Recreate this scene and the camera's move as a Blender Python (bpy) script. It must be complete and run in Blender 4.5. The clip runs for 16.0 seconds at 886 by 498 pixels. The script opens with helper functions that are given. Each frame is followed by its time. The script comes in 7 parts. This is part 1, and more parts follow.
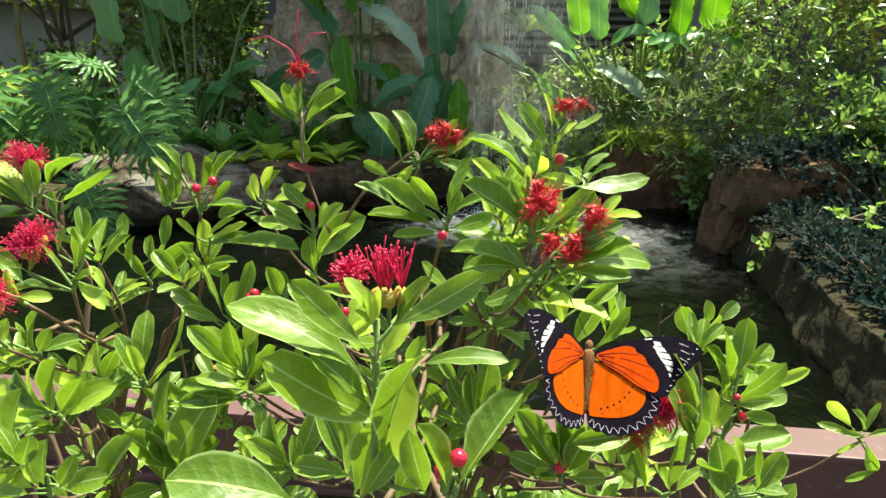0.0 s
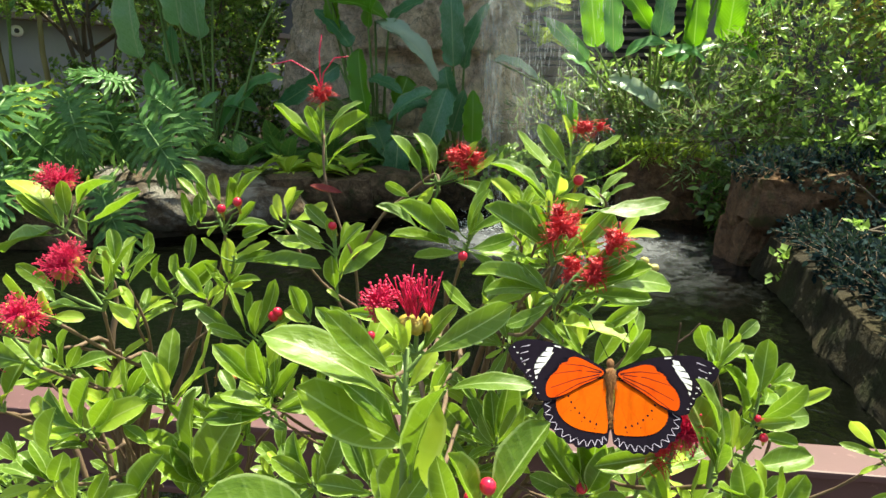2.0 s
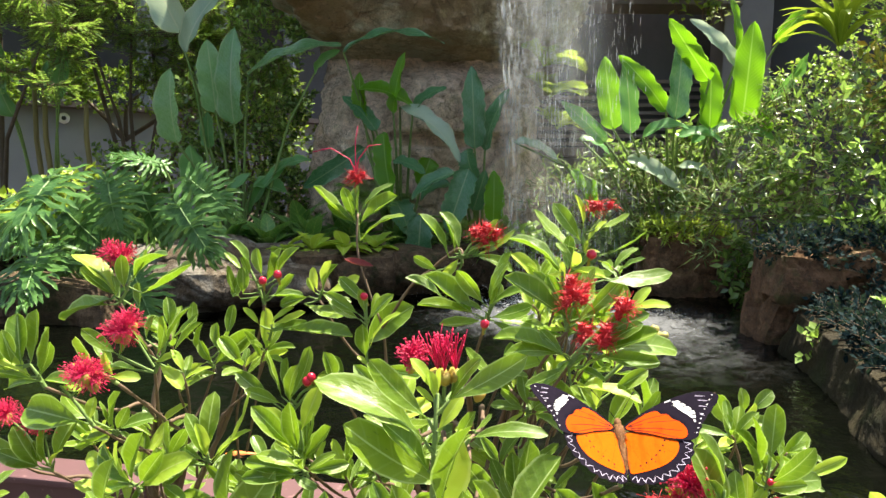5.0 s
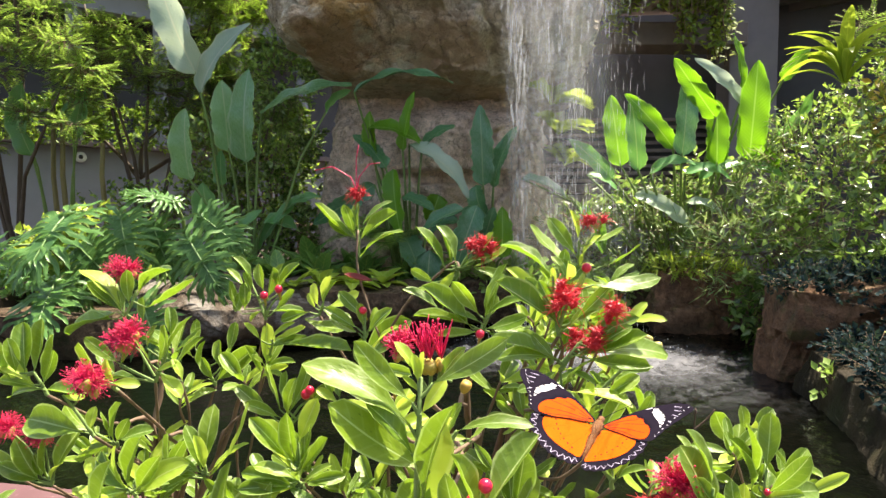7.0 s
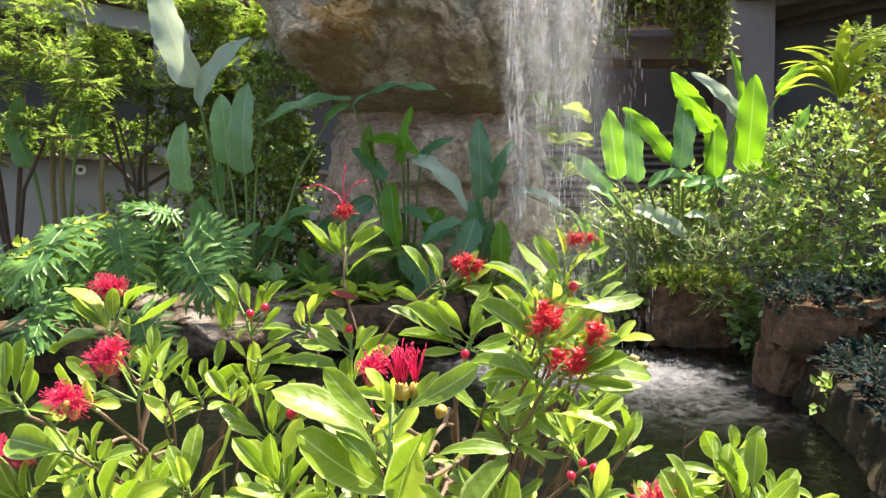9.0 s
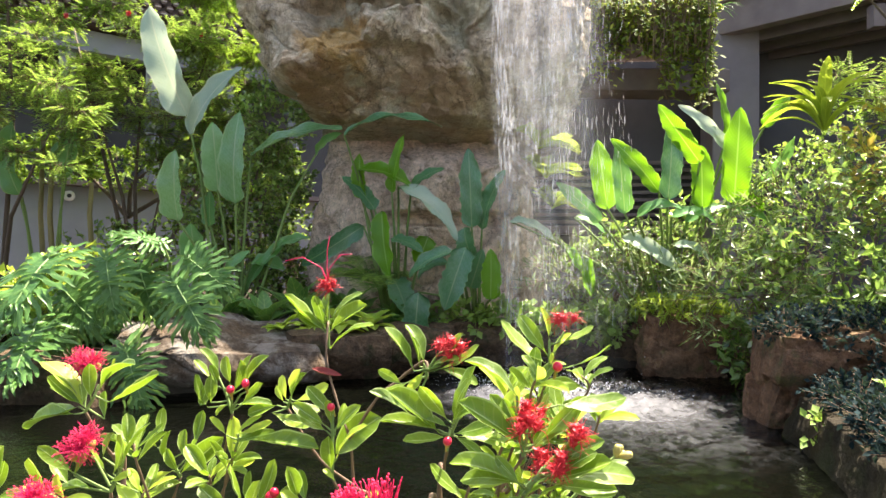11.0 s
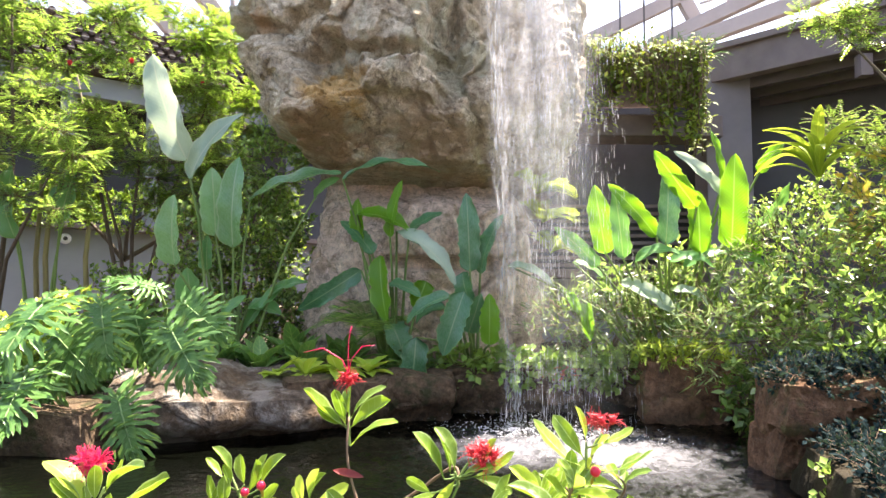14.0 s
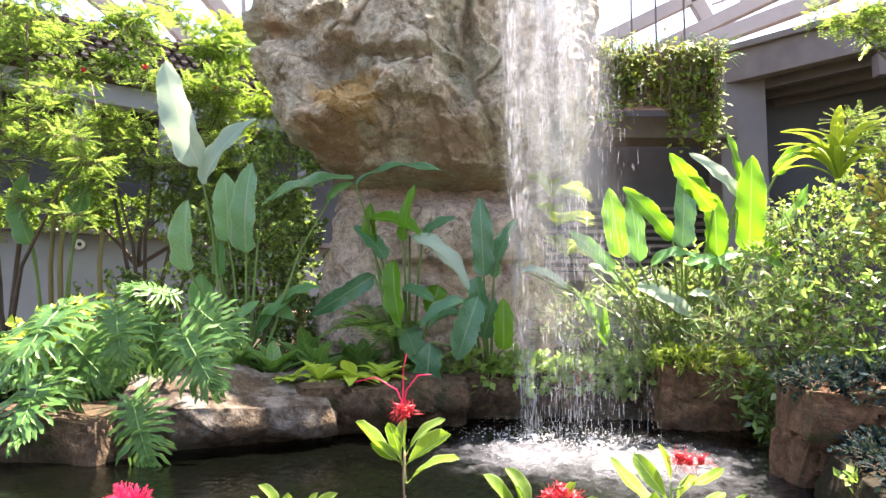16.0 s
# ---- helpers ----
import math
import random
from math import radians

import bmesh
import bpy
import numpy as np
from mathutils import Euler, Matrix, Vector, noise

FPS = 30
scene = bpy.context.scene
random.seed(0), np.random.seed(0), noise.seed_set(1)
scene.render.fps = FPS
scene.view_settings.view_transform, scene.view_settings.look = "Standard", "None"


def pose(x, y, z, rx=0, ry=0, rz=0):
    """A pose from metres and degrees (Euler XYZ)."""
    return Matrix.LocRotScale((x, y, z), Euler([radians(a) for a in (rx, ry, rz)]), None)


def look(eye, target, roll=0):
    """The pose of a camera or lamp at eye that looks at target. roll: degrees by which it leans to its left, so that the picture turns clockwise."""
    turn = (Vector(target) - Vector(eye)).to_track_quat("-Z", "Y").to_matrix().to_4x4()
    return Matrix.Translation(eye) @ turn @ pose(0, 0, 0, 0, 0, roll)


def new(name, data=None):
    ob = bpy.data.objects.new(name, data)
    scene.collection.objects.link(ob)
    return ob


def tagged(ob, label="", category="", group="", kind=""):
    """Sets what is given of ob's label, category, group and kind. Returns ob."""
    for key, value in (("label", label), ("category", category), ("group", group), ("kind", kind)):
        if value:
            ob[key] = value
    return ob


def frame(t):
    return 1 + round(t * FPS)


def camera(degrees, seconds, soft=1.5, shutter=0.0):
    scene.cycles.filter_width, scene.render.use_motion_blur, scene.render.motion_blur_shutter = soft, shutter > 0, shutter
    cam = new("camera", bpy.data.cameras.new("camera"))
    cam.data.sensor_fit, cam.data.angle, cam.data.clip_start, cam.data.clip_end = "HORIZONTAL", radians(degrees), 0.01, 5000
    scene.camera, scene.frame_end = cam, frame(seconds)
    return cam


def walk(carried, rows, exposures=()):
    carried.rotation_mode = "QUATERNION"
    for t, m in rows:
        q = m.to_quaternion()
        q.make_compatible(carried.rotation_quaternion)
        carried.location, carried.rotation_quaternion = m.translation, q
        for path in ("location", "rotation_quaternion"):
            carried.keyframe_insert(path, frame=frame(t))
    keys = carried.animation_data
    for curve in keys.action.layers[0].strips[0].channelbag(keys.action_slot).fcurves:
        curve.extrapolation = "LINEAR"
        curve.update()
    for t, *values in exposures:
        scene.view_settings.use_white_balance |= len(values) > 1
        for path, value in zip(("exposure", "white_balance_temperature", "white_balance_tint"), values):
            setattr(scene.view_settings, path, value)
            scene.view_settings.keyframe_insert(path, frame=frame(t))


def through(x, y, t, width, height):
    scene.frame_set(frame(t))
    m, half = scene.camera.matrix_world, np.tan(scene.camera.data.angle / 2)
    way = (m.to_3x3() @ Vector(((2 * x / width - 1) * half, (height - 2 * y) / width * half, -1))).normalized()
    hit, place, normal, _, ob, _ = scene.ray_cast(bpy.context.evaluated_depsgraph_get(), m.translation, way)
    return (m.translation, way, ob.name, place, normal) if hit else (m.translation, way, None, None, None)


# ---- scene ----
cam = camera(71.5, 16.0)
PATH = [
    (0, (0.183, 0.095, 1.656), (0.159, 2.033, 1.162), 0.9),
    (0.5, (0.178, 0.096, 1.656), (0.143, 2.038, 1.177), 0.9),
    (1, (0.176, 0.095, 1.658), (0.125, 2.038, 1.186), 0.8),
    (1.5, (0.178, 0.094, 1.658), (0.115, 2.038, 1.192), 0.7),
    (2, (0.179, 0.091, 1.663), (0.109, 2.035, 1.203), 0.6),
    (2.5, (0.179, 0.085, 1.668), (0.097, 2.034, 1.225), 0.6),
    (3, (0.182, 0.076, 1.666), (0.090, 2.030, 1.255), 0.5),
    (3.5, (0.187, 0.067, 1.665), (0.081, 2.030, 1.297), 0.4),
    (4, (0.184, 0.061, 1.666), (0.065, 2.032, 1.352), 0.4),
    (4.5, (0.178, 0.059, 1.666), (0.046, 2.037, 1.405), 0.4),
    (7, (0.189, 0.048, 1.648), (0.012, 2.038, 1.557), 0.3),
    (7.5, (0.188, 0.048, 1.646), (0.009, 2.038, 1.565), 0.4),
    (8, (0.187, 0.049, 1.645), (0.007, 2.039, 1.573), 0.3),
    (8.5, (0.194, 0.050, 1.647), (0.015, 2.041, 1.585), 0.3),
    (11, (0.203, 0.054, 1.691), (0.057, 2.049, 1.722), 0.5),
    (11.5, (0.200, 0.057, 1.701), (0.060, 2.051, 1.762), 0.5),
    (12, (0.195, 0.058, 1.708), (0.061, 2.052, 1.792), 0.5),
    (12.5, (0.192, 0.057, 1.717), (0.058, 2.050, 1.827), 0.5),
    (13, (0.190, 0.060, 1.722), (0.056, 2.052, 1.855), 0.4),
    (13.5, (0.187, 0.065, 1.725), (0.052, 2.055, 1.876), 0.5),
    (14, (0.178, 0.069, 1.729), (0.045, 2.058, 1.892), 0.5),
    (14.5, (0.168, 0.076, 1.734), (0.036, 2.065, 1.904), 0.4),
    (15, (0.157, 0.082, 1.739), (0.023, 2.071, 1.911), 0.4),
    (15.5, (0.147, 0.092, 1.744), (0.004, 2.079, 1.915), 0.4),
    (16, (0.139, 0.100, 1.744), (-0.025, 2.085, 1.917), 0.3),
]
walk(cam, [(t, look(eye, target, roll)) for t, eye, target, roll in PATH],
     exposures=[(0, 1.28, 7250, -9), (2.5, 1.30, 7300, -5), (4.5, 1.46, 7200, 2), (7, 1.60, 7250, 12), (11, 2.05, 7250, 14), (13, 2.28, 7200, 17), (16, 2.49, 7100, 18)])

# ---- light ----
SUN_TO = Vector((0.27, 0.25, 0.93)).normalized()
world = bpy.data.worlds.new("sky_world")
scene.world = world
world.use_nodes = True
wnt = world.node_tree
sky = wnt.nodes.new("ShaderNodeTexSky")
sky.sky_type, sky.sun_disc = "NISHITA", False
sky.sun_elevation = math.asin(SUN_TO.z)
sky.sun_rotation = math.atan2(SUN_TO.x, SUN_TO.y)
sky.air_density, sky.dust_density, sky.ozone_density = 1.0, 3.0, 0.6
wnt.nodes["Background"].inputs["Strength"].default_value = 0.130
wnt.links.new(sky.outputs[0], wnt.nodes["Background"].inputs["Color"])
sun_data = bpy.data.lights.new("sun", "SUN")
sun_data.energy, sun_data.angle, sun_data.color = 5.6, radians(0.6), (1.0, 0.95, 0.86)
sun = new("sun", sun_data)
sun.matrix_world = look(SUN_TO * 20, (0, 0, 0))


# ---- materials ----
class Mat:
    """A node material under construction."""

    def __init__(self, name):
        self.m = bpy.data.materials.new(name)
        self.m.use_nodes = True
        self.nt = self.m.node_tree
        self.bsdf = self.nt.nodes["Principled BSDF"]
        self.out = self.nt.nodes["Material Output"]

    def n(self, kind, **ins):
        node = self.nt.nodes.new("ShaderNode" + kind)
        for k, v in ins.items():
            self.put(node, k, v)
        return node

    def put(self, node, key, v):
        sock = node.inputs[int(key[1:])] if key[0] == "i" and key[1:].isdigit() else node.inputs[key.replace("_", " ")]
        if isinstance(v, bpy.types.NodeSocket):
            self.nt.links.new(v, sock)
        else:
            sock.default_value = v

    def math(self, op, a, b=0.0, c=0.0, clamp=False):
        node = self.n("Math", i0=a, i1=b, i2=c)
        node.operation, node.use_clamp = op, clamp
        return node.outputs[0]

    def mix(self, fac, a, b, blend="MIX"):
        node = self.nt.nodes.new("ShaderNodeMix")
        node.data_type, node.blend_type = "RGBA", blend
        for sock, v in ((node.inputs[0], fac), (node.inputs[6], a), (node.inputs[7], b)):
            if isinstance(v, bpy.types.NodeSocket):
                self.nt.links.new(v, sock)
            else:
                sock.default_value = v if not isinstance(v, tuple) else (*v[:3], 1.0)
        return node.outputs[2]

    def coord(self, which="Object"):
        return self.n("TexCoord").outputs[which]

    def place(self):
        return self.n("NewGeometry").outputs["Position"]

    def noise(self, scale, vec=None, detail=4.0, rough=0.6, warp=0.0):
        node = self.n("TexNoise", Scale=scale, Detail=detail, Roughness=rough, Distortion=warp)
        if vec is not None:
            self.put(node, "Vector", vec)
        return node.outputs["Fac"]

    def stretch(self, vec, s):
        node = self.n("Mapping", Vector=vec)
        node.inputs["Scale"].default_value = s
        return node.outputs[0]

    def ramp(self, fac, stops):
        node = self.n("ValToRGB", Fac=fac)
        el = node.color_ramp.elements
        while len(el) < len(stops):
            el.new(0.5)
        for e, (p, c) in zip(el, stops):
            e.position, e.color = p, (*c, 1.0) if len(c) == 3 else c
        return node.outputs[0]

    def step(self, v, lo, hi):
        node = self.n("MapRange", Value=v)
        node.inputs["From Min"].default_value, node.inputs["From Max"].default_value = lo, hi
        node.interpolation_type = "SMOOTHSTEP"
        return node.outputs[0]

    def bump(self, height, strength=0.4, dist=0.01):
        node = self.n("Bump", Height=height, Strength=strength, Distance=dist)
        self.put(self.bsdf, "Normal", node.outputs[0])
        return node.outputs[0]

    def set(self, **ins):
        for k, v in ins.items():
            if isinstance(v, tuple) and len(v) == 3:
                v = (*v, 1.0)
            self.put(self.bsdf, k, v)
        return self

    def random(self):
        a = self.n("ObjectInfo").outputs["Random"]
        b = self.n("NewGeometry").outputs["Random Per Island"]
        return self.math("FRACT", self.math("ADD", a, b))


def leaf_mat(name, dark, light, back, rough=0.35, through=0.35, veins=14.0, rib=(0.35, 0.45, 0.12), spots=0.25, coat=0.0, vein_amount=0.25, gloss=0.46):
    """A leaf: UV u runs across it (rib at 0.5), v along it."""
    k = Mat(name)
    uv = k.n("UVMap").outputs[0]
    sep = k.n("SeparateXYZ", Vector=uv)
    u, v = sep.outputs[0], sep.outputs[1]
    side = k.math("ABSOLUTE", k.math("SUBTRACT", u, 0.5))
    rnd = k.random()
    if vein_amount == 0.0:
        rnd = k.math("POWER", rnd, 2.2)
    pos = k.coord("Object")
    base = k.mix(k.math("MULTIPLY", k.math("ADD", rnd, k.noise(2.5, uv)) if vein_amount else k.math("MULTIPLY", rnd, 1.7), 0.62, clamp=True), dark, light)
    base = k.mix(k.step(k.noise(9.0, uv, 3.0), 0.62, 0.75), base, tuple(c * (1 - spots) for c in dark))
    wave = k.math("SINE", k.math("MULTIPLY", k.math("ADD", v, k.math("MULTIPLY", side, -0.35)), veins * 6.283))
    vein = k.math("MULTIPLY", k.step(wave, 0.75, 1.0), vein_amount)
    base = k.mix(vein, base, rib)
    base = k.mix(k.math("MULTIPLY", k.math("SUBTRACT", 1.0, k.step(side, 0.012, 0.035)), 0.8), base, rib)
    edge = k.math("MULTIPLY", k.step(side, 0.43, 0.47), 0.6)
    base = k.mix(edge, base, rib)
    k.set(Base_Color=base, Roughness=k.math("ADD", rough, k.math("MULTIPLY", k.noise(20.0, uv), 0.15)), Coat_Weight=coat)
    k.put(k.bsdf, "Specular IOR Level", gloss)
    k.bump(k.math("ADD", k.math("MULTIPLY", wave, vein_amount * 1.6), k.math("ADD", k.math("MULTIPLY", k.noise(14.0, uv), 0.8), k.math("MULTIPLY", k.noise(4.0, uv), 2.0))), 0.16, 0.003)
    tr = k.n("BsdfTranslucent", Color=k.mix(0.35, base, back, "MIX"))
    mx = k.n("MixShader", i0=through, i1=k.bsdf.outputs[0], i2=tr.outputs[0])
    k.nt.links.new(mx.outputs[0], k.out.inputs[0])
    return k.m


shrub_leaf_mat = leaf_mat("shrub_leaf", (0.042, 0.108, 0.014), (0.178, 0.270, 0.020), (0.50, 0.85, 0.03), 0.31, 0.34, 7.0, rib=(0.44, 0.56, 0.22), vein_amount=0.10, coat=0.15)
young_leaf_mat = leaf_mat("young_leaf", (0.24, 0.40, 0.04), (0.42, 0.55, 0.06), (0.8, 0.95, 0.1), 0.35, 0.42, 7.0, rib=(0.50, 0.60, 0.20), vein_amount=0.08)
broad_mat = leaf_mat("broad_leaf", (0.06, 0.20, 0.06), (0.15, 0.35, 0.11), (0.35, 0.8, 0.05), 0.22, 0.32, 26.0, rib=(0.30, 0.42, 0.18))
broad_lit_mat = leaf_mat("broad_leaf_sunlit", (0.055, 0.19, 0.008), (0.125, 0.31, 0.012), (0.42, 0.92, 0.02), 0.34, 0.46, 26.0, rib=(0.32, 0.50, 0.12))
wax_glare_mat = leaf_mat("broad_leaf_wax_glare", (0.17, 0.29, 0.19), (0.38, 0.50, 0.37), (0.75, 0.85, 0.6), 0.18, 0.38, 26.0, rib=(0.45, 0.5, 0.35), coat=0.4)
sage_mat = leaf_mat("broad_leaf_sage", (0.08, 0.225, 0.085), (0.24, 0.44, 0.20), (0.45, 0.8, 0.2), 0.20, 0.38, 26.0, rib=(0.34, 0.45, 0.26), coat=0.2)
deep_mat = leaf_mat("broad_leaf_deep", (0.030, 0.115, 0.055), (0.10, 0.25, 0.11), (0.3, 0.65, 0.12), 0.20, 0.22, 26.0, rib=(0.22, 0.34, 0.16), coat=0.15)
heart_mat = leaf_mat("heart_leaf", (0.08, 0.22, 0.03), (0.32, 0.46, 0.10), (0.5, 0.8, 0.1), 0.32, 0.35, 5.0)
philo_mat = leaf_mat("philodendron_leaf", (0.022, 0.080, 0.022), (0.10, 0.225, 0.050), (0.45, 0.75, 0.18), 0.30, 0.22, 9.0, rib=(0.20, 0.32, 0.12), gloss=0.30)
fine_mat = leaf_mat("fine_foliage", (0.035, 0.105, 0.030), (0.36, 0.53, 0.09), (0.65, 0.92, 0.12), 0.22, 0.42, 3.0, vein_amount=0.0, gloss=0.6)
sunlit_fine_mat = leaf_mat("sunlit_fine_foliage", (0.05, 0.15, 0.03), (0.33, 0.50, 0.08), (0.7, 0.95, 0.06), 0.42, 0.45, 3.0, vein_amount=0.0)
glossy_mat = leaf_mat("glossy_foliage", (0.018, 0.062, 0.022), (0.34, 0.50, 0.14), (0.55, 0.85, 0.12), 0.12, 0.44, 3.0, vein_amount=0.0, coat=0.5, gloss=0.6)
shaded_cover_mat = leaf_mat("shaded_blue_grey_cover", (0.006, 0.014, 0.015), (0.024, 0.044, 0.046), (0.2, 0.35, 0.2), 0.75, 0.10, 3.0, rib=(0.02, 0.04, 0.04), vein_amount=0.0, gloss=0.05)
blade_mat = leaf_mat("bamboo_blade", (0.05, 0.12, 0.04), (0.34, 0.44, 0.18), (0.6, 0.8, 0.2), 0.22, 0.35, 3.0, vein_amount=0.0, coat=0.2)
warm_mat = leaf_mat("warm_foliage", (0.14, 0.20, 0.03), (0.60, 0.38, 0.05), (0.8, 0.7, 0.1), 0.34, 0.35, 3.0, vein_amount=0.0)
cover_mat = leaf_mat("groundcover_leaf", (0.035, 0.12, 0.035), (0.16, 0.34, 0.08), (0.45, 0.8, 0.08), 0.34, 0.30, 8.0, vein_amount=0.5)
yellow_mat = leaf_mat("yellow_frond", (0.17, 0.30, 0.03), (0.36, 0.48, 0.06), (0.8, 0.9, 0.1), 0.4, 0.4, 5.0)
strap_mat = leaf_mat("strap_leaf", (0.10, 0.20, 0.015), (0.28, 0.38, 0.03), (0.7, 0.85, 0.08), 0.34, 0.4, 5.0, rib=(0.45, 0.5, 0.06))
dead_mat = leaf_mat("dry_leaf", (0.13, 0.012, 0.014), (0.24, 0.03, 0.03), (0.4, 0.06, 0.04), 0.5, 0.2, 5.0, rib=(0.26, 0.05, 0.04))


def bark_mat(name, a, b, scale=60.0):
    k = Mat(name)
    p = k.coord("Object")
    f = k.noise(scale, k.stretch(p, (1, 1, 0.25)), 5.0)
    k.set(Base_Color=k.mix(f, a, b), Roughness=0.75)
    k.bump(f, 0.5, 0.002)
    return k.m


twig_mat = bark_mat("twig_bark", (0.05, 0.028, 0.016), (0.24, 0.155, 0.10), 120.0)
dry_twig_mat = bark_mat("dry_twig_bark", (0.02, 0.010, 0.007), (0.09, 0.045, 0.03), 150.0)
green_stem_mat = bark_mat("green_stem", (0.08, 0.16, 0.03), (0.22, 0.30, 0.09), 40.0)
bark = bark_mat("tree_bark", (0.045, 0.032, 0.022), (0.17, 0.125, 0.085), 14.0)


def plain(name, a, b, rough=0.5, scale=30.0, metal=0.0, bump=0.2, dist=0.002, trans=0.0):
    k = Mat(name)
    f = k.noise(scale, k.coord("Object"), 5.0)
    col = k.mix(f, a, b)
    k.set(Base_Color=col, Roughness=rough, Metallic=metal)
    k.bump(f, bump, dist)
    if trans:
        tr = k.n("BsdfTranslucent", Color=col)
        mx = k.n("MixShader", i0=trans, i1=k.bsdf.outputs[0], i2=tr.outputs[0])
        k.nt.links.new(mx.outputs[0], k.out.inputs[0])
    return k.m


stamen_mat = plain("crimson_stamen", (0.56, 0.006, 0.075), (0.78, 0.016, 0.14), 0.45, 200.0, trans=0.25)
spent_mat = plain("red_spent_stamen", (0.46, 0.008, 0.022), (0.68, 0.030, 0.045), 0.5, 200.0, trans=0.2)
berry_mat = plain("red_bud", (0.50, 0.006, 0.035), (0.66, 0.015, 0.07), 0.28, 150.0)
calyx_mat = plain("calyx", (0.42, 0.16, 0.03), (0.30, 0.36, 0.05), 0.5, 90.0)
anther_mat = plain("anther", (0.56, 0.010, 0.07), (0.75, 0.03, 0.10), 0.6, 300.0)


def rock_mat(name, a, b, c, stain, scale=1.0, moss=None, wet=0.0, crack_depth=0.0, lichen=None, ochre=()):
    k = Mat(name)
    p = k.place()
    big = k.noise(0.9 * scale, p, 6.0, 0.62, 0.4)
    mid = k.noise(4.0 * scale, p, 8.0, 0.68)
    fine = k.noise(38.0 * scale, p, 6.0, 0.7)
    col = k.ramp(mid, [(0.30, a), (0.52, b), (0.74, c)])
    col = k.mix(k.step(big, 0.50, 0.68), col, stain)
    streak = k.noise(3.0 * scale, k.stretch(p, (2.2, 2.2, 0.25)), 5.0, 0.6)
    col = k.mix(k.math("MULTIPLY", k.step(streak, 0.56, 0.72), 0.4), col, tuple(x * 0.25 for x in b))
    col = k.mix(0.25 if crack_depth else 0.45, col, k.mix(k.math("MULTIPLY", fine, 1.0), (0.25, 0.24, 0.22), (1.0, 1.0, 1.0)), "MULTIPLY")
    if crack_depth:
        crust = k.noise(11.0 * scale, p, 9.0, 0.78, 0.3)
        col = k.mix(0.85, col, k.ramp(crust, [(0.36, (0.60, 0.56, 0.50)), (0.48, (1.20, 1.18, 1.14)), (0.62, (1.60, 1.58, 1.52))]), "MULTIPLY")
    if lichen:
        col = k.mix(k.math("MULTIPLY", k.step(k.noise(1.3 * scale, k.stretch(p, (1.0, 1.0, 0.8)), 7.0, 0.7), 0.48, 0.60), 0.75), col, lichen)
    if moss:
        col = k.mix(k.math("MULTIPLY", k.step(k.noise(2.6 * scale, p, 6.0), 0.52, 0.66), 0.8), col, moss)
    for at, size, tone in ochre:
        gap = k.n("VectorMath", i0=k.stretch(p, (1.0, 0.3, 1.25)), i1=(at[0], at[1] * 0.3, at[2] * 1.25))
        gap.operation = "DISTANCE"
        spot = k.math("ADD", k.math("DIVIDE", gap.outputs["Value"], size), k.math("MULTIPLY", k.math("SUBTRACT", k.noise(3.5, p, 6.0, 0.7), 0.5), 1.6))
        col = k.mix(k.math("MULTIPLY", k.math("SUBTRACT", 1.0, k.step(spot, 0.55, 1.05)), 0.75), col, tone)
    grit = k.noise(95.0 * scale, p, 4.0, 0.8)
    col = k.mix(0.5, col, k.ramp(grit, [(0.36, (0.30, 0.28, 0.26)), (0.50, (0.95, 0.95, 0.95)), (0.66, (1.25, 1.25, 1.22))]), "MULTIPLY")
    if crack_depth:
        for size, width, dark, gate in ((3.4, 0.030, 0.55, (0.42, 0.56)), (9.0, 0.045, 0.45, (0.46, 0.60)), (1.5, 0.014, 0.6, (0.36, 0.50))):
            vein = k.n("TexVoronoi", Vector=k.mix(0.45, k.stretch(p, (1.5, 1.5, 0.9)), k.n("TexNoise", Vector=p, Scale=4.0 + size, Detail=6.0).outputs["Color"], "ADD"), Scale=size * scale)
            vein.feature = "DISTANCE_TO_EDGE"
            line = k.math("MULTIPLY", k.math("SUBTRACT", 1.0, k.step(vein.outputs["Distance"], 0.0, width)), k.step(k.noise(2.2 * size * 0.4, p, 5.0), *gate))
            col = k.mix(k.math("MULTIPLY", line, dark), col, (0.07, 0.055, 0.04))
        pits = k.step(k.noise(26.0 * scale, p, 7.0, 0.75), 0.58, 0.70)
        col = k.mix(k.math("MULTIPLY", pits, 0.35), col, (0.20, 0.165, 0.12))
    k.put(k.bsdf, "Specular IOR Level", 0.25)
    k.set(Base_Color=col, Roughness=k.math("SUBTRACT", 0.82, k.math("MULTIPLY", k.step(streak, 0.5, 0.7), wet)))
    crack = k.n("TexVoronoi", Vector=k.mix(0.25, p, k.n("TexNoise", Vector=p, Scale=3.0).outputs["Color"], "ADD"), Scale=2.6 * scale)
    crack.feature = "DISTANCE_TO_EDGE"
    cr = k.step(crack.outputs["Distance"], 0.0, 0.045)
    h = k.math("ADD", k.math("ADD", mid, k.math("MULTIPLY", k.noise(13.0 * scale, p, 6.0, 0.7), 0.5)), k.math("MULTIPLY", fine, 0.40))
    k.bump(k.math("ADD", h, k.math("MULTIPLY", cr, crack_depth)), 0.9, (0.10 if crack_depth else 0.05) / scale)
    return k.m


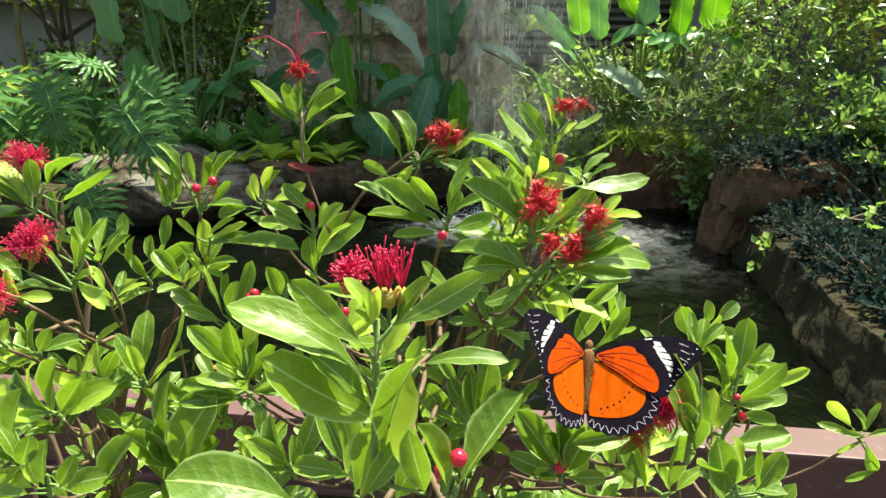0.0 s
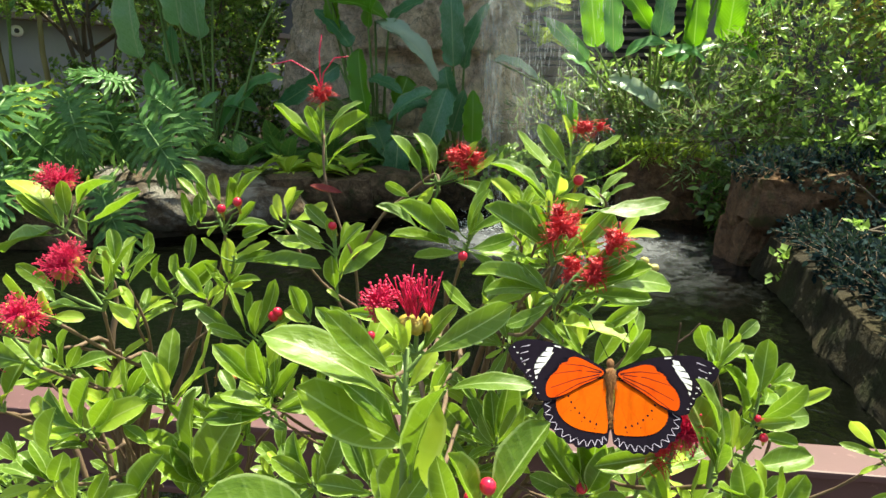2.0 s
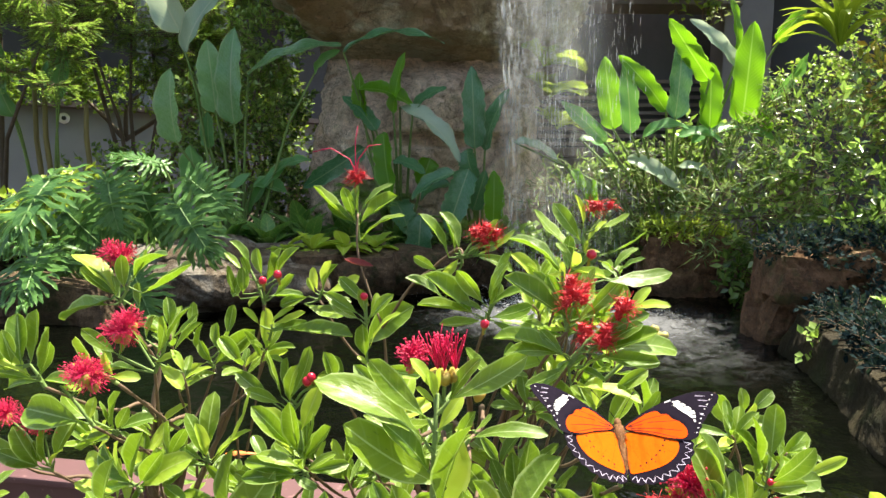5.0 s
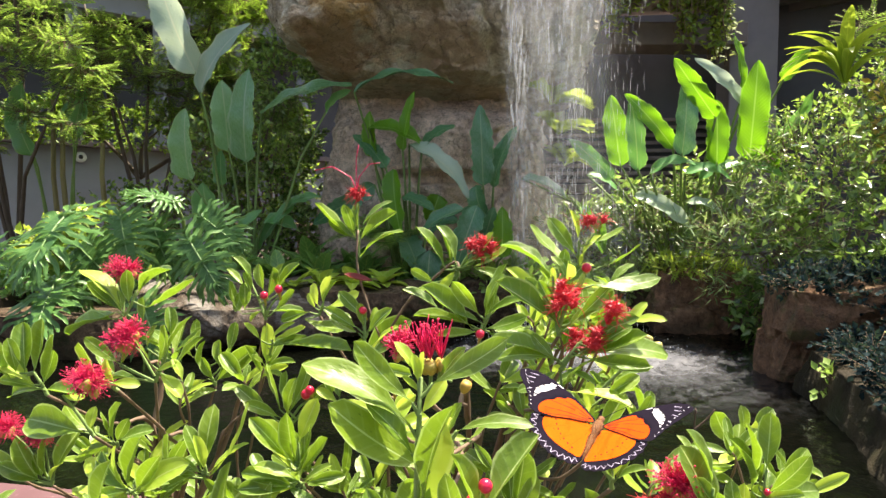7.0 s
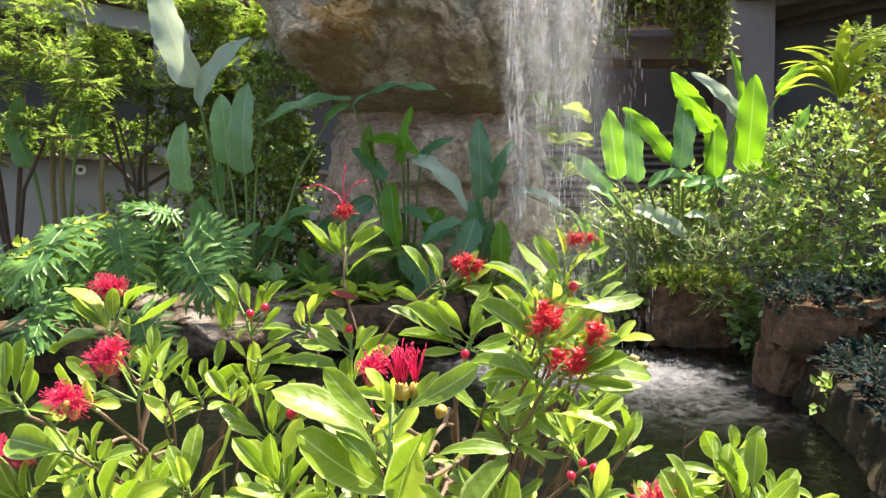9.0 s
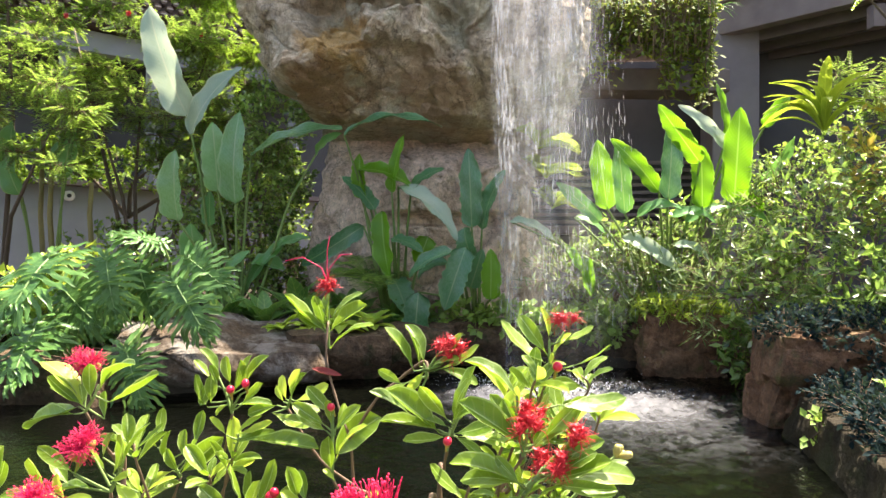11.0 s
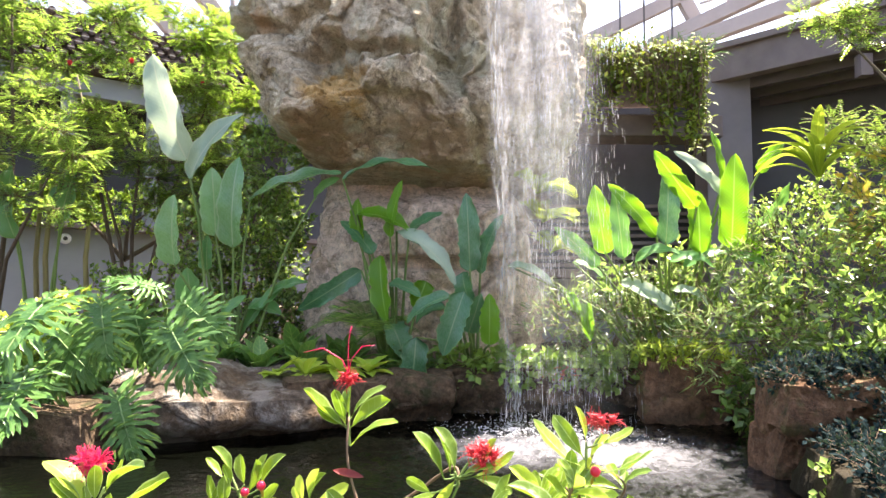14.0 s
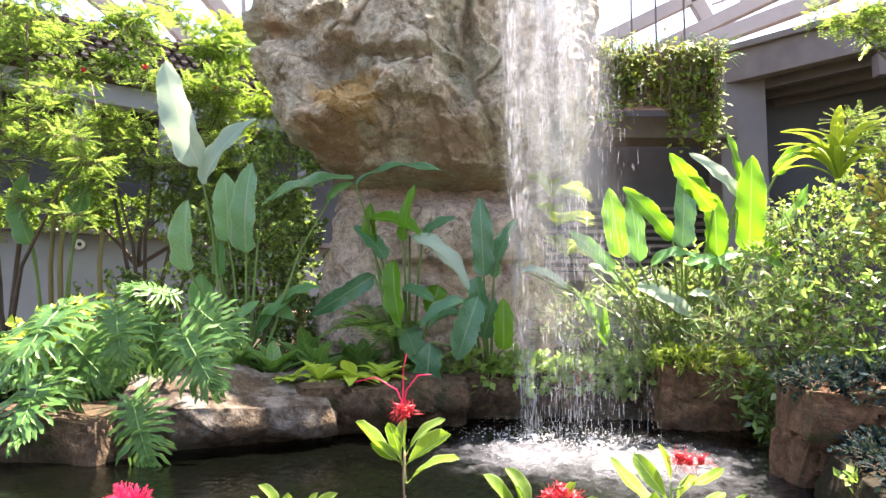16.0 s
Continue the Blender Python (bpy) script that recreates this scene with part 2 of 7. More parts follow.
rock_face_mat = rock_mat("waterfall_rock", (0.24, 0.18, 0.125), (0.52, 0.44, 0.325), (0.76, 0.68, 0.54), (0.50, 0.37, 0.24), 1.0, wet=0.35, crack_depth=0.09, lichen=(0.50, 0.48, 0.34),
                         ochre=(((-1.30, 5.8, 3.80), 0.42, (0.66, 0.40, 0.13)), ((-2.25, 5.9, 4.62), 0.22, (0.50, 0.31, 0.17)), ((-1.45, 6.0, 3.36), 0.40, (0.36, 0.21, 0.10)), ((-0.35, 6.0, 3.35), 0.5, (0.40, 0.27, 0.16))))
pink_rock_mat = rock_mat("pedestal_rock", (0.40, 0.29, 0.23), (0.72, 0.56, 0.46), (0.86, 0.72, 0.61), (0.58, 0.43, 0.32), 1.2, crack_depth=0.06)
boulder_mat = rock_mat("pond_boulder", (0.035, 0.025, 0.017), (0.115, 0.088, 0.066), (0.32, 0.30, 0.27), (0.14, 0.09, 0.05), 1.8, wet=0.2, crack_depth=0.06, lichen=(0.30, 0.28, 0.25))
bank_mat = rock_mat("bank_stone", (0.035, 0.023, 0.014), (0.12, 0.080, 0.048), (0.22, 0.155, 0.10), (0.05, 0.04, 0.02), 2.0, moss=(0.03, 0.042, 0.010), wet=0.3, crack_depth=0.05)
red_bank_mat = rock_mat("red_bank_stone", (0.06, 0.030, 0.017), (0.22, 0.12, 0.068), (0.36, 0.21, 0.13), (0.13, 0.085, 0.05), 1.8, moss=(0.10, 0.10, 0.03), crack_depth=0.05)
mossy_shade_mat = rock_mat("mossy_shaded_wall", (0.018, 0.013, 0.006), (0.048, 0.036, 0.015), (0.088, 0.064, 0.028), (0.036, 0.030, 0.014), 1.0, moss=(0.033, 0.038, 0.011), wet=0.2)
soil_mat = rock_mat("soil", (0.02, 0.015, 0.01), (0.05, 0.036, 0.024), (0.09, 0.06, 0.04), (0.03, 0.03, 0.012), 3.0)
deck_mat = plain("deck_paving", (0.07, 0.065, 0.06), (0.13, 0.12, 0.11), 0.8, 6.0)
wall_mat = plain("grey_render", (0.20, 0.205, 0.23), (0.30, 0.305, 0.335), 0.8, 2.2, bump=0.3)
concrete_mat = plain("weathered_concrete", (0.10, 0.078, 0.075), (0.23, 0.185, 0.175), 0.85, 4.0, bump=0.4)
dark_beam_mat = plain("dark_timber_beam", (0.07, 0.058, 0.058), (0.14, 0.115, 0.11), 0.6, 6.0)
room_shade_mat = plain("room_shade", (0.035, 0.034, 0.038), (0.075, 0.07, 0.075), 0.6, 3.0)
pillar_mat = plain("shaded_render", (0.13, 0.115, 0.12), (0.23, 0.205, 0.21), 0.85, 3.0, bump=0.4)
steel_mat = plain("painted_steel_beam", (0.34, 0.29, 0.27), (0.44, 0.38, 0.36), 0.55, 5.0)
tile_mat = plain("roof_tile", (0.055, 0.035, 0.028), (0.13, 0.085, 0.07), 0.7, 7.0)
mortar_mat = plain("pale_mortar", (0.26, 0.22, 0.20), (0.42, 0.37, 0.35), 0.8, 20.0)
white_mat = plain("white_paint", (0.70, 0.70, 0.70), (0.82, 0.82, 0.82), 0.5, 10.0)
black_mat = plain("black_rubber", (0.012, 0.012, 0.013), (0.03, 0.03, 0.03), 0.5, 10.0)


def rail_material():
    k = Mat("red_oxide_paint")
    p = k.place()
    f = k.noise(7.0, p, 6.0)
    s = k.noise(60.0, p, 4.0)
    col = k.mix(f, (0.075, 0.034, 0.036), (0.13, 0.060, 0.064))
    col = k.mix(k.step(s, 0.62, 0.72), col, (0.20, 0.108, 0.108))
    col = k.mix(k.step(k.noise(14.0, k.stretch(p, (0.3, 1, 1)), 4.0), 0.60, 0.7), col, (0.09, 0.04, 0.035))
    k.set(Base_Color=col, Roughness=k.math("ADD", 0.42, k.math("MULTIPLY", f, 0.25)))
    k.bump(s, 0.2, 0.001)
    return k.m


rail_mat = rail_material()


def water_material():
    k = Mat("pond_water")
    p = k.place()
    n1 = k.noise(9.0, p, 4.0, 0.6, 0.6)
    n2 = k.noise(26.0, p, 2.0, 0.5, 0.4)
    # air bubbles whiten the water round the place where the fall lands
    flat = k.stretch(p, (1, 1, 0))
    one, two = k.n("VectorMath", i0=flat, i1=(0.42, 4.95, 0.0)), k.n("VectorMath", i0=flat, i1=(1.22, 4.85, 0.0))
    one.operation = two.operation = "DISTANCE"
    drift = k.n("VectorMath", i0=k.stretch(p, (1.0, 0.80, 0)), i1=(1.35, 4.45 * 0.80, 0.0))
    drift.operation = "DISTANCE"
    far = k.math("MINIMUM", k.math("MULTIPLY", one.outputs["Value"], 1.35), two.outputs["Value"])
    churn = k.math("SUBTRACT", 1.0, k.step(far, 0.05, 1.45))
    patch = k.step(k.math("ADD", k.noise(7.0, p, 6.0, 0.7, 0.8), k.math("MULTIPLY", churn, 0.40)), 0.52, 0.95)
    loose = k.math("MULTIPLY", k.math("SUBTRACT", 1.0, k.step(drift.outputs["Value"], 0.1, 1.05)), k.step(k.noise(11.0, p, 6.0, 0.72, 0.8), 0.38, 0.66))
    foam = k.math("MAXIMUM", k.math("MULTIPLY", k.math("MULTIPLY", churn, patch), 0.9), k.math("MULTIPLY", loose, 0.42))
    col = k.mix(k.noise(1.5, p), (0.0006, 0.0009, 0.0006), (0.0022, 0.0026, 0.0016))
    col = k.mix(foam, col, (0.148, 0.152, 0.168))
    k.set(Base_Color=col, Roughness=k.math("ADD", 0.05, k.math("MULTIPLY", foam, 0.4)), IOR=1.33)
    k.bump(k.math("ADD", n1, k.math("MULTIPLY", n2, 0.7)), 0.20, 0.03)
    return k.m


water_mat = water_material()


def falling_material(name, opacity, lo, hi, sx, edge=0.0, zs=1.6, start=0.05):
    k = Mat(name)
    p = k.place()
    f = k.noise(1.0, k.stretch(p, (sx, sx * 0.6, zs)), 5.0, 0.65)
    a = k.math("MULTIPLY", k.step(f, lo, hi), opacity)
    if edge:
        sep = k.n("SeparateXYZ", Vector=k.n("UVMap").outputs[0])
        rim = k.math("SUBTRACT", 1.0, k.step(k.math("ABSOLUTE", k.math("SUBTRACT", sep.outputs[0], 0.5)), 0.12, 0.5))
        a = k.math("MULTIPLY", a, k.math("MULTIPLY", rim, k.step(sep.outputs[1], start, edge + 0.1)))
    d = k.n("BsdfDiffuse", Color=(0.92, 0.93, 0.95, 1))
    t = k.n("BsdfTranslucent", Color=(0.95, 0.96, 1.0, 1))
    g = k.n("BsdfGlossy", Roughness=0.15)
    m1 = k.n("MixShader", i0=0.55, i1=d.outputs[0], i2=t.outputs[0])
    m2 = k.n("MixShader", i0=0.15, i1=m1.outputs[0], i2=g.outputs[0])
    m3 = k.n("MixShader", i0=a, i1=k.n("BsdfTransparent").outputs[0], i2=m2.outputs[0])
    k.nt.links.new(m3.outputs[0], k.out.inputs[0])
    return k.m


veil_mat = falling_material("falling_water_veil", 0.54, 0.20, 0.85, 10.0, 0.9, 2.2)
mist_mat = falling_material("falling_water_mist", 0.36, 0.25, 0.85, 7.0, 0.9, 1.4, -0.5)
jet_mat = falling_material("falling_water_jet", 0.9, 0.44, 0.70, 48.0, 0.75, 4.5, -0.6)
drop_mat = falling_material("water_drops", 0.62, 0.0, 0.05, 1.0)
foam_mat = falling_material("foam", 0.9, 0.2, 0.55, 24.0)


def glass_material():
    k = Mat("roof_glass")
    g = k.n("BsdfGlossy", Roughness=0.05)
    t = k.n("BsdfTransparent", Color=(0.93, 0.96, 0.97, 1))
    m = k.n("MixShader", i0=0.06, i1=t.outputs[0], i2=g.outputs[0])
    k.nt.links.new(m.outputs[0], k.out.inputs[0])
    return k.m


glass_mat = glass_material()


# ---- geometry helpers ----
def mesh_object(name, verts, faces, material, parent=None, uvs=None, smooth=True, label=""):
    me = bpy.data.meshes.new(name)
    me.from_pydata([tuple(v) for v in verts], [], [tuple(f) for f in faces])
    if uvs is not None:
        layer = me.uv_layers.new(name="UVMap")
        loops = np.empty(len(me.loops), dtype=np.int32)
        me.loops.foreach_get("vertex_index", loops)
        layer.data.foreach_set("uv", np.asarray(uvs, dtype=np.float32)[loops].ravel())
    me.polygons.foreach_set("use_smooth", [smooth] * len(me.polygons))
    for m in material if isinstance(material, (list, tuple)) else [material]:
        me.materials.append(m)
    me.update()
    ob = new(name, me)
    if parent is not None:
        ob.parent = parent
    if label:
        ob["label"] = label
    return ob


def part(name, bm, material, parent=None, label="", smooth=False):
    me = bpy.data.meshes.new(name)
    bm.normal_update()
    bm.to_mesh(me)
    bm.free()
    me.materials.append(material)
    me.polygons.foreach_set("use_smooth", [smooth] * len(me.polygons))
    ob = new(name, me)
    if parent is not None:
        ob.parent = parent
    if label:
        ob["label"] = label
    return ob


def thing(name, label, category, at=(0, 0, 0), group="", kind=""):
    ob = new(name)
    ob.empty_display_size = 0.1
    ob.location = at
    return tagged(ob, label, category, group, kind)


def settle(ob):
    """Keep children where they were built once the Empty stands at its base."""
    inv = Matrix.Translation(ob.location).inverted()
    for c in ob.children:
        c.matrix_parent_inverse = inv
    return ob


def box_bm(size, centre=(0, 0, 0), bevel=0.0, turn=None, bm=None):
    own = bm is None
    bm = bm or bmesh.new()
    r = bmesh.ops.create_cube(bm, size=1.0)
    m = Matrix.Translation(centre) @ (turn or Matrix.Identity(4)) @ Matrix.Diagonal((*size, 1))
    bmesh.ops.transform(bm, matrix=m, verts=r["verts"])
    if bevel and own:
        bmesh.ops.bevel(bm, geom=bm.edges[:], offset=bevel, segments=2, affect="EDGES", profile=0.6)
    return bm


def bar_bm(a, b, w, h, bevel=0.0, roll=0.0):
    """A bar from a to b, w wide and h high."""
    a, b = Vector(a), Vector(b)
    q = (b - a).to_track_quat("Y", "Z").to_matrix().to_4x4() @ Matrix.Rotation(roll, 4, "Y")
    return box_bm((w, (b - a).length, h), (a + b) / 2, bevel, q)


def tube(points, radii, sides=6):
    """Vertices and faces of a tapering tube along points."""
    pts = [Vector(p) for p in points]
    vs, fs = [], []
    side = None
    for i, p in enumerate(pts):
        d = (pts[min(i + 1, len(pts) - 1)] - pts[max(i - 1, 0)]).normalized()
        if side is None:
            side = d.orthogonal().normalized()
        side = (side - d * side.dot(d)).normalized()
        up = d.cross(side)
        for k in range(sides):
            a = 2 * math.pi * k / sides
            vs.append(p + (side * math.cos(a) + up * math.sin(a)) * radii[i])
    for i in range(len(pts) - 1):
        for k in range(sides):
            a, b = i * sides + k, i * sides + (k + 1) % sides
            fs.append((a, b, b + sides, a + sides))
    n = len(vs)
    vs.append(pts[-1])
    for k in range(sides):
        fs.append((n - sides + k, n - sides + (k + 1) % sides, n))
    return vs, fs


class Heap:
    """Many small pieces gathered into one mesh."""

    def __init__(self):
        self.v, self.f, self.uv = [], [], []

    def add(self, vs, fs, uv=None):
        o = len(self.v)
        self.v.extend(vs)
        self.f.extend(tuple(i + o for i in f) for f in fs)
        self.uv.extend(uv if uv is not None else [(0.3, 0.5)] * len(vs))

    def object(self, name, material, parent=None, label="", smooth=True):
        return mesh_object(name, self.v, self.f, material, parent, self.uv, smooth, label)


def basis(base, d, normal):
    """The matrix whose y runs along d and whose z is as near normal as may be."""
    y = Vector(d).normalized()
    n = Vector(normal)
    z = n - y * n.dot(y)
    z = z.normalized() if z.length > 1e-4 else y.orthogonal().normalized()
    x = y.cross(z)
    return Matrix.Translation(base) @ Matrix((x, y, z)).transposed().to_4x4()


def obovate(v):
    if not 0 < v < 1:
        return 0.0
    return math.sin(math.pi / 2 * v / 0.6) ** 1.15 if v < 0.6 else math.sqrt(max(0.0, 1 - ((v - 0.6) / 0.4) ** 2)) ** 0.9


def paddle(v):
    return min(1.0, (v / 0.10) ** 0.55) * min(1.0, ((1 - v) / 0.30) ** 0.65) * (0.92 + 0.08 * math.sin(v * 3.14)) if 0 < v < 1 else 0.0


def lance(v):
    return math.sin(math.pi * v) ** 0.8 if 0 < v < 1 else 0.0


def leaf_grid(shape, width, nl, nw, fold, arch, ripple=0.0, seed=0, stalk=0.0, tear=0.0):
    """Vertices, faces and UVs of a leaf of length 1 along y. nw: cells from rib to edge."""
    rng = random.Random(seed)
    ph = rng.uniform(0, 6)
    vs, fs, uv = [], [], []
    cols = 2 * nw + 1
    for i in range(nl + 1):
        v = i / nl
        s = max(0.0, (v - stalk) / (1 - stalk))
        w = 0.5 * width * shape(s) + 0.006
        bend = arch * 4 * v * (1 - v)
        for j in range(cols):
            u = j / nw - 1
            cut = rng.uniform(0, tear) if abs(u) == 1 else 0
            z = bend + fold * (0.35 * abs(u) + 0.85 * u * u) * w + ripple * abs(u) * math.sin(ph + v * 17 + u * 2)
            vs.append(Vector((u * w * (1 - cut), v - abs(u) * 0.03 * (1 if s > 0 else 0) * math.sin(math.pi * s), z)))
            uv.append((0.5 + u / 2, v))
    for i in range(nl):
        for j in range(cols - 1):
            a = i * cols + j
            fs.append((a, a + 1, a + cols + 1, a + cols))
    return vs, fs, uv


def leaf_mesh(name, material, **kw):
    vs, fs, uv = leaf_grid(**kw)
    ob = mesh_object(name, vs, fs, material, None, uv)
    me = ob.data
    bpy.data.objects.remove(ob)
    return me


def hang(name, me, m, parent, label=""):
    ob = new(name, me)
    ob.parent = parent
    ob.matrix_basis = m
    if label:
        ob["label"] = label
    return ob


def rough_block(nx, size, seed, amount, scale, flat=0.0, crease=0.9):
    """Vertices and faces of a weathered stone of that size round the origin."""
    bm = bmesh.new()
    bmesh.ops.create_cube(bm, size=1.0)
    bmesh.ops.subdivide_edges(bm, edges=bm.edges[:], cuts=nx, use_grid_fill=True)
    sx, sy, sz = size
    off = Vector((seed * 7.3, seed * 3.1, seed * 5.7))
    for v in bm.verts:
        c = v.co.copy()
        r = c.normalized() * 0.62
        c = c.lerp(r, 0.45 - 0.3 * flat)
        p = Vector((c.x * sx, c.y * sy, c.z * sz))
        n = noise.fractal((p + off) * scale, 1.0, 2.0, 5)
        d = c.normalized()
        v.co = p + Vector((d.x, d.y, d.z * 0.8)) * amount * (0.55 * n + crease * facet(p + off, scale * 1.1, 0.5))
    return bm


# ---- ground, pond and deck ----
WATER = 0.60


def ground_height(x, y):
    """The beds' height: the pond's basin cut into raised soil."""
    edge = 1.42 + 0.22 * y
    inside_right = edge if y < 4.3 else 2.75
    if 1.15 < y < 6.45 and -3.9 < x < inside_right:
        return -0.1
    if y <= 1.15:
        return 0.55
    z = 0.98 + 0.10 * min(1.0, max(0.0, (y - 6.4) / 3)) + 0.05 * noise.noise(Vector((x, y, 0)) * 0.8)
    if x > (edge if y < 4.3 else 1.95):
        z = 1.02 + 0.05 * noise.noise(Vector((x, y, 3)))
        if y < 4.3:
            z = min(z, 0.72 + 0.30 * max(0.0, x - edge))
    return z


def build_ground():
    xs = sorted({-60, -30, -18, -12, *[i * 0.25 for i in range(-36, 33)], 12, 18, 30, 60})
    ys = sorted({-40, -20, -10, -5, *[i * 0.25 for i in range(-8, 50)], 16, 22, 35, 60})
    vs = [(x, y, ground_height(x, y)) for y in ys for x in xs]
    n = len(xs)
    fs = [(j * n + i, j * n + i + 1, (j + 1) * n + i + 1, (j + 1) * n + i) for j in range(len(ys) - 1) for i in range(n - 1)]
    tagged(mesh_object("ground", vs, fs, soil_mat), "dark soil of the planted beds and pond basin", "ground", kind="structure")
    deck = part("deck", box_bm((9, 3.2, 0.08), (0, -1.6, 0.62), 0.01), deck_mat)
    tagged(deck, "plain dark paved walkway beside the pond", "walkway", kind="structure")


IMPACT = Vector((0.72, 5.35, WATER))


def build_water():
    xs = np.linspace(-4.2, 3.0, 241)
    ys = np.linspace(1.05, 6.7, 189)
    X, Y = np.meshgrid(xs, ys)
    R = np.hypot(X - IMPACT.x, (Y - IMPACT.y))
    R2 = np.hypot(X - 0.3, Y - 5.4)
    calm = np.exp(-R / 1.7)
    rng = np.random.default_rng(5)
    Zw = 0.010 * np.sin(R * 26) * np.exp(-R / 2.2) + 0.006 * np.sin(R2 * 41 + 1) * np.exp(-R2 / 1.6)
    Zw += rng.normal(0, 1, X.shape) * 0.016 * calm ** 1.3
    vs = np.stack([X.ravel(), Y.ravel(), WATER + Zw.ravel()], 1)
    n = len(xs)
    fs = [(j * n + i, j * n + i + 1, (j + 1) * n + i + 1, (j + 1) * n + i) for j in range(len(ys) - 1) for i in range(n - 1)]
    tagged(mesh_object("water", vs, fs, water_mat), "dark green pond water rippled by the waterfall", "pond water", kind="structure")


def build_rail():
    rail = thing("edge_rail", "red-brown painted steel edge beam before the pond", "rail", (0, 1.06, 0.62))
    a, b = (-3.2, 1.38, 1.10), (3.4, 0.77, 1.10)
    q = Vector((b[0] - a[0], b[1] - a[1], 0)).normalized()
    side = Vector((-q.y, q.x, 0))
    part("top_flange", bar_bm(Vector(a) - side * 0.0, Vector(b), 0.088, 0.014, 0.004), rail_mat, rail)
    part("web", bar_bm(Vector(a) + Vector((0, 0, -0.068)), Vector(b) + Vector((0, 0, -0.068)), 0.060, 0.120, 0.003), rail_mat, rail)
    part("bottom_flange", bar_bm(Vector(a) + Vector((0, 0, -0.136)), Vector(b) + Vector((0, 0, -0.136)), 0.086, 0.014, 0.004), rail_mat, rail)
    for i in range(6):
        p = Vector(a).lerp(Vector(b), (i + 0.3) / 6)
        part("post", bar_bm((p.x, p.y, 0.50), (p.x, p.y, 0.957), 0.05, 0.05, 0.004), rail_mat, rail)
    settle(rail)


def stone(name, centre, size, seed, material, label, group="", amount=0.16, scale=1.6, cuts=14, turn=0.0, flat=0.3, category="boulder", kind="", crease=0.9, tilt=(0, 0), under=0.0):
    bm = rough_block(cuts, size, seed, amount, scale, flat, crease)
    for v in bm.verts:
        if v.co.y < 0:
            v.co.y += under * smooth01((0.30 * size[2] - v.co.z) / (0.7 * size[2]))
        if v.co.z > 0:
            v.co.z += v.co.x * tilt[0] + v.co.y * tilt[1]
    bmesh.ops.transform(bm, matrix=Matrix.Rotation(radians(turn), 4, "Z"), verts=bm.verts)
    ob = part(name, bm, material, None, smooth=False)
    ob.location = centre
    return tagged(ob, label, category, group, kind)


def build_banks():
    stone("boulder", (-2.02, 5.02, 0.76), (1.60, 0.85, 0.60), 2, boulder_mat, "long grey weathered boulder at the pond's edge", "pond boulders", 0.15, 1.7, 60, turn=28, flat=0.45, crease=0.30, tilt=(-0.03, 0.26), under=0.36)
    stone("bank_stone", (-1.12, 5.50, 0.76), (0.90, 0.55, 0.56), 63, bank_mat, "brown wet stone of the low pond bank", "pond bank stones", 0.10, 2.2, 24, turn=22, flat=0.7, category="stone", crease=0.6, under=0.22)
    stone("bank_stone", (-0.50, 5.92, 0.76), (0.80, 0.55, 0.58), 64, bank_mat, "brown wet stone of the low pond bank", "pond bank stones", 0.10, 2.2, 24, turn=16, flat=0.7, category="stone", crease=0.6, under=0.22)
    stone("boulder", (-3.35, 4.75, 0.62), (1.5, 0.8, 0.56), 5, bank_mat, "brown wet boulder low at the pond's edge", "pond boulders", 0.14, 1.5, 24, turn=-4, flat=0.6, crease=0.4)
    stone("bank_stone", (2.05, 6.22, 0.86), (0.80, 0.50, 0.66), 61, red_bank_mat, "reddish dry stone of the low pond bank", "pond bank stones", 0.12, 2.4, 20, flat=0.6, category="stone", crease=0.6)
    x = -1.25
    for i, (w, h, mat, dy) in enumerate([(0.75, 0.36, bank_mat, -0.55), (0.85, 0.40, bank_mat, -0.15), (0.9, 0.40, bank_mat, 0.0), (0.85, 0.42, bank_mat, 0.02),
                                         (0.80, 0.44, bank_mat, 0.05), (0.75, 0.46, red_bank_mat, 0.05), (0.70, 0.50, red_bank_mat, -0.1)]):
        stone("bank_stone", (x + w / 2, 6.62 + dy, 0.60 + h / 2 - 0.03), (w * 1.12, 0.55, h + 0.12), 10 + i, mat,
              "brown wet stone of the low pond bank" if mat is bank_mat else "reddish dry stone of the low pond bank", "pond bank stones", 0.07, 3.0, 14, flat=0.8, category="stone", under=0.12)
        x += w
    # the side wall that runs towards the walkway, with its taller corner
    stone("bank_stone", (2.44, 4.27, 0.88), (0.86, 0.56, 0.74), 31, red_bank_mat, "tall reddish corner stone of the pond wall", "pond bank stones", 0.13, 2.2, 24, flat=0.8, crease=0.6, category="stone", under=0.22)
    bm = rough_block(60, (0.36, 2.75, 0.52), 44, 0.08, 2.6, 0.42, 0.10)
    for v in bm.verts:
        v.co.z += 0.05 * noise.noise(Vector((0, v.co.y * 1.3, 0)))
        v.co.x += 0.16 * v.co.z + 0.07 * noise.noise(Vector((5, v.co.y * 0.9, 0))) + 0.34 * smooth01((-0.05 - v.co.z) / 0.16)
    bmesh.ops.transform(bm, matrix=Matrix.Rotation(radians(-12.5), 4, "Z"), verts=bm.verts)
    wall = part("pond_side_wall", bm, mossy_shade_mat, None, smooth=True)
    wall.location = (1.97, 2.75, 0.60)
    tagged(wall, "long mossy brown stone edge along the pond", "stone edge", "pond bank stones")
    stone("bank_stone", (3.0, 5.95, 0.82), (0.9, 0.8, 0.6), 51, red_bank_mat, "reddish dry stone of the low pond bank", "pond bank stones", 0.10, 2.4, 16, flat=0.7, category="stone")


# ---- the waterfall rock ----
def smooth01(t):
    t = max(0.0, min(1.0, t))
    return t * t * (3 - 2 * t)


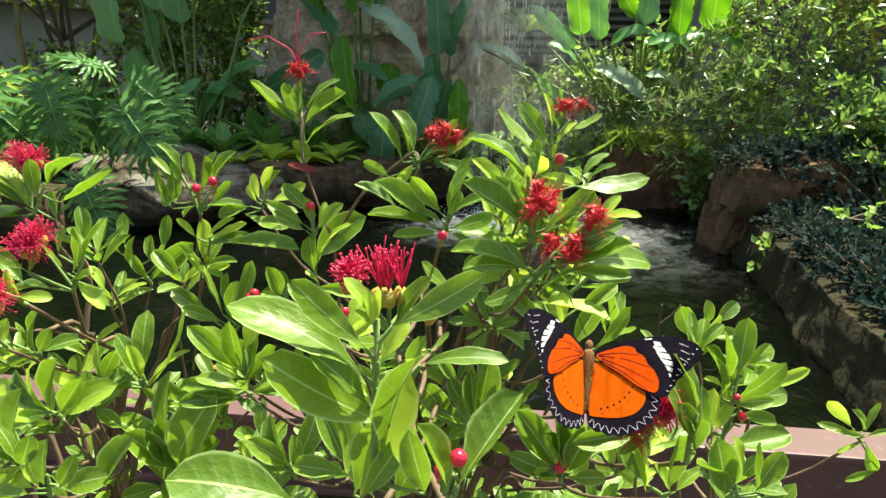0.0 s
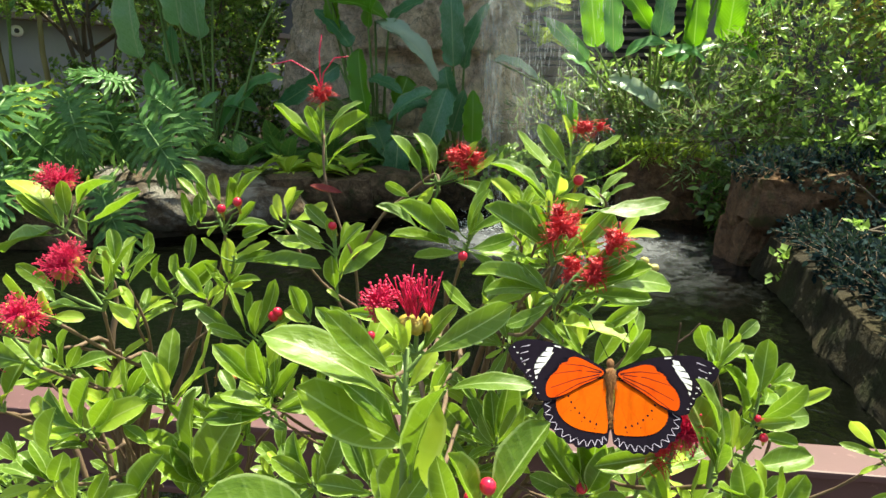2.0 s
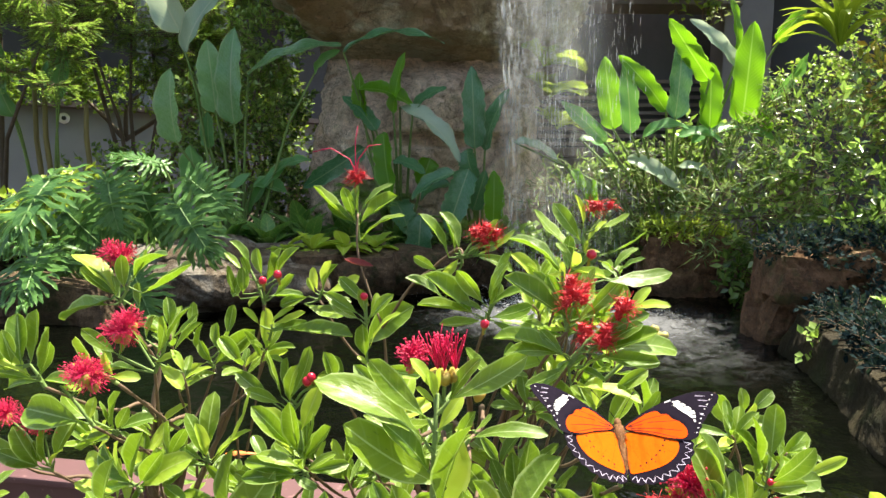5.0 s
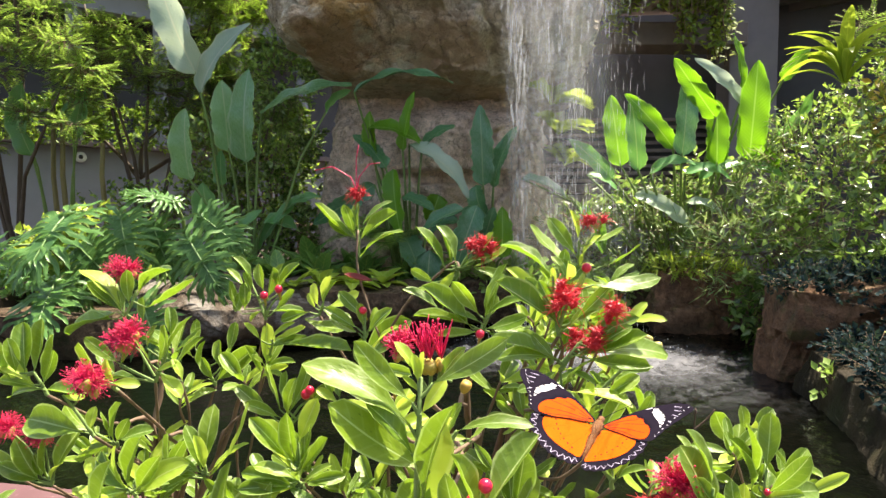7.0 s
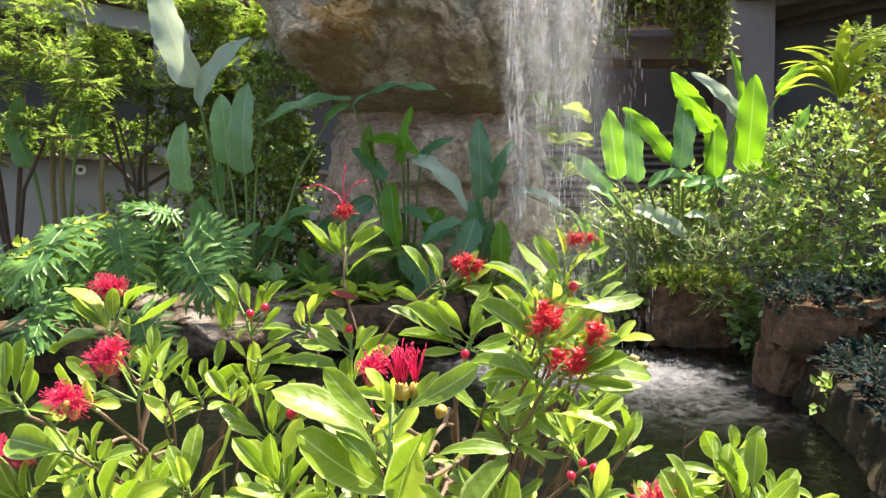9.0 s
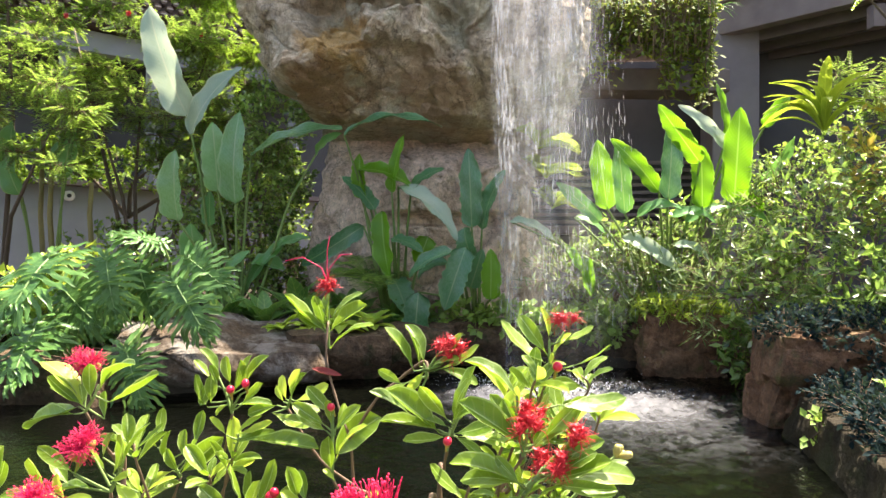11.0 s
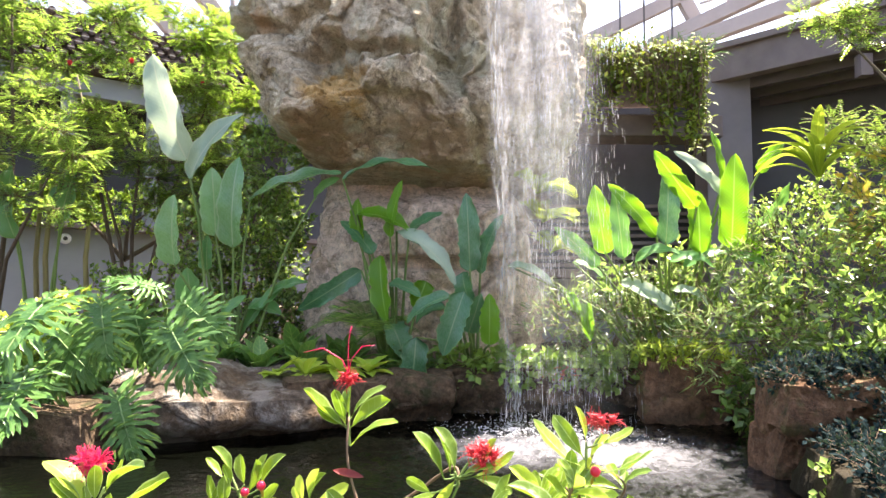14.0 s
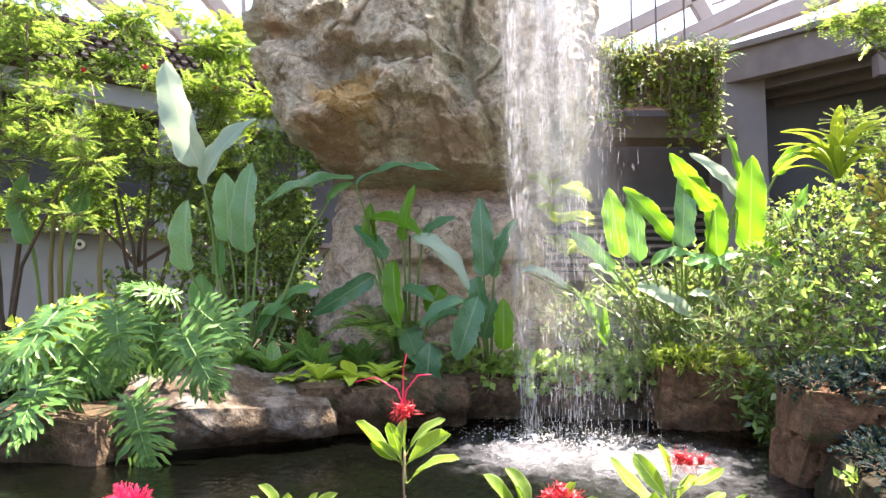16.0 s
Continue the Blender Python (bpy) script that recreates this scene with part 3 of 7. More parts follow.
def bulge(x, z, cx, cz, wx, wz, soft=0.35):
    """1 inside a rounded rectangle, falling to 0 over its soft rim."""
    dx, dz = abs(x - cx) / wx, abs(z - cz) / wz
    d = max(dx, dz)
    return 1 - smooth01((d - (1 - soft)) / soft)


def facet(p, scale, tilt):
    """Broken stone: every cell of the rock is a tilted plane, with creases between."""
    w = p + noise.noise_vector(p * 1.7) * 0.12
    d, pts = noise.voronoi(w * scale)
    c = pts[0]
    r = noise.cell_vector(c * 7.13 + Vector((3.1, 1.7, 9.2)))
    plane = (r.x - 0.5) * 0.9 + ((w * scale - c).dot(Vector((r.y - 0.5, r.z - 0.5, r.x - 0.8)))) * 2.0 * tilt
    return plane - 0.25 * (1 - smooth01((d[1] - d[0]) / 0.10))


def slab(p, scale, tilt, seed=0.0):
    """Broken stone without bedding: tall cells, each a plane of its own tilt."""
    w = Vector((p.x, p.y, p.z * 0.8 + seed)) + noise.noise_vector(p * 1.3) * 0.16
    d, pts = noise.voronoi(w * scale)
    c = pts[0]
    r = noise.cell_vector(c * 5.31 + Vector((1.3, 4.7, 2.9)))
    return (r.z - 0.5) * 0.5 + (w * scale - c).dot(Vector((r.x - 0.5, 0, r.y - 0.5))) * 2.0 * tilt - 0.12 * (1 - smooth01((d[1] - d[0]) / 0.07))


def rock_profile(z, x):
    """How far forward the overhang's face stands: a dark recess, an underside that climbs to the right, a lip, a face that leans back."""
    lip = 3.36 + 0.58 * smooth01((x + 1.95) / 1.35) - 0.12 * smooth01((x + 0.5) / 0.5)
    return 7.55 - 1.02 * smooth01((z - 3.02) / 0.20) - 0.66 * smooth01((z - 3.16) / (lip - 3.16)) + 0.25 * max(0.0, z - lip)


def build_rock():
    rows, nf, nb = 250, 320, 60
    vs, fs = [], []
    cols = nf + nb
    for i in range(rows + 1):
        z = 2.95 + (5.5 - 2.95) * i / rows
        left = -1.78 - 0.50 * max(0.0, min(1.75, z - 3.12)) - 0.10 * smooth01((3.4 - z) / 0.4) * -1
        right = 1.05 + 0.25 * smooth01((z - 3.1) / 0.9)
        cx, hw = (left + right) / 2, (right - left) / 2
        for j in range(cols):
            if j < nf:
                w = 2 * j / nf - 1
                u = 0.62 * w + 0.38 * math.sin(math.pi * w / 2)
                ca = math.copysign(abs(u) ** 2.6, u)
                sa = -math.sqrt(max(0.0, 1 - ca * ca))
            else:
                a = math.pi * (j - nf) / nb
                ca, sa = math.cos(a), math.sin(a)
                u = math.copysign(abs(ca) ** 0.5, ca)
            px = cx + hw * u
            front = rock_profile(z, px)
            py = front + 1.25 + 1.25 * math.copysign(abs(sa) ** 0.8, sa)
            p = Vector((px, py, z))
            nrm = Vector((ca, sa, 0))
            n = noise.fractal(p * 1.4, 0.9, 2.1, 6)
            fine = noise.fractal(p * 7.0, 0.8, 2.1, 4)
            push = 0.07 * n + 0.030 * fine + 0.16 * slab(p, 0.9, 0.6) + 0.12 * slab(p, 2.3, 0.8, 4.0) + 0.042 * slab(p, 6.5, 0.8, 9.0)
            if sa < -0.02:
                lean = 0.15 * noise.noise(Vector((px * 1.6, 3.0, z * 1.6))) + 0.09 * noise.noise(Vector((px * 4.5, 8.0, z * 4.5))) + 0.045 * noise.noise(Vector((px * 11, 1.0, z * 11)))
                rise = 0.14 * noise.noise(Vector((px * 1.9, 13.0, z * 1.9))) + 0.09 * noise.noise(Vector((px * 5.0, 18.0, z * 5.0))) + 0.04 * noise.noise(Vector((px * 12, 21.0, z * 12)))
                x, h = px + lean, z + rise
                push += 0.20 * bulge(x + 0.30 * (z - 4), h, -2.05, 4.00, 0.44, 0.62, 0.30)
                push -= 0.26 * bulge(x + 0.10 * (z - 4), h, -1.40, 4.14, 0.26, 0.26, 0.55)
                push += 0.20 * bulge(x, h, -1.30, 3.66, 0.40, 0.20, 0.55)
                push += 0.22 * bulge(x, h + 0.05 * px, -0.80, 4.66, 0.72, 0.50, 0.14)
                push -= 0.16 * bulge(x, h + 0.10 * px, -0.66, 4.06, 0.26, 0.035, 0.8)
                push += 0.19 * bulge(x, h + 0.15 * px, -0.68, 3.78, 0.40, 0.21, 0.35)
                push += 0.10 * bulge(x, h, -0.55, 3.45, 0.55, 0.24, 0.7)
                push -= 0.38 * bulge(x + 0.12 * (z - 4), h, -0.14, 4.15, 0.26, 0.80, 0.75)
                push -= 0.25 * bulge(x, h, 0.45, 4.3, 0.50, 1.5, 0.4)
                push += 0.20 * bulge(x, h, -1.95, 4.95, 0.55, 0.28, 0.3)
            vs.append(p + nrm * push)
    for i in range(rows):
        for j in range(cols):
            a, b = i * cols + j, i * cols + (j + 1) % cols
            fs.append((a, b, b + cols, a + cols))
    o = len(vs)
    vs.append(Vector((-0.6, 7.4, 5.7)))
    vs.append(Vector((-0.6, 7.9, 2.9)))
    for j in range(cols):
        fs.append((rows * cols + j, rows * cols + (j + 1) % cols, o))
        fs.append(((j + 1) % cols, j, o + 1))
    rock = thing("waterfall_rock", "huge overhanging grey-brown artificial waterfall rock", "rock", (-0.6, 7.4, 0.9))
    mesh_object("overhang", vs, fs, rock_face_mat, rock, smooth=True)
    rows, nf, nb = 150, 190, 50
    cols = nf + nb
    vs, fs = [], []
    for i in range(rows + 1):
        z = 0.7 + 2.75 * i / rows
        left = -2.08 + 0.10 * (z - 0.7)
        right = 0.85 - 0.20 * smooth01((z - 1.6) / 1.6)
        cx, hw = (left + right) / 2, (right - left) / 2
        for j in range(cols):
            if j < nf:
                u = 2 * j / nf - 1
                ca = math.copysign(abs(u) ** 2.2, u)
                sa = -math.sqrt(max(0.0, 1 - ca * ca))
            else:
                a = math.pi * (j - nf) / nb
                ca, sa = math.cos(a), math.sin(a)
                u = math.copysign(abs(ca) ** 0.5, ca)
            px = cx + hw * u
            py = 7.95 + 1.15 * math.copysign(abs(sa) ** 0.7, sa) + 0.55 * smooth01((z - 2.65) / 0.45)
            p = Vector((px, py, z))
            n = noise.fractal(p * 1.5 + Vector((3, 3, 3)), 0.9, 2.1, 6)
            ledge = bulge(px + 0.2 * noise.noise(p * 2), z, -0.25, 2.12, 0.85, 0.10, 0.6)
            vs.append(p + Vector((ca, sa, 0)) * (0.09 * n + 0.18 * slab(p, 1.4, 0.6, 2.0) + 0.08 * slab(p, 3.2, 0.7) + 0.025 * slab(p, 8.0, 0.7) - 0.22 * ledge))
    for i in range(rows):
        for j in range(cols):
            a, b = i * cols + j, i * cols + (j + 1) % cols
            fs.append((a, b, b + cols, a + cols))
    mesh_object("pedestal", vs, fs, pink_rock_mat, rock, smooth=True, label="pinkish recessed stone foot under the overhang")
    settle(rock)


# ---- buildings and roof ----
def build_left_building():
    b = thing("left_building", "low grey rendered building with a brown tiled roof", "building", (-6.5, 10.0, 0.9))
    u = Vector((2.9, 2.4, 0)).normalized()
    nrm = Vector((u.y, -u.x, 0))
    o = Vector((-8.2, 8.3, 0))

    def at(s, d, z):
        return o + u * s + nrm * d + Vector((0, 0, z))

    part("wall", bar_bm(at(-1, -0.15, 1.85), at(9.0, -0.15, 1.85), 0.2, 1.95, 0.01), wall_mat, b)
    part("ledge", bar_bm(at(-1, -0.05, 2.87), at(9.0, -0.05, 2.87), 0.42, 0.09, 0.01), concrete_mat, b, "pale concrete ledge")
    part("back_wall", bar_bm(at(-1, -1.3, 3.8), at(9.0, -1.3, 3.8), 0.2, 4.2), room_shade_mat, b, "recessed wall coloured dark for its shade")
    part("lintel", bar_bm(at(-1, -0.1, 5.25), at(9.0, -0.1, 5.25), 0.25, 0.35, 0.01), wall_mat, b)
    for i in range(6):
        s = -0.6 + i * 1.3
        part("post", bar_bm(at(s, -0.1, 2.9), at(s, -0.1, 5.1), 0.18, 0.18, 0.01), wall_mat, b)
    part("roof_slab", bar_bm(at(-1, -0.45, 5.85), at(9.0, -0.45, 5.85), 1.5, 0.1), tile_mat, b)
    # stacked roof tiles, row over row, with pale ends
    vs, fs = tube([(0, -0.15, 0), (0, 0.20, 0.0)], [0.050, 0.056], 8)
    tile = bpy.data.meshes.new("roof_tile")
    tile.from_pydata([tuple(v) for v in vs], [], fs)
    tile.materials.append(tile_mat)
    ev, ef = tube([(0, 0.195, 0), (0, 0.215, 0.0)], [0.058, 0.054], 8)
    ev = [Vector((v.x * 1.0, v.y, v.z * 0.22)) for v in ev]
    endm = bpy.data.meshes.new("tile_end")
    endm.from_pydata([tuple(v) for v in ev], [], ef)
    endm.materials.append(mortar_mat)
    ang = math.atan2(nrm.y, nrm.x) - math.pi / 2
    roof = part("tile_bed", bar_bm(at(-1, 0.02, 5.9), at(9.0, 0.02, 5.9), 0.30, 0.9, 0.0), tile_mat, b)
    for r in range(8):
        for c in range(36):
            p = at(-0.9 + c * 0.19 + (0.095 if r % 2 else 0), 0.10 + 0.015 * (7 - r), 5.50 + r * 0.115)
            m = Matrix.Translation(p) @ Matrix.Rotation(ang, 4, "Z")
            hang("roof_tile", tile, m, roof)
            hang("tile_end", endm, m, roof)
    disc = thing("wall_lamp", "small white round wall lamp with a dark centre", "lamp", at(2.4, 0.0, 2.6))
    q = Matrix.Translation(at(2.05, 0.0, 2.66)) @ Matrix.Rotation(ang, 4, "Z")
    vs, fs = tube([(0, -0.03, 0), (0, 0.03, 0), (0, 0.05, 0)], [0.085, 0.085, 0.06], 20)
    part_ob = mesh_object("rim", [q @ v for v in vs], fs, white_mat, disc)
    vs, fs = tube([(0, 0.045, 0), (0, 0.062, 0)], [0.036, 0.032], 14)
    mesh_object("lens", [q @ v for v in vs], fs, black_mat, disc)
    settle(disc)
    settle(b)


def build_right_building():
    b = thing("right_building", "concrete building with deep dark eaves and an upper planter", "building", (3.6, 9.0, 0.9))
    a0, a1 = Vector((1.2, 8.95, 0)), Vector((3.45, 8.75, 0))
    part("slab", bar_bm((1.0, 8.7, 4.15), (3.4, 8.7, 4.1), 0.5, 0.30, 0.02), concrete_mat, b)
    part("shade_panel", box_bm((3.2, 0.1, 2.9), (2.2, 9.5, 3.5)), room_shade_mat, b, "flat dark panel coloured as the shade behind the louvres")
    for i in range(9):
        part("louvre", box_bm((2.4, 0.05, 0.05), (2.1, 9.3, 2.25 + i * 0.11), 0.004), concrete_mat, b)
    part("window_sill", box_bm((2.6, 0.4, 0.12), (2.2, 9.2, 2.12), 0.01), concrete_mat, b)
    part("pillar", box_bm((0.62, 0.5, 4.4), (3.55, 8.9, 2.7), 0.02), pillar_mat, b, "grey rendered pillar")
    part("side_wall", bar_bm((3.6, 9.9, 2.9), (10.5, 6.6, 2.9), 0.25, 4.6), room_shade_mat, b, "dark shaded wall")
    f0, f1 = Vector((3.1, 8.95, 4.98)), Vector((8.0, 4.97, 5.0))
    d = (f1 - f0).normalized()
    back = Vector((d.y, -d.x, 0)) * -1
    part("fascia", bar_bm(f0, f1, 0.18, 0.42, 0.015), concrete_mat, b, "stained concrete eave beam")
    part("eave_cap", bar_bm(f0 + Vector((0, 0, 0.25)), f1 + Vector((0, 0, 0.25)), 0.34, 0.09, 0.01), concrete_mat, b)
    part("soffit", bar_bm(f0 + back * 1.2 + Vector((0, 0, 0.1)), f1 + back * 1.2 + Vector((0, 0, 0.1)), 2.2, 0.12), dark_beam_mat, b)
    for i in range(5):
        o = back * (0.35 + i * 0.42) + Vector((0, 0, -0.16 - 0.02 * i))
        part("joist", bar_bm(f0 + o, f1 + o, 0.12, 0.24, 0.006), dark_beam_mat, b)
    part("gutter_bracket", bar_bm((4.75, 7.62, 4.72), (4.75, 7.62, 4.45), 0.14, 0.14, 0.01), concrete_mat, b)
    part("wall_behind", box_bm((2.6, 0.2, 3.0), (2.2, 9.7, 1.4)), wall_mat, b)
    settle(b)


def build_roof():
    """Steel frames of the glasshouse, and glass between them."""
    r = thing("glasshouse_roof", "pale steel roof frame with clear glass panes", "roof", (0, 12, 0.9))
    n = Vector((-5.85, 12.0, 6.85))
    for a, b in [((-9.2, 10.4, 8.9), (-6.6, 12, 6.85)), ((-8.0, 10.4, 9.4), (-5.95, 12, 6.85)), ((-7.0, 10.4, 9.7), (-5.1, 12, 7.25)),
                 (n - Vector((0.3, 0, 0.25)), (-2.0, 12.0, 9.6)), ((-5.6, 10.4, 10.2), (-4.3, 12, 8.0))]:
        part("rafter", bar_bm(a, b, 0.20, 0.30, 0.02), steel_mat, r)
    part("down_pipe", bar_bm((-4.9, 11.6, 8.6), (-4.75, 11.6, 6.0), 0.07, 0.07), steel_mat, r)
    for a, b in [((1.6, 12, 6.55), (5.6, 12, 8.45)), ((4.02, 12, 7.75), (4.65, 12, 6.45)), ((3.4, 12, 6.7), (7.6, 10.0, 8.1)),
                 ((3.7, 11.0, 6.3), (8.5, 8.2, 7.2)), ((3.3, 12.4, 8.8), (4.05, 12.4, 7.75))]:
        part("rafter", bar_bm(a, b, 0.16, 0.26, 0.02), steel_mat, r)
    for x in (2.75, 3.2, 3.72):
        part("hanger", bar_bm((x, 11.6, 5.2), (x, 11.6, 8.6), 0.03, 0.03), dark_beam_mat, r)
    for i in range(4):
        part("glazing_bar", bar_bm((4.6 + i * 1.1, 11.5, 7.1 + i * 0.2), (5.6 + i * 1.1, 11.5, 9.2), 0.04, 0.04), steel_mat, r)
        part("glazing_bar", bar_bm((4.2, 11.5, 7.3 + i * 0.55), (9.5, 9.4, 8.2 + i * 0.55), 0.03, 0.04), steel_mat, r)
    for x0, x1 in ((-12, -6), (-6, 0), (0, 6), (6, 12)):
        pane = part("pane", box_bm((x1 - x0 - 0.1, 26, 0.012), ((x0 + x1) / 2, 6, 10.6)), glass_mat, r)
        pane.visible_shadow = False
    settle(r)


def build_hall():
    """Plain walls that close the hall behind the walkway."""
    tagged(part("wall_back", box_bm((40, 0.3, 5), (0, -9, 3.0)), wall_mat), "plain grey rendered wall behind the walkway", "wall", kind="structure")
    tagged(part("wall_far", box_bm((40, 0.3, 4.5), (0, 18.0, 2.6)), wall_mat), "plain grey rendered wall far behind the rock", "wall", kind="structure")


build_ground()
build_water()
build_rail()
build_banks()
build_rock()
build_left_building()
build_right_building()
build_roof()
build_hall()


# ---- background planting ----
def plant(name, label, category, at, group=""):
    return thing(name, label, category, at, group)


blade_count = 0


def blade(parent, a, b, width, arch, tone, twist=0.5, tear=0.10):
    """A broad leaf from its stalk at a to its tip at b, with a stalk that goes down to the plant's foot."""
    global blade_count
    blade_count += 1
    rng = random.Random(blade_count)
    a, b = Vector(a), Vector(b)
    d = b - a
    L = d.length
    facing = Vector((rng.uniform(-twist, twist), -0.9, 0.55 + rng.uniform(-0.2, 0.3)))
    if abs(d.normalized().z) < 0.5:
        facing = Vector((rng.uniform(-0.3, 0.3), -0.55, 0.85))
    m = basis(a, d, facing)
    me = leaf_mesh("leaf", (broad_mat, broad_lit_mat, wax_glare_mat, sage_mat, deep_mat)[tone], shape=paddle, width=min(0.75, 0.98 * width / L), nl=26, nw=4, fold=0.12 + rng.uniform(0.0, 0.25), arch=arch * rng.uniform(0.8, 1.4),
                   ripple=0.018, seed=blade_count, stalk=0.0, tear=tear)
    leaf = hang("leaf", me, m @ Matrix.Scale(L, 4), parent)
    foot = parent.location
    f = Vector((foot.x + (a.x - foot.x) * 0.25, foot.y + rng.uniform(-0.1, 0.1), foot.z))
    mid = f.lerp(a, 0.6) + Vector((0, 0, 0.12 * (a - f).length))
    pts = [f, f.lerp(mid, 0.5), mid, a, a + d * 0.04]
    vs, fs = tube(pts, [0.020, 0.017, 0.013, 0.010, 0.006], 6)
    mesh_object("stalk", vs, fs, green_stem_mat, parent)


heliconia_left = plant("heliconia", "tall paddle-leaved plant beside the rock", "plant", (-2.5, 6.4, 1.0), "paddle-leaved plants")
heliconia_back = plant("heliconia", "paddle-leaved plant half hidden by feathery trees", "plant", (-5.2, 7.2, 1.0), "paddle-leaved plants")
heliconia_mid = plant("heliconia", "arching paddle-leaved plant before the rock's foot", "plant", (-0.75, 6.55, 1.0), "paddle-leaved plants")
heliconia_stream = plant("heliconia", "dark paddle-leaved plant wet from the falling water", "plant", (0.1, 6.6, 1.0), "paddle-leaved plants")
heliconia_right = plant("heliconia", "sunlit bright green paddle-leaved clump", "plant", (2.1, 6.5, 1.0), "paddle-leaved plants")
blade(heliconia_left, (-2.87, 5.96, 2.04), (-2.86, 5.87, 2.74), 0.35, 0.05, 3)
blade(heliconia_left, (-2.55, 6.14, 2.35), (-2.57, 6.03, 3.04), 0.29, 0.04, 3)
blade(heliconia_left, (-2.29, 5.96, 2.22), (-2.23, 5.90, 3.12), 0.32, 0.05, 3)
blade(heliconia_left, (-2.91, 6.19, 3.14), (-3.33, 6.17, 4.29), 0.36, 0.08, 2)
blade(heliconia_left, (-2.87, 6.19, 2.95), (-2.32, 6.15, 3.63), 0.25, 0.08, 2)
blade(heliconia_left, (-2.23, 6.20, 2.73), (-1.26, 6.09, 2.99), 0.30, 0.10, 3)
blade(heliconia_left, (-2.69, 6.28, 2.01), (-2.71, 6.31, 2.38), 0.17, 0.05, 0)
blade(heliconia_left, (-1.56, 6.21, 2.74), (-1.27, 6.13, 2.94), 0.18, 0.10, 0)
blade(heliconia_left, (-2.26, 6.33, 1.63), (-1.92, 6.38, 1.55), 0.23, 0.15, 0)
blade(heliconia_left, (-2.05, 6.32, 1.73), (-1.62, 6.27, 1.89), 0.20, 0.10, 0)
blade(heliconia_left, (-2.85, 6.41, 1.57), (-2.91, 6.30, 2.04), 0.29, 0.08, 0)
blade(heliconia_left, (-2.35, 6.39, 1.34), (-1.80, 6.32, 1.93), 0.14, 0.10, 0)
blade(heliconia_left, (-2.49, 6.21, 1.41), (-2.19, 6.12, 1.75), 0.17, 0.10, 0)
blade(heliconia_back, (-5.34, 6.95, 2.40), (-5.59, 6.98, 3.15), 0.29, 0.05, 0)
blade(heliconia_back, (-4.78, 6.92, 2.63), (-4.63, 6.91, 3.20), 0.22, 0.05, 0)
blade(heliconia_back, (-4.82, 7.03, 2.61), (-4.91, 6.98, 3.04), 0.21, 0.05, 0)
blade(heliconia_back, (-5.48, 7.01, 2.75), (-5.40, 6.90, 3.27), 0.26, 0.05, 0)
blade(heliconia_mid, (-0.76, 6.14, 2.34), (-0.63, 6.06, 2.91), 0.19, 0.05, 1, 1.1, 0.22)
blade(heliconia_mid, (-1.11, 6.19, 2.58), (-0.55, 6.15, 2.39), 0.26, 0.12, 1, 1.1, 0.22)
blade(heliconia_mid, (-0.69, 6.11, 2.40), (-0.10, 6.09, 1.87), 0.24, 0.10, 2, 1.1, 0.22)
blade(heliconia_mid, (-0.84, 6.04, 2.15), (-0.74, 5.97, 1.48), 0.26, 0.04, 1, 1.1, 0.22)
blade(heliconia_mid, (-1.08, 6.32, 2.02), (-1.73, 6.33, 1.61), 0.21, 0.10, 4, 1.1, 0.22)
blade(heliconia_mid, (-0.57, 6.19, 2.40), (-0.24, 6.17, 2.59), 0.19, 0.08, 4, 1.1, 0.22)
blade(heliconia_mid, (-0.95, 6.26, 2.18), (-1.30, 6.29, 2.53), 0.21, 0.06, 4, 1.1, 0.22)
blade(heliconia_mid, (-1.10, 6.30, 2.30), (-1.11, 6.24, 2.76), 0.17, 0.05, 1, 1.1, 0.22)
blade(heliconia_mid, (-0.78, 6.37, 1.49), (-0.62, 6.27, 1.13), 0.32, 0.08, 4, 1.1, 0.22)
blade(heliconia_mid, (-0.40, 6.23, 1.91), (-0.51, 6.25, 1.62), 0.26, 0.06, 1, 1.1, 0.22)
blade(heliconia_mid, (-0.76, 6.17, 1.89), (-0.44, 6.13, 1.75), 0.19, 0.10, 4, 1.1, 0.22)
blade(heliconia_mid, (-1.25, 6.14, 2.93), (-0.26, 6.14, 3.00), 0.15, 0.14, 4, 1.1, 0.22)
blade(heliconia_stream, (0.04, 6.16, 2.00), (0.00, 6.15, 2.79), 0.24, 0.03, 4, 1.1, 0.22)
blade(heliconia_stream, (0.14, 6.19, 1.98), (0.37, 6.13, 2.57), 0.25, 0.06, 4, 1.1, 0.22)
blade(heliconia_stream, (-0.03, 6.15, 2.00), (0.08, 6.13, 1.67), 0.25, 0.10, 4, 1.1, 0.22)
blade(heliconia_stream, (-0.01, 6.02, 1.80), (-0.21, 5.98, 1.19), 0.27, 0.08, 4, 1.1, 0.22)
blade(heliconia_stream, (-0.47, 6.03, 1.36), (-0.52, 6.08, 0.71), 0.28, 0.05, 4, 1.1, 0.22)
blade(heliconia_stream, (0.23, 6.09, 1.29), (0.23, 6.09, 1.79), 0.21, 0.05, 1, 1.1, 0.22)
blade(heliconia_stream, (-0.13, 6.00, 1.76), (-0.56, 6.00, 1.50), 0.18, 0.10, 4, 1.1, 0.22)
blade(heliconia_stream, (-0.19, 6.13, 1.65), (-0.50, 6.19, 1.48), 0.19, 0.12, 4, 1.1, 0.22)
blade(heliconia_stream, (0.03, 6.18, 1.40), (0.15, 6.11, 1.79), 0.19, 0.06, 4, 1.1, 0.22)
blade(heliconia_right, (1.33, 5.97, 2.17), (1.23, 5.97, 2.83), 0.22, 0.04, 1)
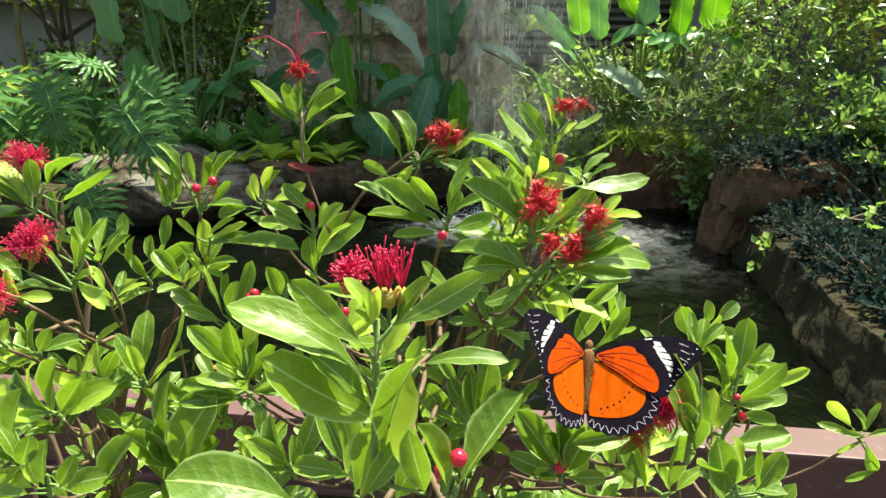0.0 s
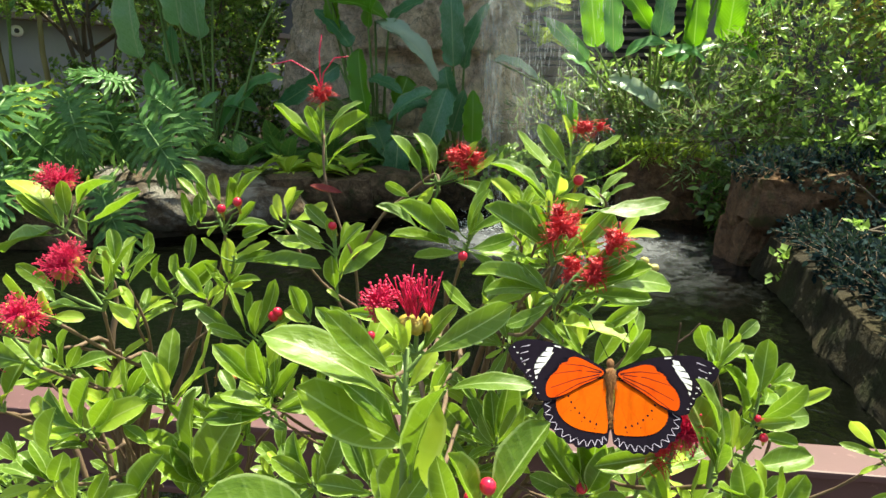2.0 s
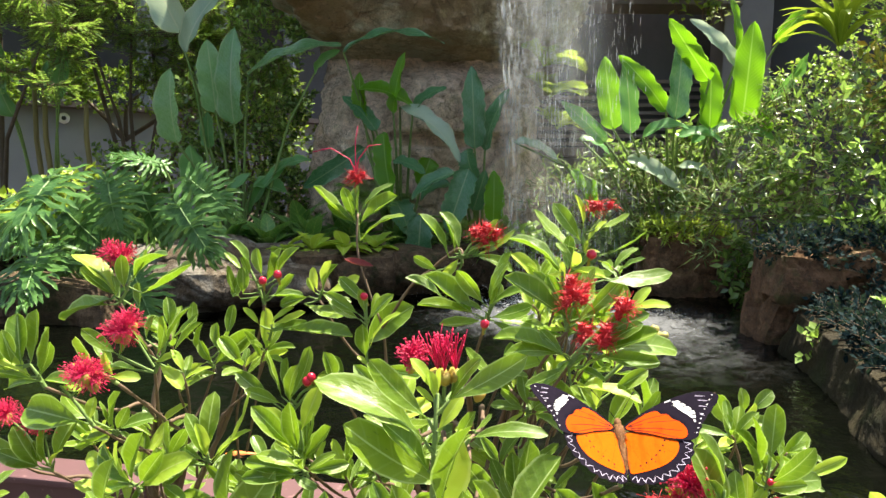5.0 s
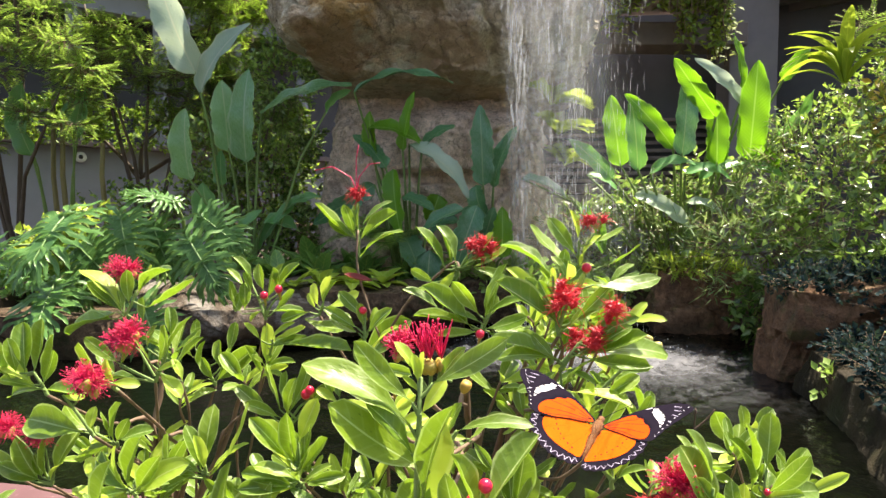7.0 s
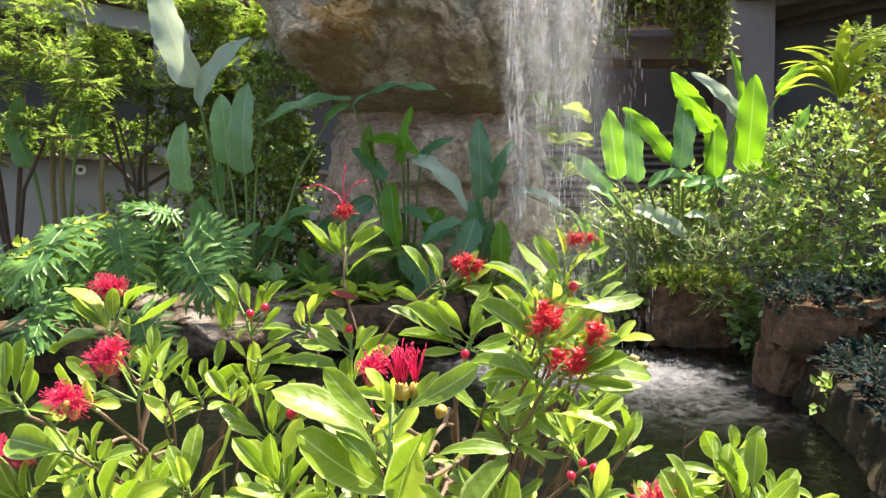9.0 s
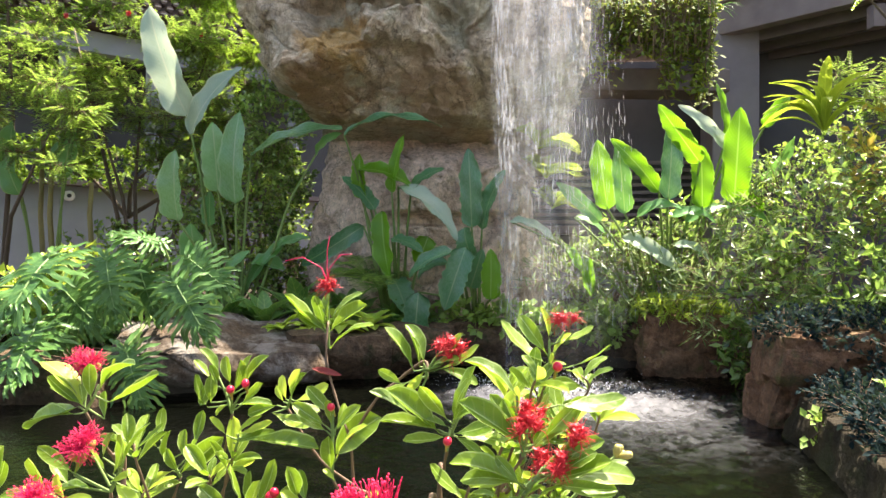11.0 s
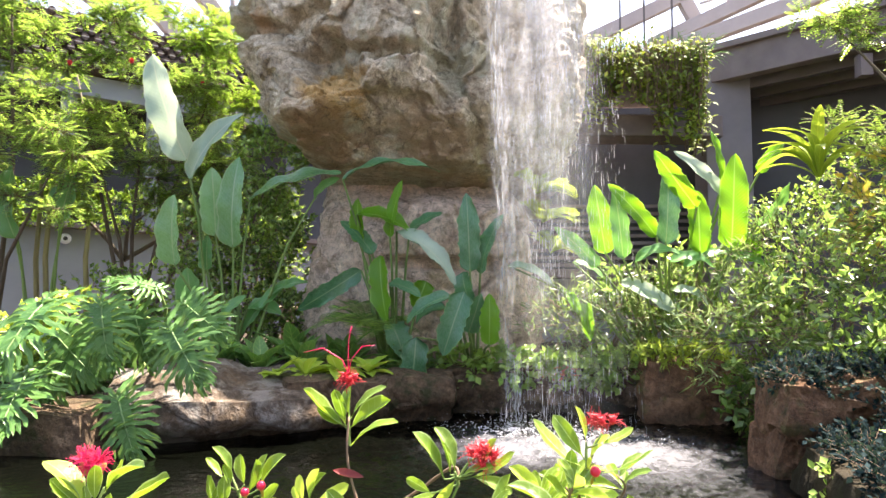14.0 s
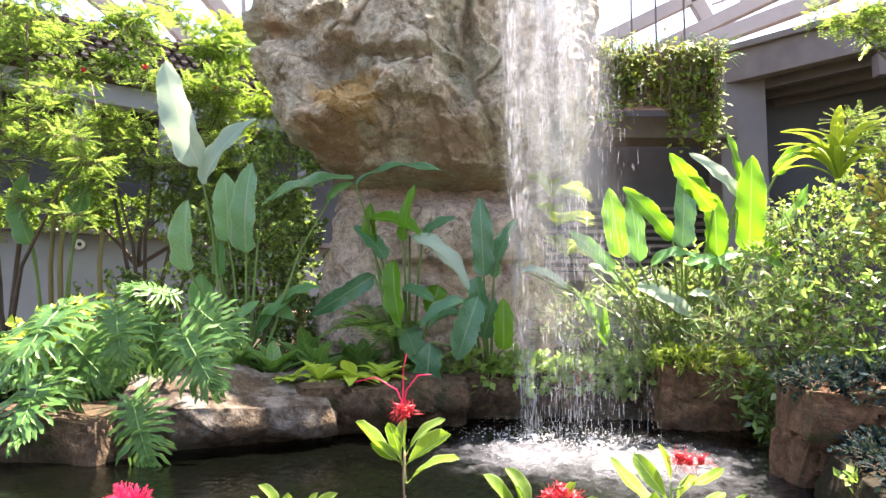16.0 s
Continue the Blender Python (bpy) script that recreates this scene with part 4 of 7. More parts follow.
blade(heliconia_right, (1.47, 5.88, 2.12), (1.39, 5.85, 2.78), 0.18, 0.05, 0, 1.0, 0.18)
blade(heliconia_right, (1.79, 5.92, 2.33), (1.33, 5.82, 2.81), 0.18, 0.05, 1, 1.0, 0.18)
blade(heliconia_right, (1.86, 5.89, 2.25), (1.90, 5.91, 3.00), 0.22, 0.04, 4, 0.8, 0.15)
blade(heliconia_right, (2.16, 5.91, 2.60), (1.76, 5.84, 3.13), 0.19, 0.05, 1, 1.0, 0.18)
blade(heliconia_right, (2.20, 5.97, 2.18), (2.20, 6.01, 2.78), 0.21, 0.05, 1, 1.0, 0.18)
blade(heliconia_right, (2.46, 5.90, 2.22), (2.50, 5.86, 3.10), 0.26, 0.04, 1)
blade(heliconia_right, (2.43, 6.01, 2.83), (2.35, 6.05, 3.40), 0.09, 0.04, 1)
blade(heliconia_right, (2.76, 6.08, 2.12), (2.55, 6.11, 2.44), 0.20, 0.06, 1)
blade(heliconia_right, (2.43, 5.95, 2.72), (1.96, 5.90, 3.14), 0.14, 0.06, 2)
blade(heliconia_right, (1.26, 5.97, 2.05), (0.85, 6.00, 2.43), 0.15, 0.08, 0)
blade(heliconia_right, (1.50, 6.11, 1.92), (2.01, 6.02, 1.58), 0.16, 0.14, 2)
blade(heliconia_right, (0.41, 5.92, 2.05), (0.82, 5.84, 1.87), 0.12, 0.14, 2)
blade(heliconia_right, (2.71, 5.94, 2.44), (3.00, 5.90, 2.84), 0.15, 0.06, 0, 1.0, 0.18)
blade(heliconia_right, (2.78, 6.02, 2.95), (2.98, 5.95, 3.23), 0.13, 0.06, 1)
blade(heliconia_right, (1.58, 5.88, 2.09), (1.98, 5.84, 2.17), 0.17, 0.14, 0)
blade(heliconia_right, (1.92, 5.97, 2.10), (2.32, 5.95, 2.04), 0.18, 0.14, 0)
blade(heliconia_right, (2.09, 6.11, 2.05), (2.54, 6.11, 2.19), 0.15, 0.12, 0)
blade(heliconia_right, (1.95, 6.00, 1.83), (2.27, 6.00, 1.70), 0.13, 0.14, 2)
blade(heliconia_right, (2.51, 6.04, 2.16), (2.79, 5.93, 2.04), 0.15, 0.12, 0)
blade(heliconia_right, (1.04, 6.10, 2.10), (1.34, 6.12, 1.94), 0.13, 0.10, 0)
blade(heliconia_right, (1.15, 6.09, 1.72), (1.20, 6.11, 1.34), 0.12, 0.06, 1)
blade(heliconia_right, (0.97, 5.97, 1.80), (1.07, 5.93, 1.59), 0.10, 0.10, 1)
for h in (heliconia_left, heliconia_back, heliconia_mid, heliconia_stream, heliconia_right):
    settle(h)


def lobed_leaf(seed, lobes=16):
    """A broad, deeply cut philodendron leaf of length 1 with its stalk end at the origin."""
    rng = random.Random(seed)
    H = Heap()
    bow = rng.uniform(0.10, 0.22)

    def droop(p):
        return Vector((p.x, p.y, p.z - bow * p.y * p.y - 0.20 * p.x * p.x))

    vs, fs = tube([droop(Vector((0, y, 0.010))) for y in (-0.02, 0.25, 0.5, 0.75, 0.97)], [0.015, 0.013, 0.010, 0.007, 0.003], 5)
    H.add(vs, fs, [(0.5, 0.5)] * len(vs))
    for side in (-1, 1):
        for i in range(lobes):
            k = i / (lobes - 1)
            ang = radians(150 - 128 * k ** 0.8 + rng.uniform(-5, 5))
            L = (0.40 + 0.62 * k * (1 - k) - 0.22 * k * k) * rng.uniform(0.88, 1.10)
            w = 0.0285 * (1.12 - 0.40 * k)
            n = 10
            verts, uv, faces = [], [], []
            c = Vector((0, 0.02 + 0.90 * k, 0))
            curl = rng.uniform(-0.06, 0.10)
            for a in range(n + 1):
                v = a / n
                ang -= radians(30) / n
                d = Vector((side * math.sin(ang), math.cos(ang), 0))
                across = Vector((-d.y, d.x, 0)) * side
                body = 0.80 + 0.40 * math.sin(math.pi * min(1.0, v * 1.1)) if v < 0.78 else 1.0 * max(0.0, 1 - (v - 0.78) / 0.22) ** 0.6 + 0.05
                tooth = 1 + (0.40 * math.sin(v * 15 + i * 1.7 + side) if v > 0.3 else 0.0)
                wl, wr = w * body * tooth, w * body * (2 - tooth)
                lift = Vector((0, 0, 0.010 + 0.022 * math.sin(v * 8 + i)))
                z = Vector((0, 0, -curl * v * v + 0.02 * math.sin(v * 5 + i * 2)))
                verts += [droop(c + z - across * wl + lift * body), droop(c + z), droop(c + z + across * wr + lift * body)]
                uv += [(0.04, v), (0.5, v), (0.96, v)]
                c = c + d * (L / n)
            for a in range(n):
                o = a * 3
                faces += [(o, o + 1, o + 4, o + 3), (o + 1, o + 2, o + 5, o + 4)]
            H.add(verts, faces, uv)
    mv, muv, mf = [], [], []
    n = 12
    for a in range(n + 1):
        v = a / n
        w = 0.13 * math.sin(math.pi * min(1, 0.2 + 0.8 * v)) ** 0.7 + 0.01
        mv += [droop(Vector((-w, v * 0.97, 0.012))), droop(Vector((0, v * 0.97, 0.002))), droop(Vector((w, v * 0.97, 0.012)))]
        muv += [(0.2, v), (0.5, v), (0.8, v)]
    for a in range(n):
        o = a * 3
        mf += [(o, o + 1, o + 4, o + 3), (o + 1, o + 2, o + 5, o + 4)]
    H.add(mv, mf, muv)
    ob = H.object("leaf", philo_mat)
    me = ob.data
    bpy.data.objects.remove(ob)
    return me


LOBED = [lobed_leaf(s) for s in range(4)]


def philodendron(at, leaves, label):
    p = plant("philodendron", label, "plant", at, "cut-leaved plants")
    for i, (a, b, face, k) in enumerate(leaves):
        a, b = Vector(a), Vector(b)
        m = basis(a, b - a, face) @ Matrix.Scale((b - a).length * k, 4)
        hang("leaf", LOBED[i % 4], m, p)
        foot = Vector(at)
        mid = foot.lerp(a, 0.55) + Vector((0, 0.05, 0.22))
        vs, fs = tube([foot, foot.lerp(mid, 0.6), mid, a], [0.022, 0.018, 0.014, 0.010], 6)
        mesh_object("stalk", vs, fs, green_stem_mat, p)
    settle(p)


philodendron((-3.3, 5.15, 0.95), [
    ((-3.17, 4.62, 1.70), (-3.15, 4.22, 1.46), (-0.1, -0.35, 0.95), 1.5),
    ((-3.20, 4.50, 1.17), (-3.08, 4.15, 0.97), (-0.1, -0.42, 0.9), 1.5),
    ((-3.82, 4.60, 1.43), (-3.87, 4.40, 1.07), (-0.3, -0.9, 0.2), 1.3),
    ((-3.09, 4.75, 1.26), (-3.15, 4.60, 0.93), (0, -0.95, 0.2), 1.2),
    ((-3.16, 4.70, 1.43), (-2.78, 4.50, 1.20), (0.2, -0.92, 0.25), 1.1),
], "cut-leaved philodendron with sunlit pale leaves")
philodendron((-2.6, 5.35, 0.95), [
    ((-2.70, 4.55, 1.68), (-2.54, 4.36, 1.19), (0.05, -0.97, 0.12), 0.92),
    ((-2.20, 4.62, 1.50), (-1.83, 4.42, 1.07), (0.2, -0.95, 0.12), 0.92),
    ((-2.37, 4.75, 1.79), (-2.66, 4.62, 1.91), (0.0, -0.42, 0.9), 1.07),
    ((-2.42, 4.36, 1.02), (-2.20, 4.22, 0.57), (0.12, -0.97, 0.10), 0.92),
    ((-2.21, 4.85, 1.68), (-1.84, 4.72, 1.45), (0.2, -0.92, 0.2), 1.02),
    ((-2.59, 4.80, 1.61), (-2.41, 4.70, 1.23), (0.0, -0.95, 0.15), 1.11),
    ((-2.93, 4.70, 1.44), (-2.94, 4.55, 1.07), (-0.1, -0.95, 0.15), 0.83),
], "cut-leaved philodendron hanging over a boulder")


def small_leaf(H, p, d, nrm, L, w):
    """A folded small leaf of four triangles."""
    y = d.normalized()
    z = nrm - y * nrm.dot(y)
    z = z.normalized() if z.length > 1e-3 else y.orthogonal().normalized()
    x = y.cross(z)
    m = p + y * (L * 0.45)
    H.add([p, m - x * w + z * w * 0.3, p + y * L, m + x * w + z * w * 0.3, m - z * w * 0.1], [(0, 4, 1), (1, 4, 2), (0, 3, 4), (3, 2, 4)],
          [(0.5, 0), (0.05, 0.5), (0.5, 1), (0.95, 0.5), (0.5, 0.5)])


def rand_dir(rng, up=0.2):
    while True:
        v = Vector((rng.uniform(-1, 1), rng.uniform(-1, 1), rng.uniform(-1, 1)))
        if 0.1 < v.length < 1:
            v = v.normalized() + Vector((0, 0, up))
            return v.normalized()


def clumpy_crown(rng, blobs, twigs, leaf, width, per, reach, droop=0.0, pinnate=False):
    """Leaves on twigs in the shells of overlapping blobs (centre, radii)."""
    H = Heap()
    W = Heap()
    for _ in range(twigs):
        c, r = blobs[rng.randrange(len(blobs))]
        d = rand_dir(rng, 0.1)
        k = rng.uniform(0.35, 1.0) ** 0.6
        p = Vector((c[0] + d.x * r[0] * k, c[1] + d.y * r[1] * k, c[2] + d.z * r[2] * k))
        out = (d + Vector((rng.uniform(-0.6, 0.6), rng.uniform(-0.6, 0.6), rng.uniform(-0.3, 0.5) - droop))).normalized()
        q = p + out * reach
        vs, fs = tube([p - out * reach * 0.3, p.lerp(q, 0.5), q], [reach * 0.02, reach * 0.014, reach * 0.006], 3)
        W.add(vs, fs)
        side = out.orthogonal().normalized()
        nrm = Vector((rng.uniform(-0.7, 0.7), rng.uniform(-0.9, 0.3), 1)).normalized()
        if pinnate:
            nrm = (nrm + Vector((0, 0, 1.2))).normalized()
            side = out.cross(nrm).normalized()
        for i in range(per):
            v = (i + 0.5) / per
            bp = p.lerp(q, v) + Vector((0, 0, -droop * reach * v * v))
            if pinnate:
                for s in (-1, 1):
                    small_leaf(H, bp, side * s + out * 0.45 + Vector((0, 0, -0.15)), nrm, leaf * (1.1 - 0.5 * v) * rng.uniform(0.85, 1.1), width)
            else:
                ld = (out * 0.5 + rand_dir(rng, 0.15)).normalized()
                small_leaf(H, bp, ld, (nrm + rand_dir(rng, 0) * 0.6), leaf * rng.uniform(0.65, 1.25), width * rng.uniform(0.8, 1.2))
    return H, W


def layered(blobs, rng, n=4):
    """Flat sprays of foliage inside each blob."""
    out = []
    for c, r in blobs:
        for _ in range(n):
            k = rng.uniform(0.25, 0.5)
            out.append(((c[0] + rng.uniform(-0.8, 0.8) * r[0], c[1] + rng.uniform(-0.8, 0.5) * r[1], c[2] + rng.uniform(-1.0, 1.0) * r[2]), (r[0] * k, r[1] * k, 0.05)))
    return out


def tree(name, label, foot, limbs, blobs, seed, material, twigs, leaf, width, per, reach, droop=0.0, pinnate=False, r0=0.035, category="tree", group="", wood=None, layers=False):
    rng = random.Random(seed)
    t = plant(name, label, category, foot, group)
    F = Vector(foot)
    H = Heap()
    for c, r in blobs[:limbs] if limbs else blobs:
        c = Vector(c)
        mid = F.lerp(c, 0.5) + Vector((rng.uniform(-0.15, 0.15), rng.uniform(-0.1, 0.1), 0.1))
        vs, fs = tube([F + Vector((rng.uniform(-0.05, 0.05), rng.uniform(-0.05, 0.05), -0.05)), F.lerp(mid, 0.5), mid, mid.lerp(c, 0.6), c], [r0, r0 * 0.85, r0 * 0.65, r0 * 0.45, r0 * 0.2], 7)
        H.add(vs, fs)
    H.object("trunk", wood or bark, t)
    L, W = clumpy_crown(rng, layered(blobs, rng, 9) if layers else blobs, twigs, leaf, width, per, reach, droop, pinnate)
    tagged(L.object("crown", material, t), kind="stuff")
    tagged(W.object("twigwork", twig_mat, t), kind="stuff")
    settle(t)
    return t


# feathery trees before the tiled building
tree("feathery_tree", "fine-leaved sunlit tree before the tiled building", (-4.6, 8.2, 1.0), 5,
     [((-4.4, 7.9, 4.0), (0.9, 0.7, 0.7)), ((-5.3, 7.8, 4.7), (0.9, 0.7, 0.8)), ((-3.7, 8.3, 4.5), (0.7, 0.6, 0.8)), ((-4.9, 7.6, 3.75), (0.9, 0.6, 0.5)), ((-3.5, 8.3, 3.4), (0.7, 0.5, 0.7)),
      ((-4.0, 8.0, 3.3), (0.8, 0.5, 0.35))], 3, fine_mat, 2700, 0.052, 0.0160, 6, 0.17, 0.10, True, group="feathery trees", layers=True)
tree("feathery_tree", "fine-leaved tree with drooping sprays", (-6.1, 7.6, 1.0), 5,
     [((-5.9, 7.0, 4.6), (0.8, 0.6, 0.8)), ((-5.5, 6.6, 3.5), (0.8, 0.6, 0.7)), ((-6.4, 7.0, 3.4), (0.7, 0.6, 0.9)), ((-4.7, 6.6, 3.1), (0.6, 0.5, 0.5)), ((-5.4, 6.7, 5.5), (1.0, 0.6, 0.6)), ((-5.45, 6.9, 4.95), (0.8, 0.5, 0.5)), ((-4.5, 7.3, 5.0), (0.5, 0.4, 0.35))], 4,
     fine_mat, 2400, 0.052, 0.0160, 6, 0.17, 0.16, True, group="feathery trees", layers=True)
tree("feathery_tree", "fine-leaved tree beside the waterfall rock", (-3.1, 8.9, 1.0), 4,
     [((-3.5, 8.9, 4.9), (0.8, 0.6, 0.7)), ((-3.4, 8.7, 4.1), (0.9, 0.5, 0.6)), ((-3.2, 8.6, 3.2), (0.8, 0.5, 0.6)), ((-4.2, 8.7, 5.6), (0.8, 0.5, 0.5)), ((-2.7, 8.9, 4.4), (0.5, 0.4, 0.8))], 5,
     sunlit_fine_mat, 2400, 0.052, 0.0160, 6, 0.17, 0.10, True, group="feathery trees", layers=True)
tree("hedge", "clipped green hedge before the grey wall", (-5.0, 8.6, 2.3), 3,
     [((-5.9, 8.0, 3.0), (1.0, 0.35, 0.25)), ((-4.6, 8.5, 2.95), (1.2, 0.35, 0.3)), ((-3.5, 8.9, 2.9), (0.9, 0.35, 0.3)), ((-3.3, 8.6, 2.2), (1.0, 0.35, 0.6))], 6, sunlit_fine_mat, 1000, 0.07, 0.021, 9, 0.15, category="hedge")
tree("bank_shrub", "deep green shrub in the shade behind the paddle-leaved plants", (-2.9, 7.4, 1.0), 0, [((-2.7, 7.3, 1.7), (0.6, 0.35, 0.6)), ((-3.5, 7.3, 1.6), (0.7, 0.35, 0.6)), ((-2.5, 7.4, 2.6), (0.45, 0.3, 0.6)), ((-4.3, 7.2, 1.5), (0.7, 0.35, 0.5)), ((-3.2, 7.4, 2.4), (0.5, 0.3, 0.5)), ((-2.5, 7.6, 3.4), (0.4, 0.3, 0.5)), ((-2.2, 7.5, 2.0), (0.35, 0.3, 0.8)), ((-2.2, 7.2, 1.4), (0.4, 0.25, 0.4))], 26, glossy_mat, 1150, 0.08, 0.024, 7, 0.18, r0=0.02, category="shrub", group="bank shrubs")
tree("feathery_tree", "overhanging fine-leaved branch near the eaves", (6.0, 5.6, 1.0), 3,
     [((3.9, 5.6, 4.35), (0.45, 0.3, 0.16)), ((3.3, 5.6, 4.18), (0.45, 0.3, 0.10)), ((4.4, 5.6, 4.3), (0.5, 0.4, 0.35)), ((3.6, 5.7, 3.25), (0.45, 0.3, 0.3))], 8, fine_mat, 800, 0.036, 0.012, 6, 0.15, 0.10, True, group="feathery trees", layers=True)

tree("bank_shrub", "dark leafy underplanting behind the boulders", (-2.6, 5.9, 1.0), 0, [((-3.3, 5.6, 1.15), (0.6, 0.3, 0.2)), ((-3.9, 5.4, 1.1), (0.5, 0.4, 0.25))], 27, cover_mat, 420, 0.10, 0.032, 6, 0.16, 0.1, r0=0.01, category="shrub", group="bank shrubs")
tree("bank_shrub", "sunlit yellow-green leafy plants behind the philodendron", (-3.5, 5.6, 1.0), 0, [((-3.35, 5.35, 1.5), (0.3, 0.2, 0.22)), ((-3.75, 5.3, 1.35), (0.3, 0.2, 0.25))], 28, yellow_mat, 130, 0.09, 0.028, 6, 0.15, 0.1, r0=0.01, category="shrub", group="bank shrubs")

# glossy shrubs on the right-hand bank
SHRUBS = [((3.0, 4.9, 1.02), [((2.75, 4.75, 1.75), (0.55, 0.45, 0.55)), ((3.3, 4.8, 2.0), (0.6, 0.5, 0.6)), ((3.0, 4.6, 1.35), (0.5, 0.35, 0.35)), ((2.85, 4.36, 1.30), (0.32, 0.12, 0.12)), ((3.0, 4.15, 1.45), (0.35, 0.14, 0.25))], glossy_mat, 21, 480, 0.078, 0.020, 7, 0.17),
          ((3.9, 4.6, 1.02), [((3.5, 4.4, 1.6), (0.6, 0.5, 0.6)), ((4.0, 4.6, 2.2), (0.7, 0.5, 0.7)), ((3.4, 4.2, 1.2), (0.5, 0.3, 0.3)), ((3.2, 3.9, 1.25), (0.5, 0.2, 0.22)), ((3.3, 3.5, 1.15), (0.5, 0.3, 0.2))], glossy_mat, 22, 520, 0.070, 0.021, 7, 0.16),
          ((2.6, 5.9, 1.02), [((2.35, 5.55, 1.45), (0.5, 0.25, 0.4)), ((2.9, 5.8, 2.0), (0.55, 0.4, 0.5))], blade_mat, 23, 280, 0.13, 0.0085, 5, 0.20),
          ((1.5, 6.9, 1.05), [((1.5, 6.35, 1.45), (0.45, 0.2, 0.35)), ((1.95, 6.25, 1.65), (0.5, 0.2, 0.40)), ((1.05, 6.6, 1.5), (0.35, 0.25, 0.40))], blade_mat, 24, 360, 0.13, 0.0085, 5, 0.20),
          ((3.4, 6.2, 1.05), [((3.2, 6.1, 2.3), (0.6, 0.5, 0.45)), ((3.8, 6.0, 2.7), (0.6, 0.5, 0.5)), ((4.3, 5.6, 2.9), (0.5, 0.5, 0.5))], fine_mat, 25, 560, 0.058, 0.016, 8, 0.17)]
SHRUBS.append(((2.0, 6.6, 1.05), [((1.6, 6.6, 1.6), (0.5, 0.25, 0.5)), ((2.4, 6.45, 1.75), (0.5, 0.25, 0.5)), ((2.7, 5.6, 1.4), (0.4, 0.25, 0.4))], glossy_mat, 29, 260, 0.10, 0.028, 6, 0.2))
for i, (foot, blobs, m, seed, twigs, leaf, width, per, reach) in enumerate(SHRUBS):
    tree("bank_shrub", "dense small-leaved glossy shrub on the pond bank" if m is glossy_mat else "grassy pale bamboo thicket on the pond bank" if m is blade_mat else "light green fine-leaved shrub behind the pond bank", foot, 0, blobs, seed, m, twigs, leaf, width, per, reach, 0.08, r0=0.02, category="shrub", group="bank shrubs")
tree("bank_shrub", "shrub with yellow and orange young leaves", (4.0, 4.9, 1.02), 0, [((3.75, 4.9, 2.75), (0.55, 0.4, 0.45)), ((3.35, 4.95, 2.35), (0.4, 0.3, 0.3)), ((4.2, 4.9, 2.4), (0.4, 0.3, 0.5))], 31, warm_mat, 190, 0.08, 0.020, 7, 0.20, r0=0.02, category="shrub", group="bank shrubs")
tree("bank_shrub", "low dark small-leaved cover on the pond wall", (2.75, 3.6, 0.95), 0, [((2.62, 3.6, 0.92), (0.42, 0.5, 0.10)), ((2.62, 2.8, 0.90), (0.42, 0.6, 0.10)), ((2.62, 2.0, 0.88), (0.42, 0.6, 0.10)), ((2.27, 3.6, 0.91), (0.14, 0.40, 0.05)), ((2.16, 3.1, 0.91), (0.14, 0.40, 0.05)), ((2.05, 2.6, 0.90), (0.14, 0.40, 0.05)), ((1.95, 2.1, 0.89), (0.14, 0.40, 0.05)), ((1.85, 1.7, 0.88), (0.14, 0.30, 0.05)), ((2.42, 2.3, 0.92), (0.25, 0.5, 0.08)), ((2.30, 4.27, 1.25), (0.28, 0.24, 0.05)), ((2.68, 4.27, 1.26), (0.26, 0.24, 0.07)), ((2.85, 3.95, 1.12), (0.45, 0.3, 0.28))], 32, shaded_cover_mat, 2200, 0.045, 0.013, 7, 0.12, r0=0.01, category="shrub", group="bank shrubs")
tree("bank_shrub", "small bright green sprigs along the pond wall", (2.35, 2.6, 0.85), 0, [((2.35, 3.3, 1.00), (0.10, 0.22, 0.08)), ((2.20, 2.5, 0.98), (0.10, 0.25, 0.08)), ((2.55, 2.9, 1.05), (0.15, 0.25, 0.10)), ((2.04, 3.55, 0.78), (0.04, 0.06, 0.06))], 33, heart_mat, 34, 0.06, 0.020, 6, 0.10, r0=0.006, category="shrub", group="bank shrubs")


def rosette_plant(name, label, at, n, L, w, material, seed, spread=(25, 75), category="plant", group="", shape=lance, arch=0.12, facing=None):
    """Leaves from one crown."""
    rng = random.Random(seed)
    p = plant(name, label, category, at, group)
    for i in range(n):
        az = 2 * math.pi * (i * 0.381966 + rng.uniform(-0.05, 0.05))
        el = radians(rng.uniform(*spread))
        d = Vector((math.cos(az) * math.cos(el), math.sin(az) * math.cos(el), math.sin(el)))
        l = L * rng.uniform(0.75, 1.15)
        me = leaf_mesh("leaf", material, shape=shape, width=w / L, nl=12, nw=2, fold=0.25, arch=arch * rng.uniform(0.5, 1.4), ripple=0.004, seed=seed * 31 + i)
        hang("leaf", me, basis(Vector(at) + d * L * 0.03, d, (0, 0, 1) if el < 1.2 else (0, -1, 0.3)) @ Matrix.Scale(l, 4), p)
    settle(p)
    return p


rosette_plant("bromeliad", "yellow-green strap-leaved bromeliad above the shrubs", (3.00, 5.4, 2.78), 24, 0.60, 0.085, strap_mat, 41, (0, 55), arch=0.26)
for i, (x, y, n, L) in enumerate([(-1.55, 6.0, 14, 0.40), (-1.15, 6.15, 14, 0.40), (-1.95, 5.9, 14, 0.40), (-2.35, 5.85, 14, 0.40), (-1.75, 6.3, 14, 0.5), (-0.75, 6.35, 10, 0.30), (-1.35, 6.45, 12, 0.42), (-2.2, 6.2, 10, 0.4)]):
    rosette_plant("calathea", "dark striped-leaved low plant at the rock's foot", (x, y, 1.0), n, L, L * 0.36, cover_mat, 50 + i, (20, 65), group="striped low plants", shape=lance)
